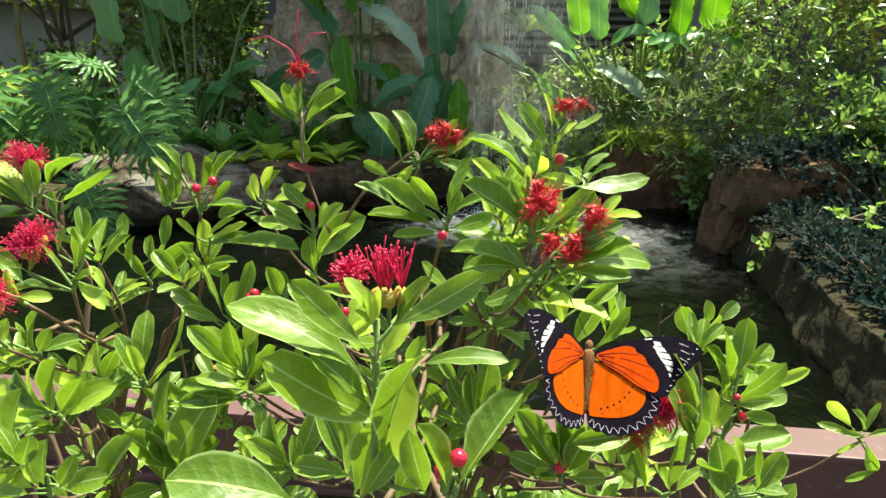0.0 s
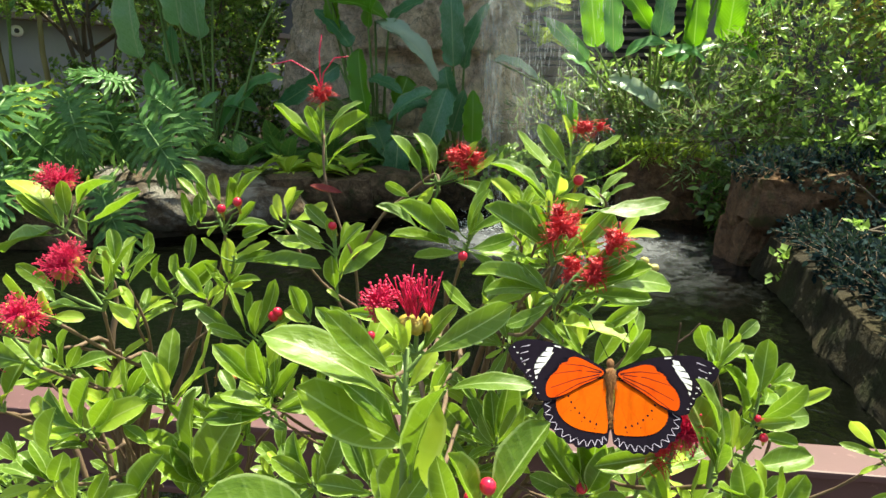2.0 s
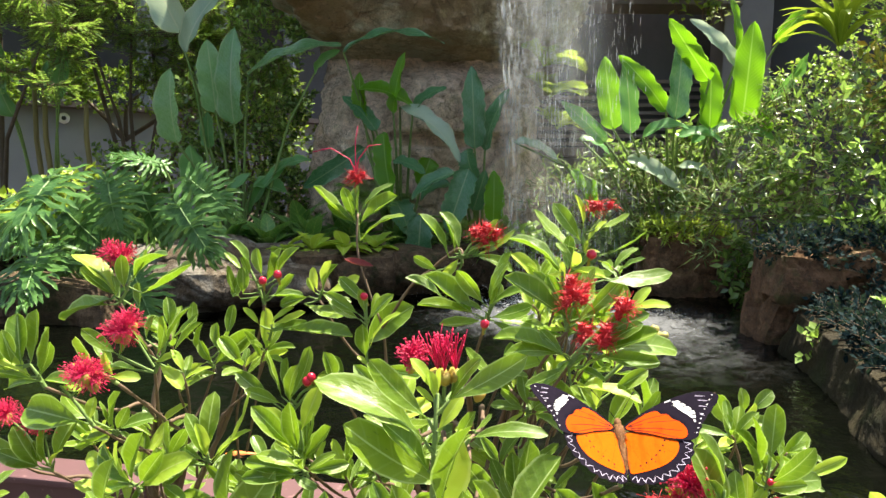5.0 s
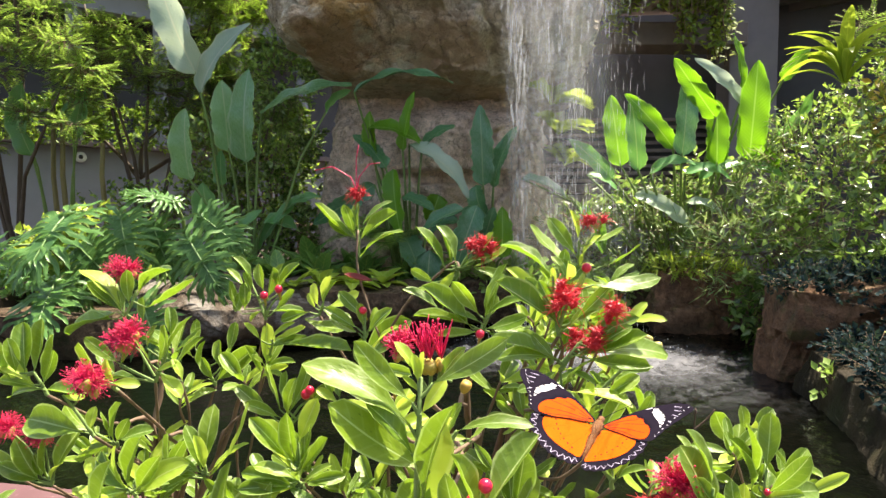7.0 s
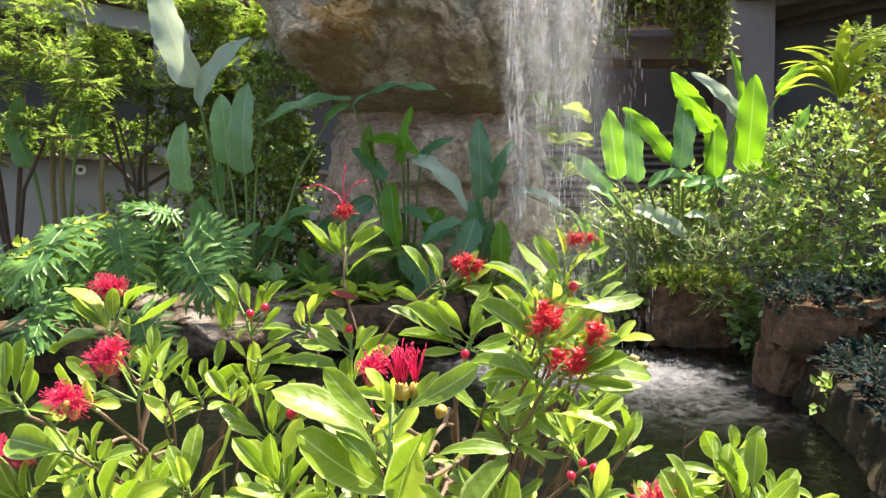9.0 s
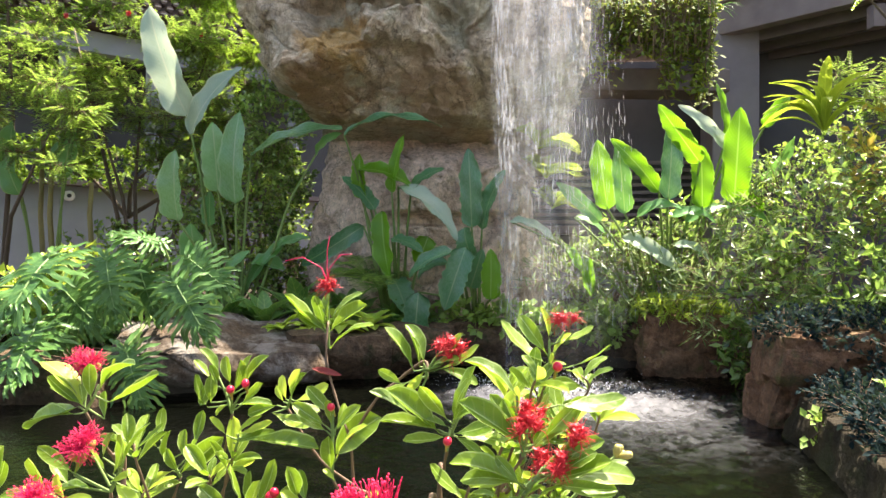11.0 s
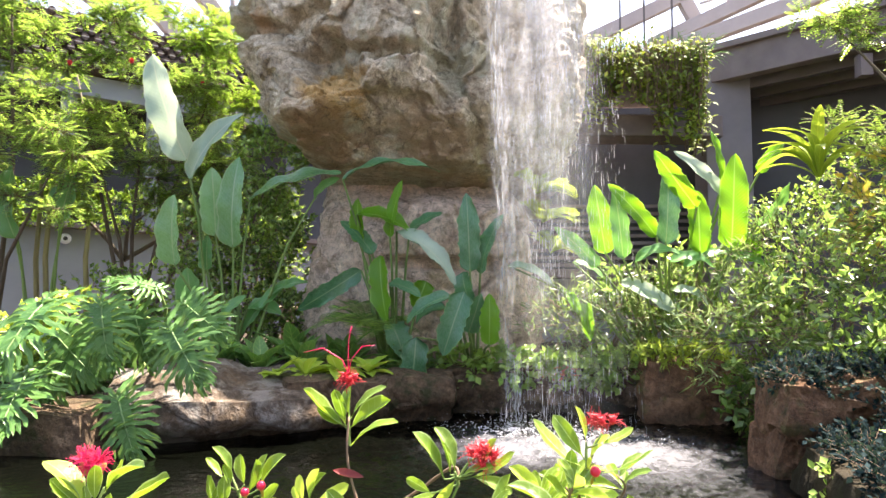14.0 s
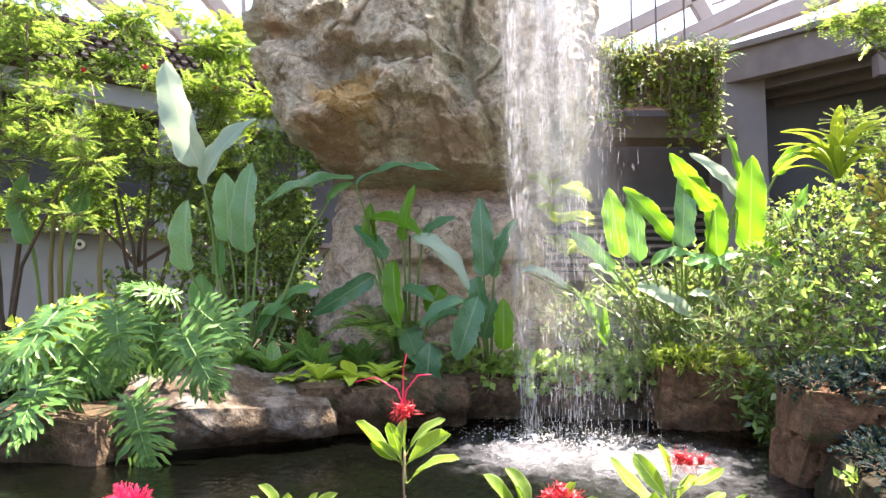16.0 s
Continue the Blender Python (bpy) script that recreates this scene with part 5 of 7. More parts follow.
for i, (x, y, n, L) in enumerate([(-1.62, 5.42, 14, 0.24), (-1.38, 5.46, 16, 0.27), (-1.12, 5.56, 16, 0.25), (-0.88, 5.74, 14, 0.24)]):
    rosette_plant("pothos", "bright green heart-leaved plant spilling over the bank", (x, y, 1.05), n, L, L * 0.5, young_leaf_mat, 60 + i, (-30, 45), group="spilling plants")


def fern(at, n, L, seed, material=cover_mat, label="dark green fern at the rock's foot", lean=(0, -0.3), name="fern", group="ferns", leaflet=0.018):
    rng = random.Random(seed)
    p = plant(name, label, name.replace("_", " "), at, group)
    for i in range(n):
        az = rng.uniform(0, 6.28)
        d = Vector((math.cos(az) + lean[0], math.sin(az) + lean[1], rng.uniform(0.4, 1.4))).normalized()
        H = Heap()
        a = Vector(at)
        pts = [a + d * (L * v) + Vector((0, 0, -0.5 * L * v * v)) for v in (0, 0.25, 0.5, 0.75, 1.0)]
        vs, fs = tube(pts, [0.006, 0.005, 0.004, 0.003, 0.001], 4)
        H.add(vs, fs)
        side = d.cross(Vector((0, 0, 1))).normalized()
        for j in range(18):
            v = 0.12 + 0.86 * j / 18
            bp = a + d * (L * v) + Vector((0, 0, -0.5 * L * v * v))
            for s in (-1, 1):
                small_leaf(H, bp, side * s + d * 0.35, Vector((0, -0.2, 1)), L * 0.26 * math.sin(math.pi * (0.15 + 0.85 * (1 - v))) + 0.02, L * leaflet)
        H.object("frond", material, p)
    settle(p)


fern((-0.95, 6.5, 1.35), 9, 0.55, 71)
fern((-0.55, 6.3, 1.0), 9, 0.40, 72)
fern((0.55, 6.55, 1.0), 8, 0.35, 73)
for at, n, seed in (((0.70, 6.25, 2.80), 11, 74), ((0.76, 6.20, 2.50), 11, 75), ((0.84, 6.25, 2.20), 9, 77)):
    fern(at, n, 0.46, seed, yellow_mat, "yellow-green sunlit palm fronds beside the fall", (0.5, -0.5), "small_palm", "small palms", 0.022)
fern((-1.0, 6.25, 1.45), 12, 0.62, 76, fine_mat, "light green fern under the paddle-leaved plants")

tree("groundcover", "leafy groundcover along the top of the pond bank", (0.4, 6.5, 1.0), 0,
     [((-0.2, 6.40, 1.05), (0.5, 0.16, 0.14)), ((0.5, 6.36, 1.06), (0.5, 0.16, 0.13)), ((1.1, 6.33, 1.07), (0.5, 0.14, 0.13)), ((1.5, 6.33, 1.08), (0.3, 0.12, 0.12))], 81, heart_mat, 330, 0.095, 0.036, 5, 0.12, 0.2, r0=0.006, category="groundcover")
tree("groundcover", "bright tufted groundcover on the reddish bank stone", (2.0, 6.3, 1.15), 0, [((2.0, 6.08, 1.24), (0.36, 0.16, 0.07)), ((2.35, 6.2, 1.14), (0.2, 0.14, 0.08))], 82, yellow_mat, 220, 0.09, 0.010, 7, 0.08, r0=0.005, category="groundcover")
tree("bank_shrub", "dark small-leaved shrub hanging to the water", (2.45, 5.75, 0.98), 0, [((2.42, 5.5, 1.0), (0.2, 0.15, 0.2)), ((2.5, 5.45, 0.84), (0.16, 0.12, 0.16))], 83, glossy_mat, 60, 0.10, 0.026, 6, 0.14, 0.2, r0=0.01, category="shrub", group="bank shrubs")
tree("flowering_cover", "orange-red low flowers on the bank", (0.95, 6.42, 1.0), 0, [((0.95, 6.36, 1.02), (0.18, 0.08, 0.05))], 84, plain("orange_petal", (0.6, 0.10, 0.02), (0.75, 0.2, 0.05), 0.5), 40, 0.05, 0.02, 4, 0.05, r0=0.004, category="flowers")


vine_mat = leaf_mat("vine_leaf", (0.07, 0.13, 0.012), (0.36, 0.42, 0.045), (0.6, 0.7, 0.06), 0.6, 0.35, 3.0, vein_amount=0.0)


def hanging_planter():
    p = thing("hanging_planter", "long planter overgrown with trailing yellow-green vines", "planter", (2.25, 8.2, 4.0))
    part("trough", box_bm((1.6, 0.45, 0.45), (2.22, 8.3, 4.6), 0.02), concrete_mat, p)
    rng = random.Random(90)
    V, G, S, D = Heap(), Heap(), Heap(), Heap()
    for i in range(190):
        x = rng.uniform(1.42, 3.0)
        y = 8.08 - abs(rng.gauss(0, 0.12))
        hangs = 0.55 + 0.75 * noise.noise(Vector((x * 2.3, 4.2, 0))) + (0.75 if x > 2.78 else 0.0)
        L = max(0.2, hangs) * rng.uniform(0.6, 1.25)
        top = 4.95 + rng.gauss(0, 0.14)
        pts = [Vector((x + 0.06 * math.sin(k * 2 + i) * k / 5, y - 0.06 * math.sin(k), top - L * k / 5)) for k in range(6)]
        vs, fs = tube(pts, [0.006] * 6, 3)
        S.add(vs, fs)
        for k in range(int(10 + 14 * L)):
            q = pts[0].lerp(pts[-1], rng.random()) + Vector((rng.uniform(-0.07, 0.07), rng.uniform(-0.08, 0.02), 0))
            small_leaf(V, q, Vector((rng.uniform(-1, 1), rng.uniform(-0.8, 0.1), rng.uniform(-0.9, 0.2))), Vector((0, -0.6, 0.8)), rng.uniform(0.06, 0.125), 0.026)
    for i in range(150):
        x = rng.choice((rng.uniform(2.1, 2.75), rng.uniform(1.5, 3.0)))
        L = rng.uniform(0.3, 0.8)
        pts = [Vector((x, 8.0 - rng.uniform(0, 0.1), 5.0 + rng.uniform(-0.1, 0.1)))]
        for k in range(4):
            pts.append(pts[-1] + Vector((rng.gauss(0, 0.03), rng.gauss(0, 0.02), -L / 4)))
        vs, fs = tube(pts, [0.006, 0.006, 0.005, 0.004, 0.002], 3)
        D.add(vs, fs)
    for i in range(420):
        x = rng.uniform(1.42, 3.1)
        d = Vector((rng.uniform(-0.6, 0.6), rng.uniform(-0.7, 0.2), rng.uniform(0.5, 1.5)))
        pts = [Vector((x, 8.2, 4.85))]
        for k in range(5):
            pts.append(pts[-1] + d * 0.10)
            d = d + Vector((0, -0.08, -0.38))
        vs, fs = tube(pts, [0.007, 0.006, 0.005, 0.004, 0.003, 0.001], 3)
        G.add(vs, fs)
    tagged(D.object("dry_straw", bark_mat("dry_straw", (0.16, 0.11, 0.06), (0.36, 0.28, 0.17), 30.0), p), kind="stuff")
    tagged(V.object("vine_foliage", vine_mat, p), kind="stuff")
    tagged(G.object("grass", cover_mat, p), kind="stuff")
    tagged(S.object("vine_stemwork", twig_mat, p), kind="stuff")
    settle(p)


hanging_planter()


def timber_bench():
    """A made-up low pale bench for the unclear sunlit tan timber beside the rock."""
    b = thing("timber_bench", "low pale timber bench added for a sunlit tan patch before the grey wall", "bench", (-3.2, 9.0, 1.05))
    for i in range(3):
        part("plank", box_bm((1.2, 0.13, 0.045), (-3.2, 8.85 + i * 0.15, 1.58), 0.008), timber_mat, b)
    for x in (-3.7, -2.7):
        for y in (8.85, 9.15):
            part("leg", box_bm((0.07, 0.07, 0.54), (x, y, 1.29), 0.006), timber_mat, b)
    settle(b)


timber_mat = bark_mat("pale_timber", (0.34, 0.22, 0.13), (0.58, 0.42, 0.28), 18.0)
timber_bench()


def bamboo_poles():
    for x, y, z1 in ([(-5.55, 7.6, 3.2), (-5.2, 7.3, 3.0), (-4.75, 7.4, 2.6)]):
        vs, fs = tube([(x, y, 0.95), (x + 0.03, y, 1.6), (x - 0.02, y, 2.2), (x, y, z1)], [0.035, 0.032, 0.03, 0.026], 8)
        tagged(mesh_object("stem", vs, fs, bark_mat("cane", (0.12, 0.09, 0.03), (0.35, 0.30, 0.12), 12.0)), "brown-green upright cane by the grey wall", "cane", "canes")


bamboo_poles()


def red_blooms():
    for i, (x, y, z) in enumerate([(-4.05, 7.0, 4.55), (-4.75, 6.9, 4.50), (-2.9, 7.7, 4.75), (-3.6, 7.9, 4.62)]):
        H = Heap()
        rng = random.Random(300 + i)
        c = Vector((x, y, z))
        for k in range(7):
            a = k * 0.9
            small_leaf(H, c, Vector((math.cos(a), -0.5, math.sin(a))), Vector((0, -1, 0.3)), 0.045, 0.018)
        vs, fs = tube([c, c + Vector((0.01, -0.05, 0.01)), c + Vector((0.01, -0.09, 0.0))], [0.006, 0.004, 0.003], 5)
        H.add(vs, fs)
        tagged(H.object("red_bloom", spent_mat), "red bloom among feathery leaves", "flower", "red blooms")


red_blooms()


# ---- the flowering shrubs close to the camera ----
SHRUB_WIDTHS = (0.22, 0.26, 0.30, 0.34, 0.38, 0.42)
SHRUB_LEAVES = {}
for w in SHRUB_WIDTHS:
    for k, m in enumerate((shrub_leaf_mat, young_leaf_mat)):
        SHRUB_LEAVES[w, k] = [leaf_mesh("leaf", m, shape=obovate, width=w * 1.06, nl=12, nw=3, fold=f, arch=a, ripple=0.012, seed=s, stalk=0.06)
                              for s, (f, a) in enumerate([(0.40, 0.06), (0.70, 0.02), (0.25, 0.10), (0.50, -0.05), (0.15, -0.08), (0.60, 0.09)])]

mid_shrub = plant("flowering_shrub", "red-flowered green shrub with glossy oval leaves", "shrub", (0.17, 0.60, 0.56), "flowering shrubs")
left_shrub = plant("flowering_shrub", "open-branched red-flowered shrub with oval leaves", "shrub", (-0.12, 0.62, 0.56), "flowering shrubs")
right_shrub = plant("flowering_shrub", "leafy light green shrub with small red berries", "shrub", (0.42, 0.60, 0.56), "flowering shrubs")
shoot_count = 0


def filament(p, d, L, bend, r, tip, rng):
    pts = [p]
    q, v = p, d.normalized()
    for i in range(5):
        q = q + v * (L / 5)
        v = (v + bend * 0.22).normalized()
        pts.append(q)
    return tube(pts, [r, r, r * 0.9, r * 0.8, r * 0.7, r * 0.6], 3), pts[-1]


def pompom(parent, c, kind, seed):
    """A flower head at c: stamens in a tuft above a green-orange cup."""
    rng = random.Random(seed)
    H, A, C = Heap(), Heap(), Heap()
    if kind == "pom":
        n, L, r, up, mat = 400, 0.0108, 0.00021, 0.35, stamen_mat
    elif kind == "small":
        n, L, r, up, mat = 170, 0.0062, 0.00022, 0.5, stamen_mat
    elif kind == "open":
        n, L, r, up, mat = 60, 0.0155, 0.00028, 2.6, stamen_mat
    elif kind == "cup":
        n, L, r, up, mat = 0, 0.01, 0.0004, 1.0, stamen_mat
    else:
        n, L, r, up, mat = 84, 0.0105, 0.00022, 0.6, spent_mat
    c = Vector(c)
    heads = [Vector((rng.uniform(-1, 1), rng.uniform(-1, 0.6), rng.uniform(-0.5, 0.7) if kind != "open" else 0)) * {"open": 0.0045, "small": 0.003}.get(kind, 0.0055) for _ in range(6 if kind != "cup" else 1)]
    for i in range(n):
        h = heads[i % len(heads)]
        d = (rand_dir(rng, up) + Vector((0, -0.25, 0))).normalized()
        bend = rand_dir(rng, -0.2) * (2.6 if kind == "spent" else (0.25 if kind == "open" else 0.6))
        (vs, fs), tip = filament(c + h + Vector((0, 0, -0.003)), d, L * rng.uniform(0.7, 1.15), bend, r, None, rng)
        H.add(vs, fs)
        if kind != "spent" and rng.random() < 0.5:
            vs, fs = tube([tip - d * 0.0004, tip, tip + d * 0.0005], [0.0003, 0.00055, 0.0002], 4)
            A.add(vs, fs)
    for h in heads:
        b = c + h * 1.1 + Vector((0, 0.001, -0.006 if kind != "spent" else -0.001))
        R = {"spent": 0.0022, "small": 0.0018, "open": 0.0026, "cup": 0.0024}.get(kind, 0.0034)
        up_d = (h.normalized() * 0.4 + Vector((0, -0.2, 1))).normalized()
        vs, fs = tube([b - up_d * R * 1.5, b - up_d * R * 0.8, b, b + up_d * R * 0.7], [R * 0.35, R * 0.85, R, R * 0.85], 8)
        C.add(vs, fs)
        if kind == "spent":
            for k in range(5):
                a = k * 1.257
                small_leaf(H, b + up_d * R * 0.5, Vector((math.cos(a), math.sin(a), 0.6)), up_d, R * 1.7, R * 0.6)
    if n:
        f = H.object("flower", mat, parent, "crimson tuft of stamens" if kind != "spent" else "withering red flower cluster")
        if A.v:
            A.object("anther", anther_mat, f)
        C.object("calyx", spent_mat if kind == "spent" else calyx_mat, f)
    else:
        C.object("calyx", calyx_mat, parent)


def bud(parent, c, seed, size=0.0038):
    rng = random.Random(seed)
    c = Vector(c)
    R = size * rng.uniform(0.85, 1.15)
    prof = [(-1.0, 0.25), (-0.85, 0.62), (-0.5, 0.92), (0, 1.0), (0.45, 0.88), (0.8, 0.55), (0.97, 0.2)]
    axis = (Vector((rng.uniform(-0.3, 0.3), -0.5, 0.9))).normalized()
    vs, fs = tube([c + axis * R * a for a, _ in prof], [R * b for _, b in prof], 12)
    b = mesh_object("bud", vs, fs, berry_mat, parent)
    vs, fs = tube([c - axis * R * 3.2, c - axis * R * 1.4, c - axis * R * 0.75], [R * 0.28, R * 0.4, R * 0.86], 8)
    mesh_object("calyx", vs, fs, calyx_mat, b)


def twig_tube(pts, r0, r1):
    """A smooth, slightly knotted twig through pts."""
    P = [Vector(p) for p in pts]
    path = []
    for i in range(len(P) - 1):
        a, b, c, d = P[max(0, i - 1)], P[i], P[i + 1], P[min(len(P) - 1, i + 2)]
        for k in range(5):
            t = k / 5
            path.append(0.5 * ((2 * b) + (c - a) * t + (2 * a - 5 * b + 4 * c - d) * t * t + (3 * b - a - 3 * c + d) * t ** 3))
    path.append(P[-1])
    n = len(path) - 1
    return tube(path, [(r0 + (r1 - r0) * i / n) * (1.0 + 0.18 * math.sin(i * 2.3)) for i in range(n + 1)], 6)


def shoot(shrub, base, width, leaves, flowers, branch=True):
    """A twig at base with its leaves (start and reach from the base, in millimetres), buds and flowers."""
    global shoot_count
    shoot_count += 1
    B = Vector(base)
    rng = random.Random(shoot_count)
    w = min(SHRUB_WIDTHS, key=lambda q: abs(q - width))
    top = B.copy()
    starts = []
    for ox, oy, oz, dx, dy, dz in leaves:
        s = B + Vector((ox, oy, oz)) / 1000
        d = Vector((dx, dy, dz)) / 1000
        starts.append(s)
        n = Vector((rng.uniform(-0.75, 0.75), -0.45 + rng.uniform(-0.45, 0.35), 0.75 + rng.uniform(-0.35, 0.3)))
        L = d.length
        young = 1 if (L < 0.019 and rng.random() < 0.75) or rng.random() < 0.10 else 0
        ww = w if rng.random() < 0.6 else SHRUB_WIDTHS[max(0, min(5, SHRUB_WIDTHS.index(w) + rng.choice((-1, 1))))]
        hang("leaf", SHRUB_LEAVES[ww, young][rng.randrange(6)], basis(s, d, n) @ Matrix.Scale(L * 1.03, 4), shrub)
    # twig: through the leaf bases from the lowest to the highest, then down to the branch
    H, G = Heap(), Heap()
    foot = B + Vector((0, 0.004, -0.006))
    high = max(starts, key=lambda q: q.z)
    axis = high - foot if high.z > foot.z + 0.004 else Vector((0, 0, 0.006))
    vs, fs = tube([foot, foot + axis * 0.5 + Vector((rng.uniform(-0.001, 0.001), 0.001, 0)), foot + axis], [0.0013, 0.0011, 0.0007], 6)
    G.add(vs, fs)
    for s in starts:
        t = max(0.0, min(1.0, (s - foot).dot(axis) / axis.length_squared - 0.10))
        q = foot + axis * t
        vs, fs = tube([q, q.lerp(s, 0.5) + Vector((0, 0.001, -0.0008)), s], [0.0008, 0.0007, 0.0005], 5)
        G.add(vs, fs)
    G.object("stem", green_stem_mat, shrub)
    trunk = shrub.location
    node = Vector((trunk.x + (B.x - trunk.x) * 0.45 + rng.uniform(-0.02, 0.02), 0.5 + (B.y - 0.5) * 0.30 + 0.07, B.z - 0.07 - 0.35 * abs(B.x - trunk.x)))
    wob = Vector((rng.uniform(-0.007, 0.007), rng.uniform(-0.006, 0.006), 0))
    m1 = B.lerp(node, 0.35) + wob + Vector((0, 0.006, -0.012))
    m2 = B.lerp(node, 0.7) - wob
    vs, fs = twig_tube([node, m2, m1, B + Vector((0, 0.004, -0.006))], 0.0014, 0.0010)
    H.add(vs, fs)
    low = Vector((trunk.x + (node.x - trunk.x) * 0.35, 0.56, node.z - 0.16 - 0.4 * abs(node.x - trunk.x)))
    vs, fs = twig_tube([Vector((trunk.x, trunk.y, 0.54)), low, node, m2], 0.0038, 0.0014)
    H.add(vs, fs)
    if branch:
        H.object("twig", twig_mat, shrub)
    for i, (kind, fx, fy, fz) in enumerate(flowers):
        c = B + Vector((fx, fy, fz)) / 1000
        if kind in ("bud", "budlet"):
            bud(shrub, c, shoot_count * 10 + i, 0.0033 if kind == "bud" else 0.0022)
        else:
            pompom(shrub, c, kind, shoot_count * 10 + i)
        vs, fs = tube([B + Vector((0, 0.003, -0.002)), B.lerp(c, 0.6) + Vector((0, 0.003, -0.002)), c + Vector((0, 0.001, -0.007))], [0.0009, 0.0008, 0.0006], 5)
        mesh_object("flower_stalk", vs, fs, green_stem_mat, shrub)


shoot(mid_shrub, (0.077, 0.535, 1.625), 0.34, [(-2, 0, 7, -30, -8, 29), (-3, 0, 9, -19, -7, 13), (2, 0, 15, 26, -3, 23), (1, 0, 7, 31, -9, 22), (2, 0, -6, 36, -12, 20), (-3, 0, 9, -8, -2, 26), (-2, 0, 9, -8, 3, 10), (0, 0, 16, 0, 4, 21)], [('spent', -1, 0, 43)], branch=False)
shoot(left_shrub, (-0.107, 0.507, 1.576), 0.34, [(0, 0, 0, -39, 9, 30), (0, 0, 0, -23, -6, 22), (0, 0, 0, -26, 1, 13), (7, 0, 5, 1, -4, 27), (13, 0, 16, 16, -5, 20), (14, 0, 13, 32, -8, 20), (21, 0, 3, 43, -8, 23), (-3, 0, -1, -43, 11, -13), (18, 0, -10, -3, 5, 20), (-6, 0, -7, -43, 9, -15), (0, 0, 0, -5, 4, 15)], [('pom', -3, 10, 32)])
shoot(left_shrub, (-0.035, 0.427, 1.547), 0.34, [(-23, 0, 7, -18, -6, 17), (-1, 0, 7, -10, -2, 17), (13, 0, 25, -2, 2, 19), (9, 0, 11, 15, 6, 26), (-25, 0, -1, -15, 5, 13), (-3, 0, 17, 4, 5, 14), (4, 0, 7, 9, -7, 26), (21, 0, -4, -8, 1, 14), (-9, 0, -3, -30, 4, -7), (-22, 0, 5, 2, 0, 22), (5, 0, 1, 17, -5, -14), (2, 0, 2, 15, 0, 6)], [('pom', -16, 0, 27)])
shoot(left_shrub, (-0.041, 0.397, 1.549), 0.34, [(-12, 0, 4, -6, -6, 21), (-2, 0, 0, -25, 7, -13), (-2, 0, 0, 15, 5, -2), (0, 0, 0, -6, 1, 14), (-8, 0, 0, -15, -3, 8)], [('pom', -8, -10, 6)])
shoot(left_shrub, (-0.059, 0.564, 1.507), 0.36, [(14, 0, 24, 3, 8, 26), (2, 0, -1, 35, 3, 30), (6, 0, 11, -4, 7, 23), (-16, 0, 27, -2, 6, 25), (-5, 0, 1, -26, 0, -17), (-9, 0, 6, 3, -2, 29), (-19, 0, 20, -7, 1, 13), (0, 0, 0, -10, -1, 20), (5, 0, 6, 14, -6, 23)], [])
shoot(left_shrub, (0.002, 0.526, 1.573), 0.36, [(-10, 0, 24, -14, -3, 21), (-16, 0, 22, -16, 5, 13), (-18, 0, -1, -6, -9, 27), (-11, 0, 16, -4, -5, 17), (0, 0, 18, -5, 2, 21), (3, 0, 12, 6, -3, 25), (10, 0, 20, 6, 1, 20), (12, 0, 16, 18, 0, 24), (9, 0, 2, 17, -2, 17), (5, 0, 2, 25, 10, -3), (-16, 0, 3, 2, -4, 22), (-2, 0, 2, -9, 0, -9), (-16, 0, 22, -6, -4, -20)], [('bud', 4, -10, 16), ('bud', 16, -10, 21)])
shoot(mid_shrub, (0.045, 0.531, 1.577), 0.34, [(0, 0, 2, -4, 2, 18), (4, 0, 4, 8, -3, 22), (4, 0, 0, 13, -3, 23), (8, 0, 1, 24, 5, 12), (-7, 0, -3, -22, -3, -7), (-2, 0, 0, -6, 1, 12), (2, 0, 0, 23, 7, -8), (-11, 0, -9, 37, -10, -5)], [])
shoot(left_shrub, (0.005, 0.526, 1.545), 0.22, [(12, 0, 3, 59, -17, 0), (4, 0, 7, 28, -5, 11), (2, 0, 7, 18, 5, 13), (0, 0, 0, 33, 3, 7), (-6, 0, 6, -12, -3, 14)], [])
shoot(mid_shrub, (0.088, 0.507, 1.531), 0.36, [(0, 0, 35, -3, -2, 19), (0, 0, 2, -1, -5, 26), (3, 0, 31, 18, 0, 19), (4, 0, 11, 24, -10, 27), (-5, 0, 35, -26, 5, 14), (1, 0, 43, -22, 8, 18), (3, 0, -6, -10, 4, 7), (-4, 0, 31, -24, 5, 12), (4, 0, 35, 4, 6, 15)], [('bud', -1, 0, 49)])
shoot(mid_shrub, (0.073, 0.489, 1.514), 0.34, [(-5, 0, 5, -5, -8, 24), (-1, 0, 0, -15, -3, 9), (1, 0, 2, -7, 7, 20)], [])
shoot(mid_shrub, (0.033, 0.489, 1.497), 0.3, [(2, 0, 8, 13, 8, 37), (-5, 0, 10, -8, -3, 34), (-13, 0, 6, -29, 10, 17), (14, 0, 12, 17, 2, 17), (-2, 0, 12, 0, 6, 25), (-5, 0, 4, -25, -5, 11), (2, 0, 4, 8, -7, 31)], [('bud', 15, 0, 22), ('bud', 18, 0, 25)])
shoot(mid_shrub, (0.161, 0.257, 1.545), 0.3, [(-2, 0, 32, -37, -1, 20), (-1, 0, 22, -15, -6, 19), (6, 0, 47, 25, -2, 16), (2, 0, 36, 8, 5, 11), (2, 0, 49, 1, -1, 9), (5, 0, 16, -31, -13, 26), (3, 0, 6, 11, -10, 36), (16, 0, -7, -5, -5, 24), (-4, 0, -9, 13, 5, 18), (1, 0, 49, -8, -1, 12), (1, 0, 47, -2, -1, 10), (-1, 0, 40, -18, -8, 22)], [])
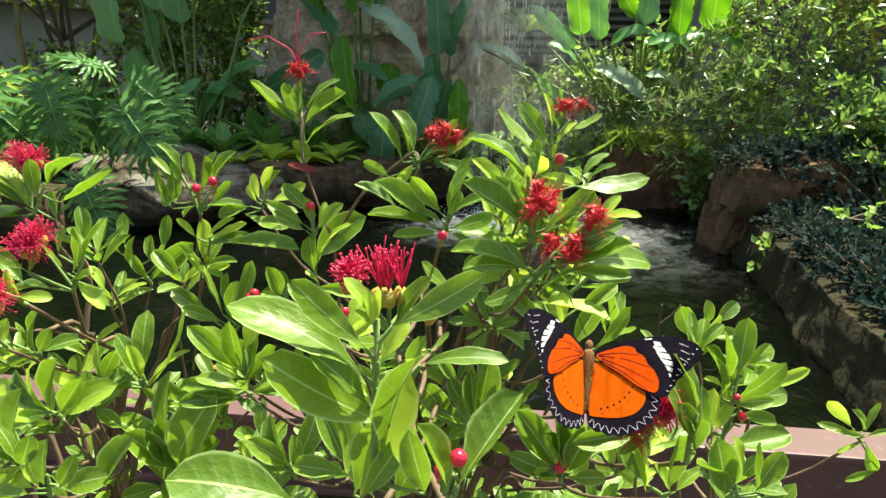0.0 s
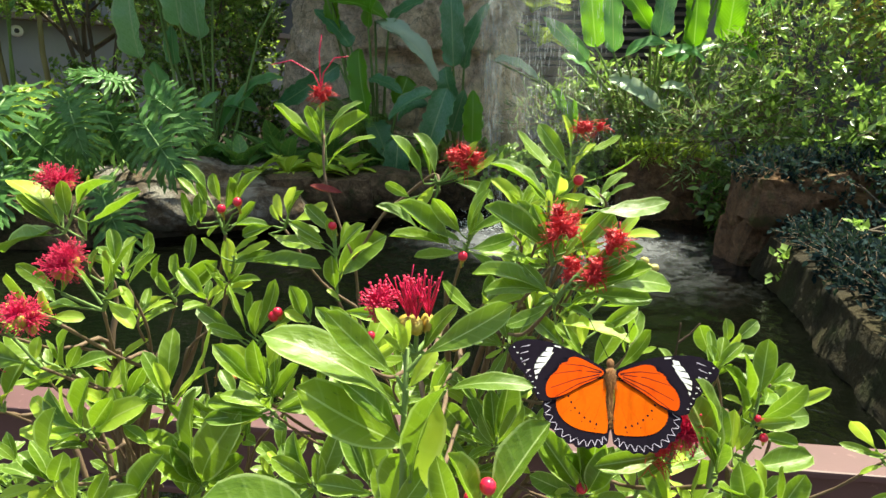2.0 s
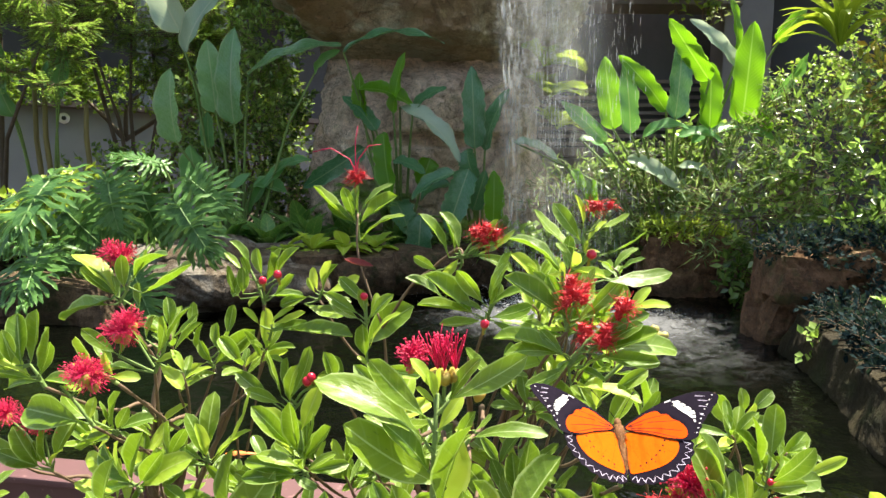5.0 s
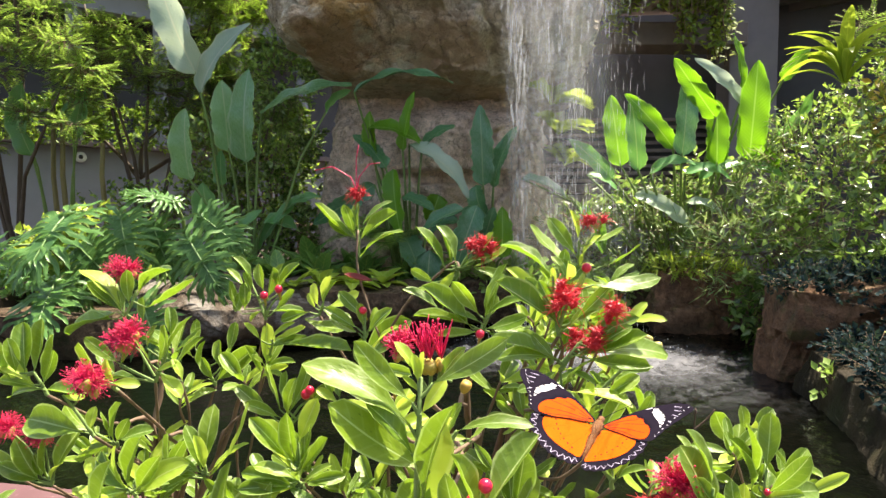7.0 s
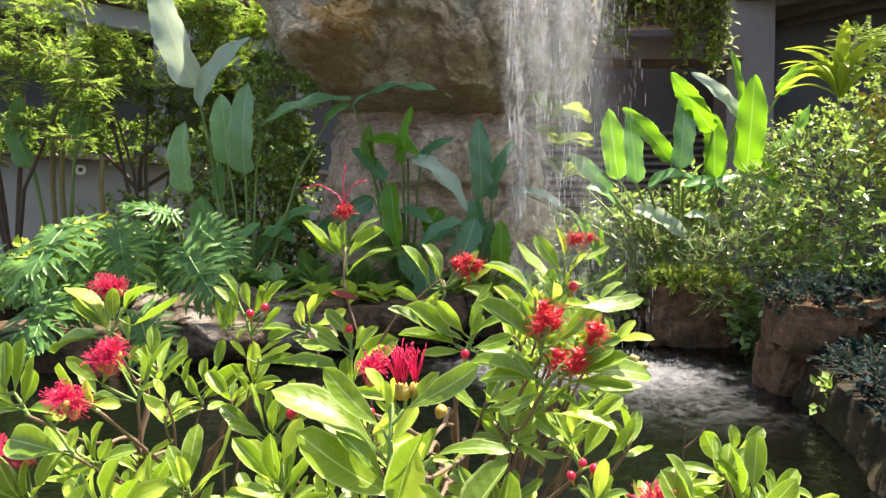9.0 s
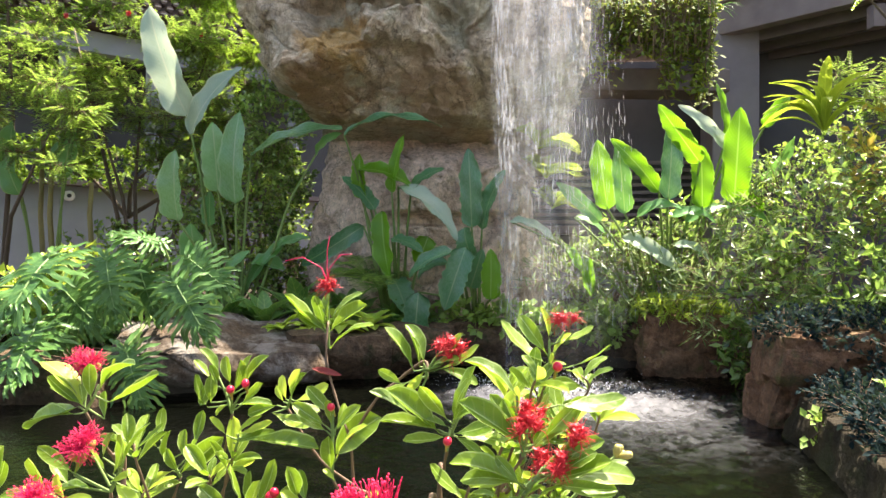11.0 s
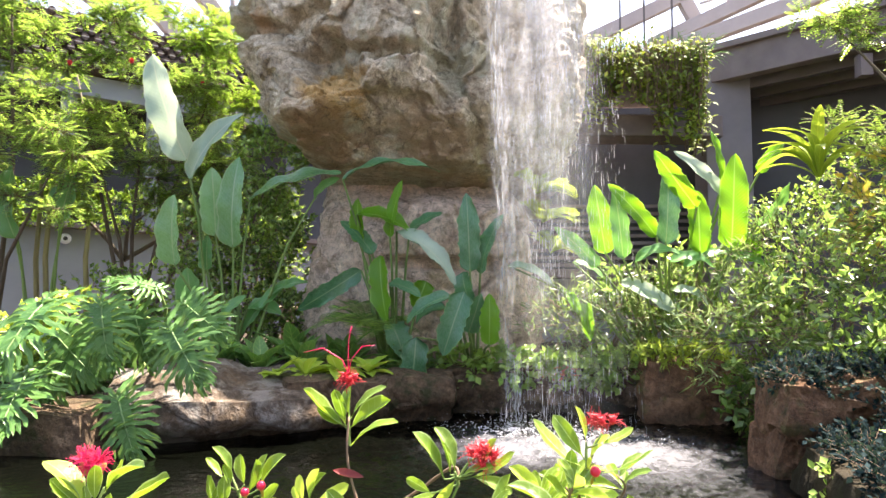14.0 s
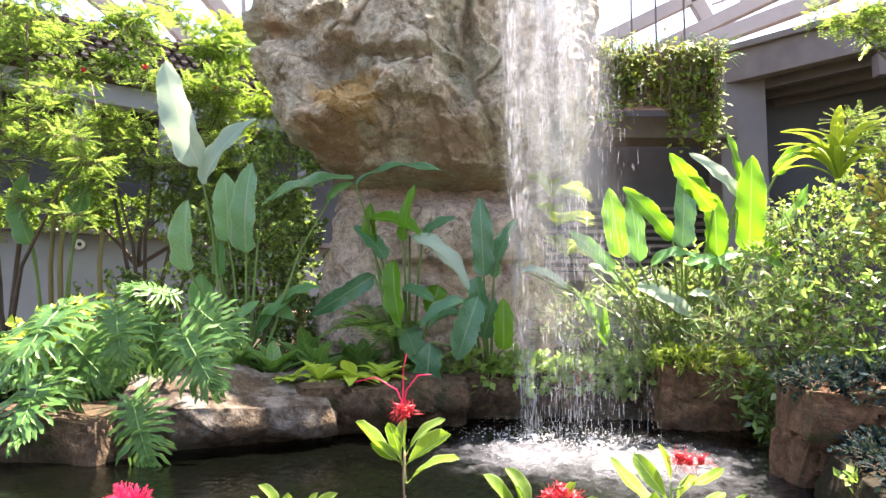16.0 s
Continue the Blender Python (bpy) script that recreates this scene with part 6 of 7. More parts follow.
shoot(mid_shrub, (0.183, 0.229, 1.558), 0.36, [(3, 0, 3, 16, 10, 20), (1, 0, 0, -8, -1, 20)], [('budlet', 3, 0, 11), ('budlet', -1, 5, 4)])
shoot(mid_shrub, (0.168, 0.296, 1.558), 0.24, [(5, 0, 4, 30, -6, 5), (0, 0, 0, 7, -5, 17), (0, 0, 0, -12, -4, -1)], [])
shoot(mid_shrub, (0.163, 0.283, 1.582), 0.25, [(-3, 0, 2, -5, -3, 12), (2, 0, 0, 4, 1, 12), (3, 0, 0, 11, -5, 18), (-2, 0, -1, -8, -3, 7)], [('open', 1, 0, 16), ('small', -12, -5, 21), ('cup', 8, 10, 8)])
shoot(mid_shrub, (0.139, 0.328, 1.559), 0.26, [(-4, 0, 4, -16, 0, 18), (-1, 0, 2, -12, -4, 22), (-10, 0, 21, 19, 7, -5), (2, 0, 0, 11, -3, 9), (-1, 0, 0, -19, 1, 4), (1, 0, 2, -7, 4, 16)], [('budlet', 2, 0, 11), ('budlet', -4, 0, 6)])
shoot(mid_shrub, (0.162, 0.473, 1.616), 0.32, [(-9, 0, -2, -20, -2, 29), (-2, 0, 3, -14, 10, 25), (-5, 0, 1, -6, 0, 20), (9, 0, 0, 26, -5, 17), (9, 0, 2, 15, -1, 22), (2, 0, 0, 20, -6, 8), (-17, 0, -11, -16, 0, 9), (-12, 0, -31, -26, -5, 15), (-12, 0, -9, -18, 6, -8), (9, 0, 0, 25, 7, -11), (-2, 0, -2, -11, 0, -13)], [('spent', 12, 0, 19), ('spent', 18, 0, 12)], branch=False)
shoot(mid_shrub, (0.179, 0.460, 1.580), 0.3, [(-2, 0, 5, -17, -9, 23), (2, 0, 5, 12, -5, 28), (-1, 0, 0, -17, -3, 6), (-7, 0, -4, -32, -8, 28), (3, 0, -4, 26, -5, 9), (5, 0, -6, 35, 9, -8), (-7, 0, -2, -37, -9, 7), (3, 0, 5, 24, -8, 12), (1, 0, 1, 8, 6, 17), (3, 0, -6, 18, 1, -14), (6, 0, 7, 10, 12, 31), (-2, 0, -6, -28, -2, -3)], [('bud', -1, -10, -6)])
shoot(mid_shrub, (0.248, 0.498, 1.616), 0.3, [(-1, 0, 0, -33, 13, 29), (-3, 0, 8, -19, 4, 26), (-1, 0, 18, -6, 5, 22), (1, 0, 7, 14, 4, 15), (7, 0, 17, 23, 0, 11), (9, 0, -2, 30, -11, 18), (0, 0, 0, 1, -2, 9), (-1, 0, 0, 12, 3, 0)], [('spent', 10, 0, 31), ('bud', 5, 0, -1)])
shoot(mid_shrub, (0.223, 0.385, 1.591), 0.31, [(-4, 0, 27, -28, 9, 16), (0, 0, 3, -18, 9, 22), (0, 0, 1, -34, -5, 23), (-5, 0, 18, 1, 1, 14), (8, 0, 3, 20, 6, 19), (18, 0, 23, 35, 3, 4), (0, 0, 3, -11, 5, 21), (1, 0, 10, 12, 0, 19), (0, 0, -1, -15, 2, 20), (4, 0, -1, 16, 2, 11)], [('spent', 6, 0, 22), ('spent', 2, -10, 17)])
shoot(mid_shrub, (0.223, 0.375, 1.574), 0.3, [(6, 0, 3, 36, -6, 13), (14, 0, 5, 43, 12, -3), (14, 0, 2, 34, 10, -6), (1, 0, -15, 17, -7, 18), (-3, 0, 1, -36, 13, 5), (-1, 0, 1, -32, 11, -3), (9, 0, 10, 31, 4, 13), (0, 0, -4, 17, -6, -6), (-1, 0, -4, -21, 7, -14), (19, 0, 7, 16, -5, 13), (-3, 0, 1, -12, 6, 12)], [('spent', 19, 0, 14), ('spent', 24, 0, 27), ('spent', 13, 10, 10)])
shoot(mid_shrub, (0.246, 0.389, 1.528), 0.36, [(-5, 0, 8, -15, 3, 17), (-16, 0, 26, 31, -10, -5), (12, 0, 2, 14, -6, 24), (1, 0, 23, 20, 3, 12), (-6, 0, 14, 1, 1, 18), (-1, 0, 2, -13, 4, 10), (0, 0, 2, 15, 9, 21)], [])
shoot(mid_shrub, (0.161, 0.270, 1.526), 0.42, [(-7, 5, -4, 16, -10, 55), (5, 0, -1, 7, -10, 33), (-9, 5, -2, 10, -10, 30), (-26, 0, -2, -40, -5, 11), (-3, 15, -11, -10, 5, 19)], [])
shoot(right_shrub, (0.343, 0.413, 1.468), 0.36, [(-6, 0, 24, -15, -6, 32), (-7, 0, 32, -7, -10, 34), (2, 0, 37, 6, 10, 30), (3, 0, 24, 17, -11, 26), (2, 0, 22, 32, 7, 1), (0, 0, 20, 20, -6, 6), (-12, 0, 2, -3, 6, 25), (-9, 0, 2, 1, 5, 24), (-6, 0, 6, 8, 6, 20), (-7, 0, 2, 8, 1, 17), (2, 0, -7, 39, 9, 3), (4, 0, 13, 20, -5, -2), (-3, 0, 33, -3, 3, 20), (-2, 0, 27, 2, -2, 14), (-5, 0, -2, -20, 7, 3)], [('budlet', 5, -5, 15), ('budlet', 7, 0, 22), ('budlet', 3, 0, 24)])
shoot(mid_shrub, (0.283, 0.319, 1.514), 0.36, [(1, 0, 3, -13, 7, 31), (0, 0, 19, -12, -1, 25), (1, 0, 9, -8, 0, 14), (1, 0, 1, -1, -5, 18)], [])
shoot(mid_shrub, (0.285, 0.338, 1.482), 0.42, [(-1, 0, 1, -3, -10, 34), (-11, 0, 4, -7, 1, 26), (-12, 0, 1, -12, -1, 28), (1, 0, 1, 11, 3, 9), (-1, 0, 0, -8, 1, 14)], [])
shoot(right_shrub, (0.327, 0.356, 1.469), 0.4, [(8, 0, 1, -7, -6, 30), (-9, 0, 0, -9, -3, 32), (5, 0, 2, 13, 5, 19), (-6, 0, 8, -3, 1, 23), (-6, 0, 2, -21, -7, 19), (-7, 0, 14, -10, 5, 10)], [])
shoot(mid_shrub, (0.269, 0.328, 1.517), 0.3, [(0, 0, -6, -9, 3, 6), (-4, 0, 2, -30, -8, -1), (-1, 0, -1, -11, 1, -8)], [('pom', 1, 0, 15), ('spent', -6, 5, 3)])
shoot(right_shrub, (0.384, 0.564, 1.467), 0.42, [(6, 0, 9, -3, -2, 23), (13, 0, 12, 18, 5, 16), (7, 0, 7, 8, -2, 13), (-3, 0, -3, -15, -6, 30), (5, 0, 3, 27, 0, -1)], [])
shoot(right_shrub, (0.500, 0.517, 1.408), 0.24, [(-6, 0, 0, -24, 11, 4), (-10, 0, 6, -28, -9, 27), (-3, 0, 4, -15, -6, 21), (-1, 0, -7, -16, 2, -9), (-1, 0, 2, 12, 7, 22), (0, 0, 0, 18, 0, 5), (-2, 0, 0, -18, -1, 4), (1, 0, -5, 15, 6, -28), (15, 0, -28, -19, 5, -14)], [])
shoot(left_shrub, (-0.083, 0.460, 1.489), 0.4, [(-1, 0, 0, 11, -8, 30), (2, 0, 0, 22, 8, 6), (-2, 0, 0, -14, -3, -1), (-16, 0, 6, -18, -4, 21), (-14, 0, 4, -19, 5, 13), (1, 0, 0, 10, -1, 17), (-2, 0, -2, -28, 6, -17), (-4, 0, 0, -3, -5, 22)], [])
shoot(left_shrub, (-0.023, 0.385, 1.488), 0.34, [(-2, 0, 0, -21, 7, 21), (-3, 0, 2, -3, -6, 27), (-3, 0, 2, 13, -8, 33), (-5, 0, -1, -32, 0, 1), (3, 0, -1, 33, -4, 21), (1, 0, -1, 21, 0, 7), (-11, 0, 2, -21, 6, 14), (-2, 0, 1, -23, 3, -8), (2, 0, 2, 19, -8, 23)], [])
shoot(left_shrub, (-0.025, 0.356, 1.480), 0.38, [(2, 0, 9, 8, -3, 30), (-1, 0, -3, -8, 1, 21), (-1, 0, -3, -14, 0, 15), (-6, 0, -4, -20, 3, 6), (2, 0, -3, -14, 0, -13), (1, 0, -3, 10, -4, 19), (-7, 0, -7, -18, -4, -4), (0, 0, -6, -7, 4, 13)], [])
shoot(left_shrub, (-0.015, 0.356, 1.463), 0.38, [(1, 0, 1, 6, -2, 28), (-4, 0, 1, -14, 3, 7), (3, 0, 9, 19, 9, -10), (8, 0, 2, 9, 2, 17), (26, 0, -1, 19, 5, 28), (-2, 0, 1, -6, 2, 15), (11, 0, 2, 25, -3, 9), (-7, 0, -2, -25, 6, -5)], [])
shoot(left_shrub, (-0.022, 0.466, 1.466), 0.3, [(0, 0, 2, -11, -1, 32), (3, 0, 6, 1, 13, 39), (6, 0, -2, 32, -8, 55), (6, 0, 0, 25, 9, 19), (0, 0, 0, -18, 4, 8), (-27, 0, -1, 1, 2, 28), (-27, 0, -3, 15, -1, 26), (2, 0, 2, -4, -6, 27), (0, 0, -2, 14, 4, -16), (0, 0, -2, -22, -2, 0)], [])
shoot(left_shrub, (0.005, 0.451, 1.411), 0.34, [(-1, 0, 0, -1, 8, 65), (0, 0, 1, 36, -16, 62), (0, 0, 0, -4, -5, 21), (-2, 0, 0, -24, -10, 32), (0, 0, 0, 17, 4, -7), (2, 0, 2, 31, -8, 25), (-7, 0, 10, -38, 11, 19), (-2, 0, 0, -12, -3, 35)], [])
shoot(mid_shrub, (0.061, 0.441, 1.473), 0.3, [(-4, 0, -4, -38, 2, 8), (-4, 0, 2, -28, -3, 9), (0, 0, 0, 19, 2, 12), (-11, 0, -2, 19, -5, -7), (-4, 0, -2, -18, -1, -8), (1, 0, 0, 25, 9, 2), (-4, 0, -2, -36, -9, 0)], [])
shoot(mid_shrub, (0.050, 0.460, 1.473), 0.3, [(-3, 0, 0, -22, 5, 33), (-6, 0, 8, -25, -4, 29), (1, 0, 2, 11, -4, 32), (-1, 0, 4, -1, -12, 40), (3, 0, 0, 22, -10, 27), (-1, 0, 0, -18, 6, 8), (0, 0, 0, -3, 7, 25), (2, 0, 20, 11, 7, 29)], [])
shoot(mid_shrub, (0.093, 0.413, 1.436), 0.36, [(-2, 0, 3, -12, 8, 31), (1, 0, 4, 12, 14, 32), (-2, 0, 5, -21, -7, 21), (-2, 0, 2, -22, 1, 4), (1, 0, 0, 27, 0, 5), (1, 0, 2, -1, 1, 23), (-2, 0, 7, -20, 9, 18), (1, 0, 4, -15, 3, -15)], [])
shoot(mid_shrub, (0.135, 0.375, 1.463), 0.36, [(-3, 0, 3, -16, 13, 28), (-1, 0, 3, -4, -9, 38), (0, 0, 4, 8, 3, 23), (1, 0, 2, 10, 2, 9), (-3, 0, 0, -29, 5, 1), (0, 0, 0, -13, 1, -1), (2, 0, 0, 13, 3, 2)], [])
shoot(mid_shrub, (0.243, 0.375, 1.464), 0.38, [(2, 0, 3, 10, -4, 29), (-1, 0, 3, -22, 13, 27), (0, 0, 1, -11, -1, 24), (2, 0, 0, 11, 1, 9), (5, 0, 3, 28, 10, 18), (-1, 0, 0, -26, 5, 9), (2, 0, 0, 19, -2, 2), (-1, 0, 0, -14, -2, 4), (0, 0, 3, 4, -4, 35), (-1, 0, 6, -5, 3, 34)], [('bud', -1, 0, 6)])
shoot(mid_shrub, (0.201, 0.432, 1.458), 0.36, [(-3, 0, 4, -14, 11, 23), (-1, 0, 4, -3, 9, 29), (-3, 0, 0, -24, -2, 13), (0, 0, 2, 13, -2, 29), (0, 0, 0, -10, 5, 19), (2, 0, 0, 18, -3, 6), (0, 0, 7, 6, -2, 39), (-1, 0, 0, -16, -6, -5), (-10, 0, -4, -24, -9, 37)], [])
shoot(mid_shrub, (0.208, 0.460, 1.513), 0.36, [(-3, 0, 0, -15, 1, 14), (2, 0, 0, 12, 4, 21), (-2, 0, 0, -12, 1, -9), (2, 0, 0, 16, -1, 5), (0, 0, 2, -4, 8, 21), (-3, 0, 0, -22, 2, 2), (2, 0, -2, 20, -5, -11), (0, 0, -2, -10, -6, -15)], [])
shoot(mid_shrub, (0.283, 0.413, 1.443), 0.38, [(-2, 0, 1, -7, 7, 16), (1, 0, 2, 16, 8, 15), (0, 0, 3, 5, 10, 27), (-2, 0, 0, -11, 1, 2), (1, 0, 0, 20, -3, 2), (0, 0, 0, 9, -3, -5)], [])
shoot(mid_shrub, (0.173, 0.413, 1.517), 0.36, [(-1, 0, 0, -11, -2, 1), (2, 0, -1, 11, -4, -14), (0, 0, 0, 10, 4, 9), (0, 0, -2, -9, 6, -22)], [])
shoot(mid_shrub, (0.246, 0.347, 1.523), 0.3, [(1, 0, 0, 7, 3, 13), (0, 0, 0, -9, -3, 10), (1, 0, 0, 14, -3, 7), (0, 0, 1, 4, -3, 22)], [('budlet', -6, 0, 20), ('budlet', 0, 4, 16), ('budlet', -11, 4, 12)])
shoot(left_shrub, (-0.100, 0.413, 1.540), 0.34, [(-6, 0, 10, -2, 11, 32), (-1, 0, 4, 14, -7, 31), (-12, 0, 9, -6, 7, 31), (-6, 0, 2, -28, 4, 13), (-4, 0, 0, -26, 1, 4), (0, 0, -1, -27, 7, -7), (-18, 0, 9, -2, -4, 23), (0, 0, 2, 8, 0, 22), (-22, 0, 5, -14, -9, 31)], [])
shoot(left_shrub, (-0.150, 0.479, 1.450), 0.36, [(-7, 0, -1, -10, -10, 35), (-5, 0, 2, 0, -6, 20), (0, 0, 0, 4, -4, 36), (-5, 0, -1, -26, -9, 15), (2, 0, 0, 14, -5, 15), (5, 0, 4, 11, 15, 30), (-16, 0, -1, -31, -6, 23)], [('pom', -6, 0, 39), ('pom', -48, 20, 36)])
shoot(left_shrub, (-0.082, 0.432, 1.507), 0.4, [(-4, 0, -2, -48, 11, 4), (-19, 0, 23, 14, 2, -2), (-7, 0, 23, -25, 4, 2), (0, 0, 0, 3, 2, 15)], [])
shoot(left_shrub, (-0.207, 0.470, 1.481), 0.36, [(4, 0, 1, 4, 11, 31), (0, 0, 0, -21, 7, 23), (2, 0, 0, 13, 3, 17), (0, 0, 0, -25, 1, -5), (0, 0, 0, 6, 2, -18)], [])


def long_stamens():
    """Three long curling stamens that rise from the topmost flower, and the dry leaf and bare twig under it."""
    c = Vector((0.076, 0.535, 1.672))
    for dx, dz, bx, bz in ((-0.034, 0.016, -0.010, 0.018), (0.002, 0.036, -0.001, 0.018), (0.020, 0.022, 0.004, 0.018)):
        vs, fs = tube([c, c + Vector((bx * 0.5, 0, bz * 0.6)), c + Vector((bx + dx * 0.3, 0, bz * 0.8 + dz * 0.3)), c + Vector((dx, -0.002, dz))], [0.0005, 0.00045, 0.0004, 0.0003], 5)
        mesh_object("long_stamen", vs, fs, stamen_mat, mid_shrub)
    vs, fs = twig_tube([(0.105, 0.520, 1.435), (0.102, 0.520, 1.515), (0.100, 0.515, 1.553), (0.092, 0.518, 1.572), (0.079, 0.525, 1.610), (0.077, 0.535, 1.640)], 0.0014, 0.0009)
    mesh_object("twig", vs, fs, twig_mat, mid_shrub, label="bare brown twig under the topmost flower")
    vs, fs = twig_tube([(0.100, 0.515, 1.553), (0.121, 0.510, 1.586), (0.136, 0.500, 1.600), (0.159, 0.485, 1.619), (0.162, 0.477, 1.608)], 0.0012, 0.0009)
    mesh_object("twig", vs, fs, twig_mat, mid_shrub)
    hang("leaf", SHRUB_LEAVES[0.42, 0][2], basis((0.085, 0.525, 1.537), (0.039, -0.013, 0.035), (-0.3, -0.8, 0.5)) @ Matrix.Scale(0.054, 4), mid_shrub)
    for pts in ([(0.335, 0.560, 1.407), (0.345, 0.550, 1.467), (0.347, 0.550, 1.482), (0.348, 0.550, 1.499)], [(0.347, 0.550, 1.482), (0.356, 0.550, 1.490), (0.363, 0.550, 1.499)]):
        vs, fs = twig_tube(pts, 0.0010, 0.0006)
        mesh_object("dry_twig", vs, fs, dry_twig_mat, mid_shrub, label="dark broken dry twig")
    me = leaf_mesh("dry_leaf", dead_mat, shape=lance, width=0.34, nl=8, nw=2, fold=0.7, arch=-0.10, seed=3)
    hang("dry_leaf", me, basis((0.071, 0.512, 1.607), (0.022, 0.006, -0.006), (0, -0.5, 1)) @ Matrix.Scale(0.023, 4), mid_shrub, "curled dry red leaf")


long_stamens()


def seed_capsules():
    """A small cluster of pale seed capsules below the right-hand flowers."""
    rng = random.Random(8)
    c = CAPSULES
    for i in range(5):
        p = c + Vector((rng.uniform(-0.006, 0.006), rng.uniform(-0.003, 0.004), rng.uniform(-0.006, 0.006)))
        d = Vector((rng.uniform(-0.5, 0.8), -0.3, rng.uniform(0.2, 1.0))).normalized()
        vs, fs = tube([p, p + d * 0.002, p + d * 0.005, p + d * 0.0075, p + d * 0.0085], [0.0008, 0.0020, 0.0026, 0.0020, 0.0013], 8)
        mesh_object("seed_capsule", vs, fs, capsule_mat, mid_shrub)
    vs, fs = tube([c + Vector((-0.03, 0.008, -0.035)), c + Vector((-0.012, 0.004, -0.014)), c], [0.0012, 0.001, 0.0008], 6)
    mesh_object("stem", vs, fs, green_stem_mat, mid_shrub)


capsule_mat = plain("pale_capsule", (0.26, 0.27, 0.07), (0.42, 0.33, 0.10), 0.5, 150.0)
CAPSULES = Vector((0.287, 0.450, 1.571))
seed_capsules()


def lower_foliage():
    """The inner and lower leaves of the three shrubs."""
    for shrub, x0, x1, seed, n in ((left_shrub, -0.38, 0.02, 5, 46), (mid_shrub, 0.02, 0.32, 6, 46), (right_shrub, 0.30, 0.55, 7, 34)):
        rng = random.Random(seed)
        H = Heap()
        for i in range(n):
            c = Vector((rng.uniform(x0, x1), rng.uniform(0.38, 0.64), rng.uniform(1.18, 1.37)))
            for k in range(8):
                az = k * 2.4 + rng.uniform(-0.3, 0.3)
                el = rng.uniform(0.0, 1.1)
                d = Vector((math.cos(az) * math.cos(el), math.sin(az) * math.cos(el), math.sin(el)))
                L = rng.uniform(0.022, 0.040)
                vs, fs, uv = leaf_grid(obovate, 0.36, 6, 1, 0.3, 0.06, 0.0, i * 8 + k, 0.06)
                m = basis(c + d * 0.004, d, Vector((rng.uniform(-0.4, 0.4), -0.4, 0.9))) @ Matrix.Scale(L, 4)
                H.add([m @ v for v in vs], fs, uv)
        tagged(H.object("inner_leaves", shrub_leaf_mat, shrub), kind="stuff")


def inner_sprays():
    """Leaf whorls on short twigs in the thick of the shrubs."""
    rng = random.Random(21)
    for shrub, x0, x1, z0, z1, n in ((left_shrub, -0.17, -0.016, 1.373, 1.48, 7), (left_shrub, -0.14, 0.03, 1.475, 1.535, 4), (mid_shrub, 0.20, 0.29, 1.545, 1.60, 8),
                                        (left_shrub, -0.026, 0.076, 1.378, 1.46, 8),
                                        (mid_shrub, 0.073, 0.133, 1.382, 1.521, 8),
                                        (mid_shrub, 0.187, 0.287, 1.489, 1.56, 16),
                                        (mid_shrub, 0.156, 0.234, 1.39, 1.507, 10),
                                        (right_shrub, 0.304, 0.409, 1.391, 1.46, 7)):
        for i in range(n):
            c = Vector((rng.uniform(x0, x1), rng.uniform(0.46, 0.56), rng.uniform(z0, z1)))
            axis = Vector((rng.uniform(-0.5, 0.5), rng.uniform(-0.5, 0.2), 1)).normalized()
            for k in range(rng.randint(5, 9)):
                az = k * 2.4 + rng.uniform(-0.3, 0.3)
                flat = axis.orthogonal().normalized()
                d = (Matrix.Rotation(az, 3, axis) @ flat) * rng.uniform(0.5, 1.0) + axis * rng.uniform(0.2, 0.9)
                L = rng.uniform(0.018, 0.036)
                w = SHRUB_WIDTHS[rng.randrange(0, 4)]
                hang("leaf", SHRUB_LEAVES[w, 1 if rng.random() < 0.22 else 0][rng.randrange(6)], basis(c + axis * 0.002 * k, d, axis + Vector((0, -0.4, 0))) @ Matrix.Scale(L, 4), shrub)
            foot = Vector((c.x + (shrub.location.x - c.x) * 0.3, c.y + 0.05, c.z - 0.10))
            vs, fs = twig_tube([foot, c.lerp(foot, 0.5) + Vector((rng.uniform(-0.01, 0.01), 0, 0.005)), c, c + axis * 0.014], 0.0013, 0.0008)
            mesh_object("twig", vs, fs, twig_mat, shrub)


lower_foliage()
inner_sprays()
for s in (mid_shrub, left_shrub, right_shrub):
    settle(s)


# ---- the butterfly ----
def wing_mats():
    def scaly(name, a, b, through):
        k = Mat(name)
        f = k.noise(900.0, k.coord("Object"), 3.0)
        g = k.noise(160.0, k.coord("Object"), 3.0)
        col = k.mix(k.math("MULTIPLY", k.math("ADD", f, g), 0.5), a, b)
        edge = k.noise(220.0, k.stretch(k.coord("Object"), (1.0, 0.35, 1.0)), 3.0)
        col = k.mix(k.math("MULTIPLY", k.step(edge, 0.52, 0.72), 0.45), col, tuple(x * 0.55 for x in a))
        k.set(Base_Color=col, Roughness=0.9)
        k.bump(g, 0.25, 0.0004)
        k.put(k.bsdf, "Specular IOR Level", 0.06)
        t = k.n("BsdfTranslucent", Color=col)
        mx = k.n("MixShader", i0=through, i1=k.bsdf.outputs[0], i2=t.outputs[0])
        k.nt.links.new(mx.outputs[0], k.out.inputs[0])
        return k.m
    return (scaly("wing_orange", (0.60, 0.085, 0.004), (0.80, 0.145, 0.008), 0.22), scaly("wing_black", (0.003, 0.002, 0.005), (0.016, 0.011, 0.022), 0.02),
            scaly("wing_white", (0.75, 0.72, 0.74), (0.90, 0.88, 0.90), 0.2), scaly("wing_red_orange", (0.66, 0.060, 0.005), (0.84, 0.105, 0.008), 0.22), scaly("wing_lilac", (0.42, 0.36, 0.50), (0.62, 0.56, 0.68), 0.1))


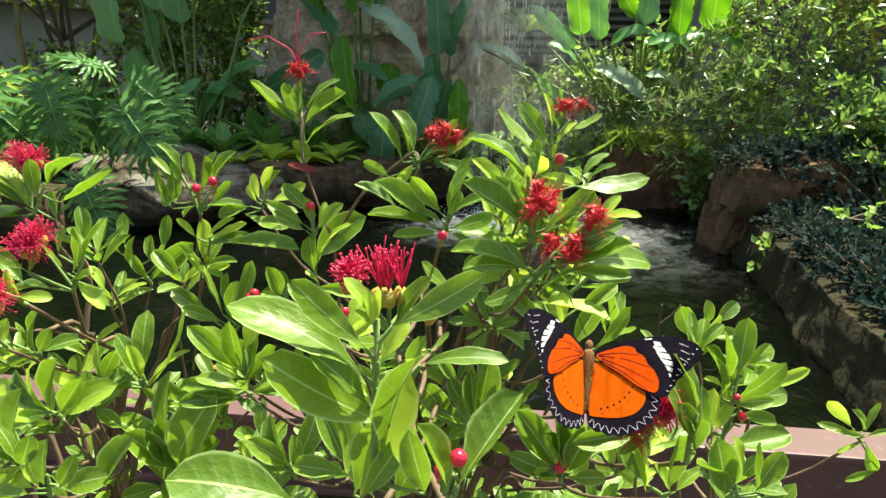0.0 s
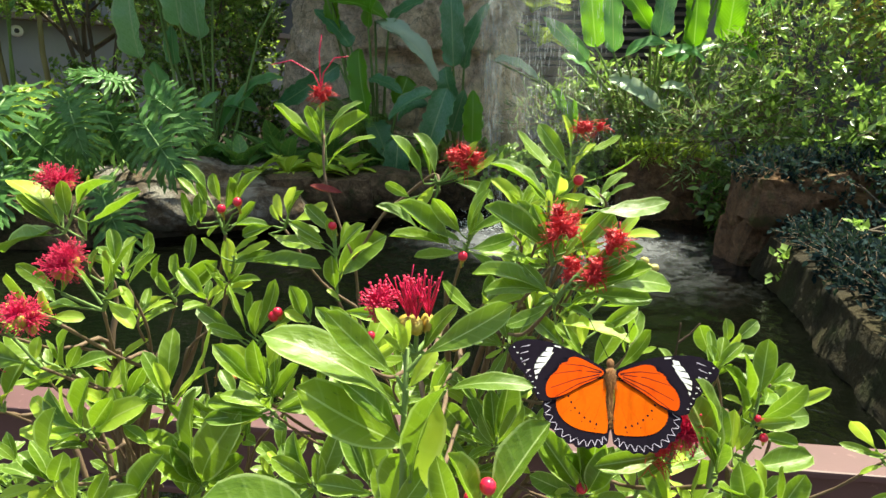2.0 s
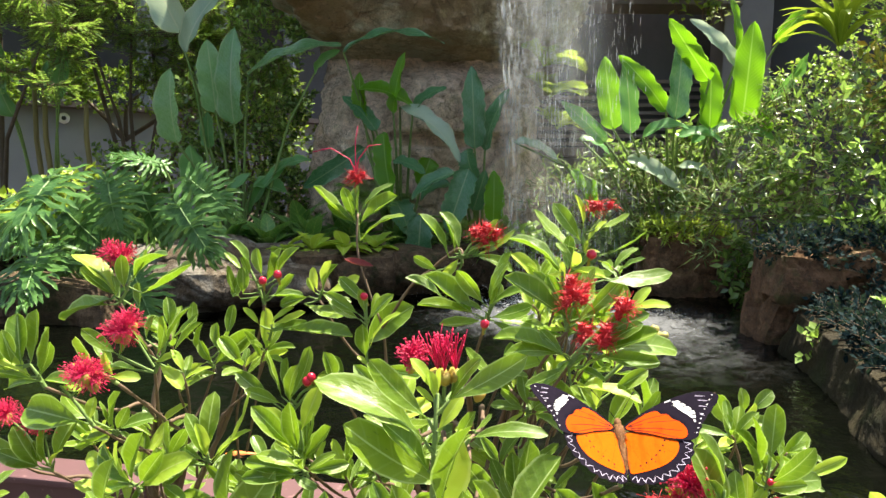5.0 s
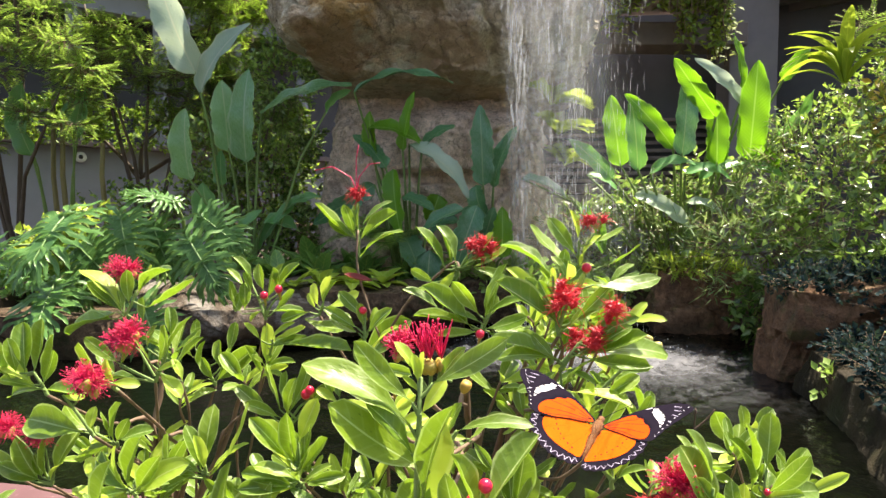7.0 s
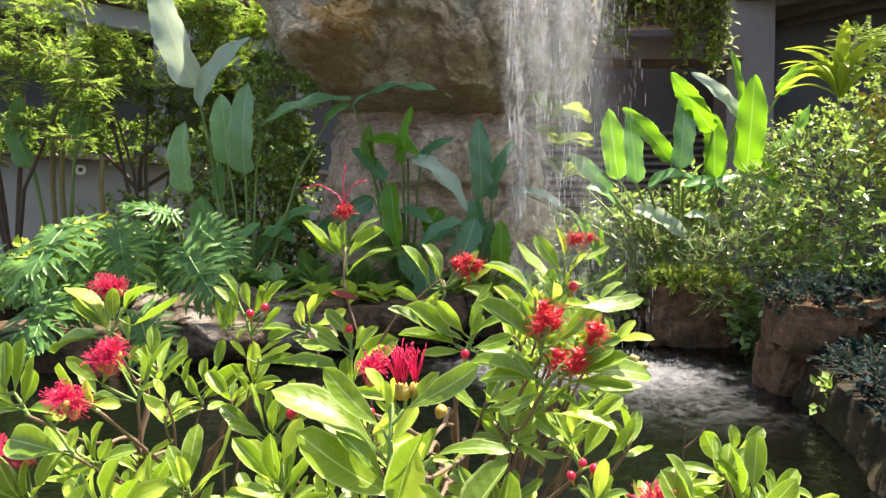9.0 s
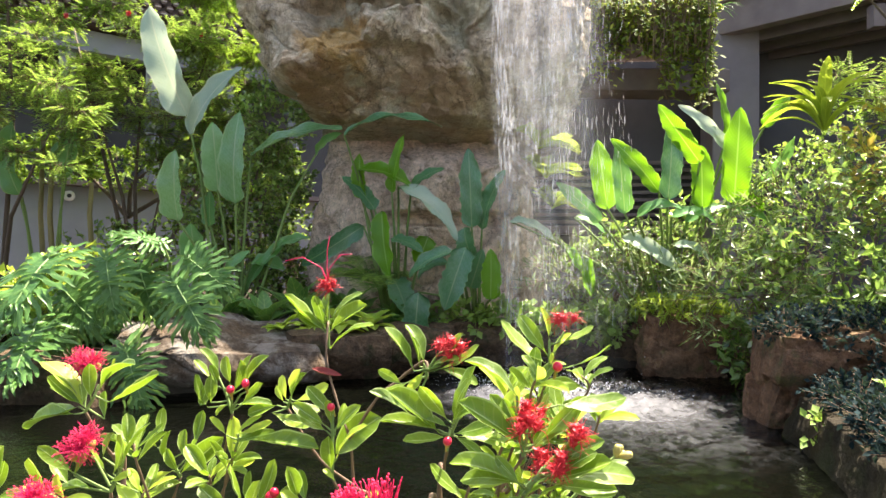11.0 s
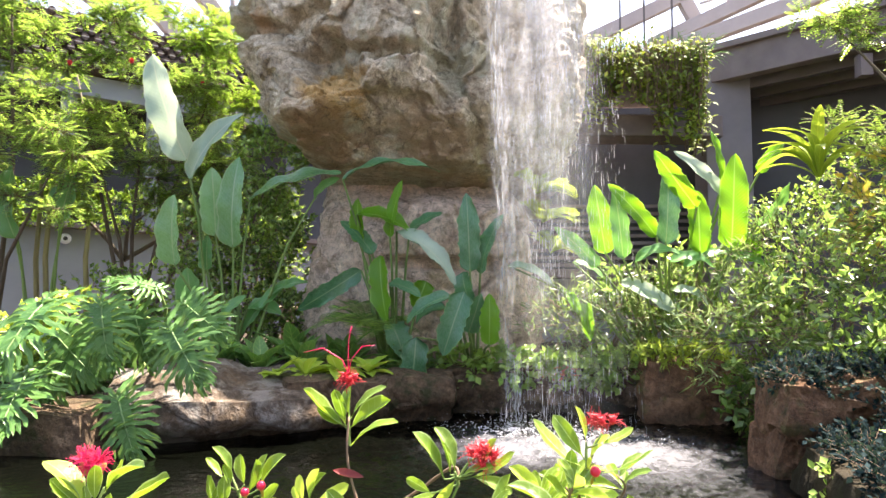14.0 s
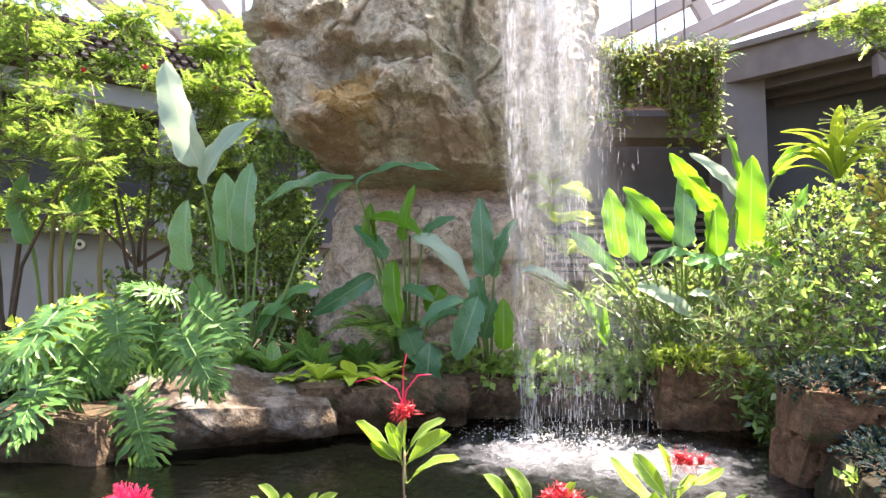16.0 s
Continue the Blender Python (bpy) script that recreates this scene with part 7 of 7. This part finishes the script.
orange_mat, wing_black_mat, wing_white_mat, red_orange_mat, wing_lilac_mat = wing_mats()
hair_mat = plain("butterfly_hair", (0.22, 0.085, 0.018), (0.46, 0.20, 0.045), 0.7, 700.0)
fur_mat = plain("butterfly_fur", (0.07, 0.030, 0.012), (0.24, 0.10, 0.03), 0.85, 900.0, bump=0.8, dist=0.0004)


def spline(pts, n=8):
    """A closed smooth outline through pts."""
    out = []
    P = [Vector((*p, 0)) for p in pts]
    m = len(P)
    for i in range(m):
        a, b, c, d = P[i - 1], P[i], P[(i + 1) % m], P[(i + 2) % m]
        for k in range(n):
            t = k / n
            out.append(0.5 * ((2 * b) + (c - a) * t + (2 * a - 5 * b + 4 * c - d) * t * t + (3 * b - a - 3 * c + d) * t ** 3))
    return out


def sheet(name, outline, z, thick, material, parent, side, camber=0.0012):
    """A thin plate with that outline, in millimetres; side mirrors it."""
    bm = bmesh.new()
    vs = [bm.verts.new((side * p.x / 1000, p.y * 1.02 / 1000, 0)) for p in outline]
    es = [bm.edges.new((vs[i], vs[(i + 1) % len(vs)])) for i in range(len(vs))]
    bmesh.ops.triangle_fill(bm, use_beauty=True, edges=es)
    for v in bm.verts:
        r = math.hypot(v.co.x, v.co.y)
        v.co.z = z + camber * math.sin(min(1.5, r / 0.026))
    if thick:
        r = bmesh.ops.extrude_face_region(bm, geom=bm.faces[:])
        for g in r["geom"]:
            if isinstance(g, bmesh.types.BMVert):
                g.co.z -= thick
        bmesh.ops.recalc_face_normals(bm, faces=bm.faces[:])
    return part(name, bm, material, parent)


def stripe(pts, w):
    """The outline of a tapering line along pts."""
    P = [Vector((*p, 0)) for p in pts]
    left, right = [], []
    for i, p in enumerate(P):
        d = (P[min(i + 1, len(P) - 1)] - P[max(i - 1, 0)]).normalized()
        n = Vector((-d.y, d.x, 0))
        k = w * (1 - 0.6 * i / (len(P) - 1))
        left.append(p + n * k)
        right.append(p - n * k)
    return left + right[::-1]


FORE = [(0, 1.5), (6, 5.0), (14, 8.2), (24, 10.4), (33, 10.6), (39.5, 8.0), (41, 4.6), (38.5, 1.0), (35, -2.6), (31.5, -6.6), (29.4, -10.4), (26.4, -13.0), (20, -11.5), (12, -6.6), (4, -2.2)]
FORE_ORANGE = [(1.2, 1.2), (7, 4.0), (12, 5.6), (15.5, 5.2), (16.6, 3.4), (19.4, 2.2), (20.8, -0.6), (23.4, -3.2), (25.0, -7.0), (24.6, -10.4), (22.5, -11.4), (17, -9.4), (10, -5.0), (4, -1.8)]
HIND = [(0, 1.0), (8, -1.0), (17, -3.0), (23.4, -6.5), (25.8, -11.6), (25.0, -17.0), (21.4, -21.8), (16.2, -25.2), (10.4, -26.8), (5.0, -26.4), (0.2, -24.8), (-1.3, -20), (-1.0, -14), (0, -6)]
HIND_ORANGE = [(0.4, 0.2), (8, -1.8), (14.5, -4.0), (19.2, -7.2), (20.6, -11.2), (19.4, -15.0), (16.4, -18.0), (12.2, -19.8), (7.6, -20.5), (3.0, -20.6), (-0.2, -20.0), (-0.6, -14), (0.2, -8)]


def scalloped(outline, amount=0.35):
    """A wavy rim along the outer part of a wing."""
    out = []
    run = 0.0
    for i, p in enumerate(outline):
        q = outline[i - 1]
        run += (p - q).length
        n = p.normalized()
        k = 1.0 if p.length > 19 else 0.0
        out.append(p + n * (amount * k * math.sin(run * 2 * math.pi / 4.4)))
    return out


def build_butterfly():
    b = thing("butterfly", "orange butterfly with black white-banded wings", "butterfly")
    # body along y with the head at the far end
    prof = [(-0.0185, 0.0004), (-0.0165, 0.0011), (-0.012, 0.0015), (-0.006, 0.0016), (-0.002, 0.0015), (0.0005, 0.0025), (0.004, 0.0030), (0.0068, 0.0024), (0.0078, 0.0013)]
    vs, fs = tube([(0, y * 0.95, 0.0006) for y, _ in prof], [r * 0.88 for _, r in prof], 12)
    body = mesh_object("body", vs, fs, fur_mat, b)
    hair = Heap()
    rng = random.Random(12)
    for i in range(420):
        y = rng.uniform(-0.0165, 0.0068)
        a = rng.uniform(0.0, math.pi)
        r = 0.0012 if y < -0.001 else 0.0023
        p = Vector((math.cos(a) * r, y, 0.0006 + math.sin(a) * r))
        d = Vector((math.cos(a), -0.9, math.sin(a) * 0.8)).normalized() * rng.uniform(0.0008, 0.0017)
        hv, hf = tube([p, p + d * 0.5, p + d + Vector((0, -0.0003, 0))], [0.00009, 0.00007, 0.00002], 3)
        hair.add(hv, hf)
    tagged(hair.object("hair", hair_mat, body, "tawny body hair"), kind="stuff")
    prof = [(0.0072, 0.0010), (0.0085, 0.0016), (0.0100, 0.0015), (0.0110, 0.0008)]
    vs, fs = tube([(0, y, 0.0008) for y, _ in prof], [r for _, r in prof], 10)
    mesh_object("head", vs, fs, fur_mat, b)
    for s in (-1, 1):
        vs, fs = tube([(s * 0.0007, 0.0108, 0.001), (s * 0.004, 0.017, 0.002), (s * 0.0085, 0.025, 0.0025), (s * 0.0095, 0.0268, 0.0025)], [0.00016, 0.00014, 0.00014, 0.0004], 5)
        mesh_object("antenna", vs, fs, wing_black_mat, b)
        for k, (x, y, z) in enumerate(((0.006, 0.008, -0.009), (0.008, 0.002, -0.010), (0.006, -0.005, -0.010))):
            vs, fs = tube([(s * 0.001, 0.004 - 0.002 * k, -0.001), (s * x * 0.7, y, z * 0.4), (s * x, y * 1.1, z)], [0.0003, 0.00022, 0.00015], 4)
            mesh_object("leg", vs, fs, wing_black_mat, b)
    wings = {}
    for s in (-1, 1):
        fw = sheet("forewing", scalloped(spline(FORE, 12), 0.25), 0.0, 0.00012, wing_black_mat, b, s)
        sheet("orange_panel", spline(FORE_ORANGE), 0.00016, 0.0, red_orange_mat, fw, s)
        for pts in ([(19.4, 9.0), (22.0, 9.4), (22.2, 8.9), (19.8, 8.6)], [(22.8, 8.2), (25.2, 8.0), (25.8, 6.6), (23.4, 6.6)], [(22.6, 6.3), (26.4, 6.0), (27.6, 4.6), (24.2, 4.5)], [(23.9, 4.2), (28.4, 3.6), (29.2, 1.9), (25.4, 2.2)],
                    [(25.4, 1.8), (29.8, 0.8), (30.0, -0.7), (27.0, -0.1)], [(27.2, -0.5), (30.0, -1.8), (29.7, -3.0), (28.2, -2.4)], [(28.6, -3.6), (29.6, -4.2), (29.2, -5.0), (28.8, -4.7)]):
            mx, my = sum(p[0] for p in pts) / 4, sum(p[1] for p in pts) / 4
            pts = [(mx + (x - mx) * 1.1, my + (y - my) * 1.18) for x, y in pts]
            sheet("white_patch", spline(pts, 1), 0.00018, 0.0, wing_white_mat, fw, s)
        for k in range(9):
            v = k / 8
            p = Vector((39.2 - 10.6 * v, 6.6 - 17.0 * v, 0)) + Vector((-0.9 + 1.6 * abs(v - 0.5), 0, 0))
            sheet("white_mark", [p + Vector((-0.6, 0.3, 0)), p + Vector((0.4, 0.05, 0)), p + Vector((-0.5, -0.25, 0))], 0.00018, 0.0, wing_white_mat, fw, s)
        for pts in ([(32.4, 8.2), (36.0, 7.0)], [(33.0, 5.6), (36.4, 4.2)], [(32.6, 2.6), (35.6, 1.0)], [(31.8, -1.4), (33.6, -3.2)]):
            sheet("white_streak", stripe(pts, 0.2), 0.00018, 0.0, wing_lilac_mat, fw, s)
        for pts in ([(2, 1.2), (10, 2.6), (18, 2.4)], [(2, 0.8), (12, 0.4), (22, -2.0)], [(3, 0), (13, -3.2), (23, -7.6)], [(3, -0.8), (12, -5.0), (21, -10.8)]):
            sheet("vein", stripe(pts, 0.22), 0.00021, 0.0, wing_black_mat, fw, s)
        for k in range(7):
            y0 = 5.2 - k * 1.5
            x0 = 17.6 + k * 1.2
            sheet("fringe", [Vector((x0 + 0.6, y0 + 0.45, 0)), Vector((x0 - 1.5, y0 - 0.1, 0)), Vector((x0 + 0.7, y0 - 0.5, 0))], 0.00022, 0.0, wing_black_mat, fw, s)
        sheet("underside_panel", spline(FORE_ORANGE), -0.00030, 0.0, orange_mat, fw, s)
        for pts in ([(22.6, 6.8), (26.4, 6.4), (28.8, 2.0), (25.4, 2.0)], [(25.4, 1.4), (29.6, 0.6), (30.0, -3.0), (27.4, -1.6)], [(14.0, 8.0), (18.5, 9.0), (18.0, 6.8), (15.0, 6.2)]):
            sheet("underside_patch", spline(pts, 3), -0.00034, 0.0, wing_white_mat, fw, s)
        hw = sheet("hindwing", scalloped(spline(HIND, 12)), 0.0, 0.00012, wing_black_mat, b, s)
        sheet("orange_panel", spline(HIND_ORANGE), 0.00016, 0.0, orange_mat, hw, s)
        rim = spline(HIND, 12)[36:124]
        for k in range(12):
            i = k * 88 // 12
            p, q = rim[min(87, i)], rim[min(87, i + 88 // 12)]
            c = Vector((5.0, -9.0, 0))
            inw = (c - (p + q) / 2).normalized()
            foot0, foot1, peak = p + inw * 0.7, q + inw * 0.7, (p + q) / 2 + inw * 3.0
            sh0, sh1 = p.lerp(peak, 0.75) + inw * 0.5, q.lerp(peak, 0.75) + inw * 0.5
            sheet("white_zigzag", stripe([foot0[:2], sh0[:2], peak[:2]], 0.15), 0.00018, 0.0, wing_lilac_mat, hw, s)
            sheet("white_zigzag", stripe([foot1[:2], sh1[:2], peak[:2]], 0.15), 0.00018, 0.0, wing_lilac_mat, hw, s)
        for k in range(9):
            a = radians(-16 - k * 8.6)
            ux, uy = math.cos(a), math.sin(a)
            if 0 < k < 8:
                dx, dy = ux * 17.2, uy * 17.2 - 0.8
                sheet("black_dot", spline([(dx - 0.45, dy), (dx, dy + 0.5), (dx + 0.45, dy), (dx, dy - 0.5)], 3), 0.00020, 0.0, wing_black_mat, hw, s)
                if k % 2:
                    dx, dy = ux * 19.4, uy * 19.0 - 0.8
                    sheet("black_dot", spline([(dx - 0.25, dy), (dx, dy + 0.3), (dx + 0.25, dy), (dx, dy - 0.3)], 3), 0.00020, 0.0, wing_black_mat, hw, s)
        sheet("underside_panel", spline(HIND_ORANGE), -0.00030, 0.0, orange_mat, hw, s)
        sheet("underside_band", spline([(2, -9.0), (8, -9.6), (14, -9.4), (18.6, -8.0), (19.4, -10.4), (14.6, -12.4), (8, -12.8), (2, -12.0)], 4), -0.00034, 0.0, wing_white_mat, hw, s)
        for pts in ([(2, -1.5), (12, -4.4), (20, -9.0)], [(2, -3), (12, -9), (18, -15)], [(1.5, -4), (8, -13), (12.5, -19.6)], [(1.0, -5), (4, -14), (6.5, -20)]):
            sheet("vein", stripe(pts, 0.13), 0.00021, 0.0, red_orange_mat, hw, s)
        wings[s] = (fw, hw)
    return b, wings


butterfly, wings = build_butterfly()


# ---- falling water ----
FALL_TOP, FALL_TIME, BACK_TIME = 5.5, 1.10, 0.45


def stream_x(rng):
    """Across the fall: a dense strand and a broad loose curtain."""
    k = rng.random()
    if k < 0.30:
        return rng.gauss(0.50, 0.035), 5.62 + rng.gauss(0, 0.03)
    if k < 0.70:
        return rng.gauss(0.82, 0.16), 5.55 + rng.gauss(0, 0.10)
    return rng.uniform(0.35, 1.55), 5.45 + rng.gauss(0, 0.14)


def drop_band(seed, height, n):
    """One band of falling drops, as rigid streaks."""
    rng = random.Random(seed)
    H = Heap()
    for i in range(n):
        x, y = stream_x(rng)
        z = rng.uniform(0, height)
        L = rng.uniform(0.03, 0.13)
        r = rng.uniform(0.0007, 0.0019)
        lean = rng.uniform(-0.02, 0.02)
        vs, fs = tube([(x, y, z), (x + lean * L, y, z + L * 0.25), (x + lean * L, y, z + L)], [r * 0.7, r, r * 0.3], 3)
        H.add(vs, fs)
    ob = H.object("falling_drops", drop_mat)
    return tagged(ob, "band of white water drops falling from the rock", "water drops", "falling water", "stuff")


BANDS = 9
BAND_HEIGHT = (FALL_TOP - WATER) / (BANDS * FALL_TIME / (FALL_TIME + BACK_TIME)) * 1.1
drop_bands = [drop_band(200 + i, BAND_HEIGHT, 620) for i in range(BANDS)]


waterfall = thing("waterfall", "white backlit waterfall dropping from the rock into the pond", "waterfall", (0.7, 5.6, WATER))


def water_sheet(name, x0, x1, y, bow, mat, label, seed, z0=WATER - 0.02, z1=5.6):
    """A thin curtain of falling water with a wavy cross-section."""
    rng = random.Random(seed)
    nx, nz = 28, 40
    ph = rng.uniform(0, 6)
    vs, uv = [], []
    for j in range(nz + 1):
        z = z0 + (z1 - z0) * j / nz
        k = 1 - j / nz
        for i in range(nx + 1):
            u = i / nx
            x = (x0 + x1) / 2 + 0.22 * k + (u - 0.5) * (x1 - x0) * (1 + 0.2 * k)
            vs.append((x, y - bow * k ** 1.5 + 0.025 * math.sin(u * 22 + ph + z * 0.5) + 0.012 * math.sin(u * 57), z))
            uv.append((u, j / nz))
    n = nx + 1
    fs = [(j * n + i, j * n + i + 1, (j + 1) * n + i + 1, (j + 1) * n + i) for j in range(nz) for i in range(nx)]
    return mesh_object(name, vs, fs, mat, waterfall, uv, label=label)


water_sheet("strand", 0.12, 0.28, 5.72, 0.25, jet_mat, "narrow white strand", 1)
water_sheet("veil", 0.08, 1.15, 5.80, 0.30, veil_mat, "broad misty veil", 2)
water_sheet("strand", 0.60, 0.98, 5.74, 0.30, jet_mat, "broken white strand", 3, z0=3.4)
water_sheet("veil", 0.12, 1.22, 5.68, 0.25, mist_mat, "thin outer veil", 4)
settle(waterfall)


def build_foam():
    rng = random.Random(77)
    H = Heap()
    for i in range(700):
        a, r = rng.uniform(0, 6.28), abs(rng.gauss(0, 0.40))
        cx, cy = (0.45, 5.45) if rng.random() < 0.5 else (0.95, 5.3)
        x, y = cx + math.cos(a) * r * 1.15, cy + math.sin(a) * r * 0.8
        if y > 6.2 or x > 2.3:
            continue
        s = rng.uniform(0.004, 0.014) * (1.3 - min(1, r))
        z = WATER + 0.012 + rng.uniform(0, 0.02)
        d = Vector((math.cos(a + 1.57), math.sin(a + 1.57), rng.uniform(-0.2, 0.5)))
        vs, fs = tube([Vector((x, y, z)) - d * s, Vector((x, y, z + s * 0.3)), Vector((x, y, z)) + d * s], [s * 0.15, s * 0.45, s * 0.1], 4)
        H.add(vs, fs)
    for i in range(420):
        a, r = rng.uniform(0, 6.28), abs(rng.gauss(0, 0.35))
        x, y = 0.6 + math.cos(a) * r * 1.4, 5.4 + math.sin(a) * r * 0.8
        z = WATER + abs(rng.gauss(0, 0.10))
        s = rng.uniform(0.0015, 0.004)
        vs, fs = tube([(x, y, z - s), (x, y, z), (x, y, z + s)], [s * 0.4, s, s * 0.3], 4)
        H.add(vs, fs)
    return tagged(H.object("foam", foam_mat), "white foam and spray where the water lands", "foam", kind="stuff")


foam = build_foam()


def build_koi(at, turn, L=0.34):
    k = thing("koi", "orange-red koi just under the water", "fish", at, "koi")
    prof = [(0.0, 0.10), (0.08, 0.34), (0.25, 0.62), (0.45, 0.66), (0.7, 0.36), (0.9, 0.14)]
    m = Matrix.Rotation(radians(turn), 4, "Z")
    vs, fs = tube([m @ Vector((L * (u - 0.5), 0, 0)) for u, _ in prof], [L * 0.16 * r for _, r in prof], 10)
    mesh_object("body", vs, fs, plain("koi_skin", (0.55, 0.10, 0.02), (0.75, 0.30, 0.08), 0.3, 14.0), k)
    vs, fs, uv = leaf_grid(lance, 0.9, 6, 2, 0.1, 0.0)
    q = m @ Matrix.Translation((L * 0.36, 0, 0)) @ Matrix.Rotation(radians(-90), 4, "Z") @ Matrix.Rotation(radians(80), 4, "Y") @ Matrix.Scale(L * 0.25, 4)
    mesh_object("tail", [q @ v for v in vs], fs, dead_mat, k)
    return k


koi = [build_koi((-0.70, 2.30, WATER - 0.006), 12, 0.16), build_koi((-1.25, 2.33, WATER - 0.010), -20, 0.12)]


# ---- everything that moves ----
def motions():
    # butterfly: seconds, place, tilt (rx), lean (ry), turn (rz), left and right wing lift in degrees
    FLIGHT = [
        (0, 0.2392, 0.3250, 1.5491, 56, 8, 0, 40, 18),
        (0.2, 0.2389, 0.3250, 1.5486, 60, 2, 0, 18, 12),
        (0.5, 0.2386, 0.3250, 1.5490, 63, 1, 4, 3, 3),
        (1, 0.2385, 0.3200, 1.5512, 62, 4, 0, 2, 2),
        (1.5, 0.2388, 0.3220, 1.5506, 61, 4, 0, 3, 3),
        (2, 0.2392, 0.3250, 1.5514, 56, 5, 0, 4, 4),
        (2.25, 0.2396, 0.3250, 1.5518, 46, 4, 0, 6, 6),
        (2.5, 0.2402, 0.3250, 1.5526, 34, 1, 2, 9, 9),
        (3, 0.2407, 0.3250, 1.5523, 24, -1, 3, 15, 15),
        (3.4, 0.2399, 0.3250, 1.5522, 18, -2, 3, 20, 20),
        (3.7, 0.2388, 0.3200, 1.5540, 16, -2, 3, 24, 24),
        (4, 0.2386, 0.3200, 1.5540, 16, -1, 3, 29, 28),
        (4.2, 0.2383, 0.3200, 1.5540, 16, 0, 2, 34, 32),
        (4.5, 0.2372, 0.3150, 1.5558, 15, 0, 0, 24, 24),
        (4.7, 0.2381, 0.3150, 1.5547, 16, 0, 0, 26, 26),
        (5.4, 0.2340, 0.3130, 1.5580, 44, 4, -4, 20, 20),
        (6.2, 0.2320, 0.3170, 1.5570, 58, 14, -14, 30, 30),
        (6.8, 0.2242, 0.3200, 1.5541, 48, 28, -22, 20, 50),
        (7, 0.2330, 0.3250, 1.5530, 25, 25, -16, 0, 46),
        (7.2, 0.2363, 0.3401, 1.5569, 30, 26, -11, -13, 26),
        (7.3, 0.2290, 0.3350, 1.5560, 58, 34, -22, -8, 4),
        (7.4, 0.2588, 0.3600, 1.5708, 50, 10, -20, 56, 60),
        (7.5, 0.2797, 0.4000, 1.5753, 48, 14, 8, 52, 6),
        (7.6, 0.2852, 0.4000, 1.5777, 60, -40, -40, 56, 40),
        (7.7, 0.3045, 0.4200, 1.5675, 60, 0, -6, 6, 6),
        (7.8, 0.3068, 0.4200, 1.5359, 56, 30, -30, -28, -10),
        (7.9, 0.3246, 0.4300, 1.5354, 48, 0, 0, 58, 58),
        (8, 0.3400, 0.4600, 1.5345, 39, 13, -30, -37, -29),
        (8.1, 0.3552, 0.4900, 1.5239, 58, 10, -20, 36, 20),
        (8.2, 0.3580, 0.5100, 1.5447, 60, 40, -34, 30, 56),
        (8.3, 0.3829, 0.5300, 1.5473, 14, 0, -58, 58, 62),
        (8.4, 0.4048, 0.5500, 1.5362, 60, 0, -34, -12, -8),
        (8.5, 0.4070, 0.5600, 1.5300, 12, -6, -58, 62, 62),
        (8.6, 0.4215, 0.5700, 1.5341, 58, 0, -30, -10, 0),
        (8.7, 0.4337, 0.5900, 1.5393, 12, -4, -58, 60, 60),
        (8.95, 0.9500, 0.9500, 1.5800, 60, 20, -40, -5, -5),
        (9.2, 1.4500, 1.3500, 1.7200, 60, 10, -60, 45, 45),
        (9.5, 2.1000, 1.7500, 1.7200, 60, 0, -70, -5, -5),
        (9.8, 2.6000, 1.9000, 1.5000, 50, 0, -70, 45, 45),
        (10.2, 2.9500, 2.0000, 1.1600, 20, 0, -60, 10, 10),
        (10.8, 3.0000, 2.0000, 1.1300, 10, 0, -60, 50, 50),
        (12, 3.0000, 2.0000, 1.1300, 10, 0, -60, 15, 15),
        (14, 3.0000, 2.0000, 1.1300, 10, 0, -60, 55, 55),
        (16, 3.0000, 2.0000, 1.1300, 10, 0, -60, 20, 20),
    ]
    walk(butterfly, [(t, pose(x, y, z, rx, ry, rz)) for t, x, y, z, rx, ry, rz, l, r in FLIGHT])
    for s in (-1, 1):
        for k, w in enumerate(wings[s]):
            walk(w, [(row[0], pose(s * 0.0018, 0.004 if k == 0 else 0.002, 0.0016 - 0.0006 * k, 0, -s * (row[7] if s < 0 else row[8]), 0)) for row in FLIGHT])
    # drops: down before the rock, back under the pond and up inside the rock
    cycle = FALL_TIME + BACK_TIME
    bottom = WATER - BAND_HEIGHT - 0.15
    for i, band in enumerate(drop_bands):
        rows = []
        t = -cycle * (i + 1) / BANDS
        while t < 16.0 + cycle:
            for k in range(5):
                rows.append((t + FALL_TIME * k / 4, pose(-0.25 * (1 - k / 4), 0.1 * (1 - k / 4), FALL_TOP + (bottom - FALL_TOP) * k / 4)))
            rows.append((t + FALL_TIME + 0.15 * BACK_TIME, pose(-0.8, 1.9, bottom)))
            rows.append((t + FALL_TIME + 0.80 * BACK_TIME, pose(-0.8, 1.9, FALL_TOP)))
            t += cycle
        inside = [r for r in rows if 0 <= r[0] <= 16.0]
        before = [r for r in rows if r[0] < 0]
        after = [r for r in rows if r[0] > 16.0]
        if before:
            inside.insert(0, before[-1])
        inside.append(after[0])
        walk(band, inside)
    # foam and fish drift
    walk(foam, [(t * 0.4, pose(0.02 * math.sin(t * 2.1), 0.015 * math.sin(t * 1.7 + 1), 0.008 * math.sin(t * 2.9))) for t in range(41)])
    for i, k in enumerate(koi):
        p = k.location.copy()
        walk(k, [(t * 2.0, pose(p.x - 0.03 * t, p.y + 0.03 * math.sin(t + i), p.z, 0, 0, 3 * math.sin(t * 1.3 + i))) for t in range(9)])


motions()
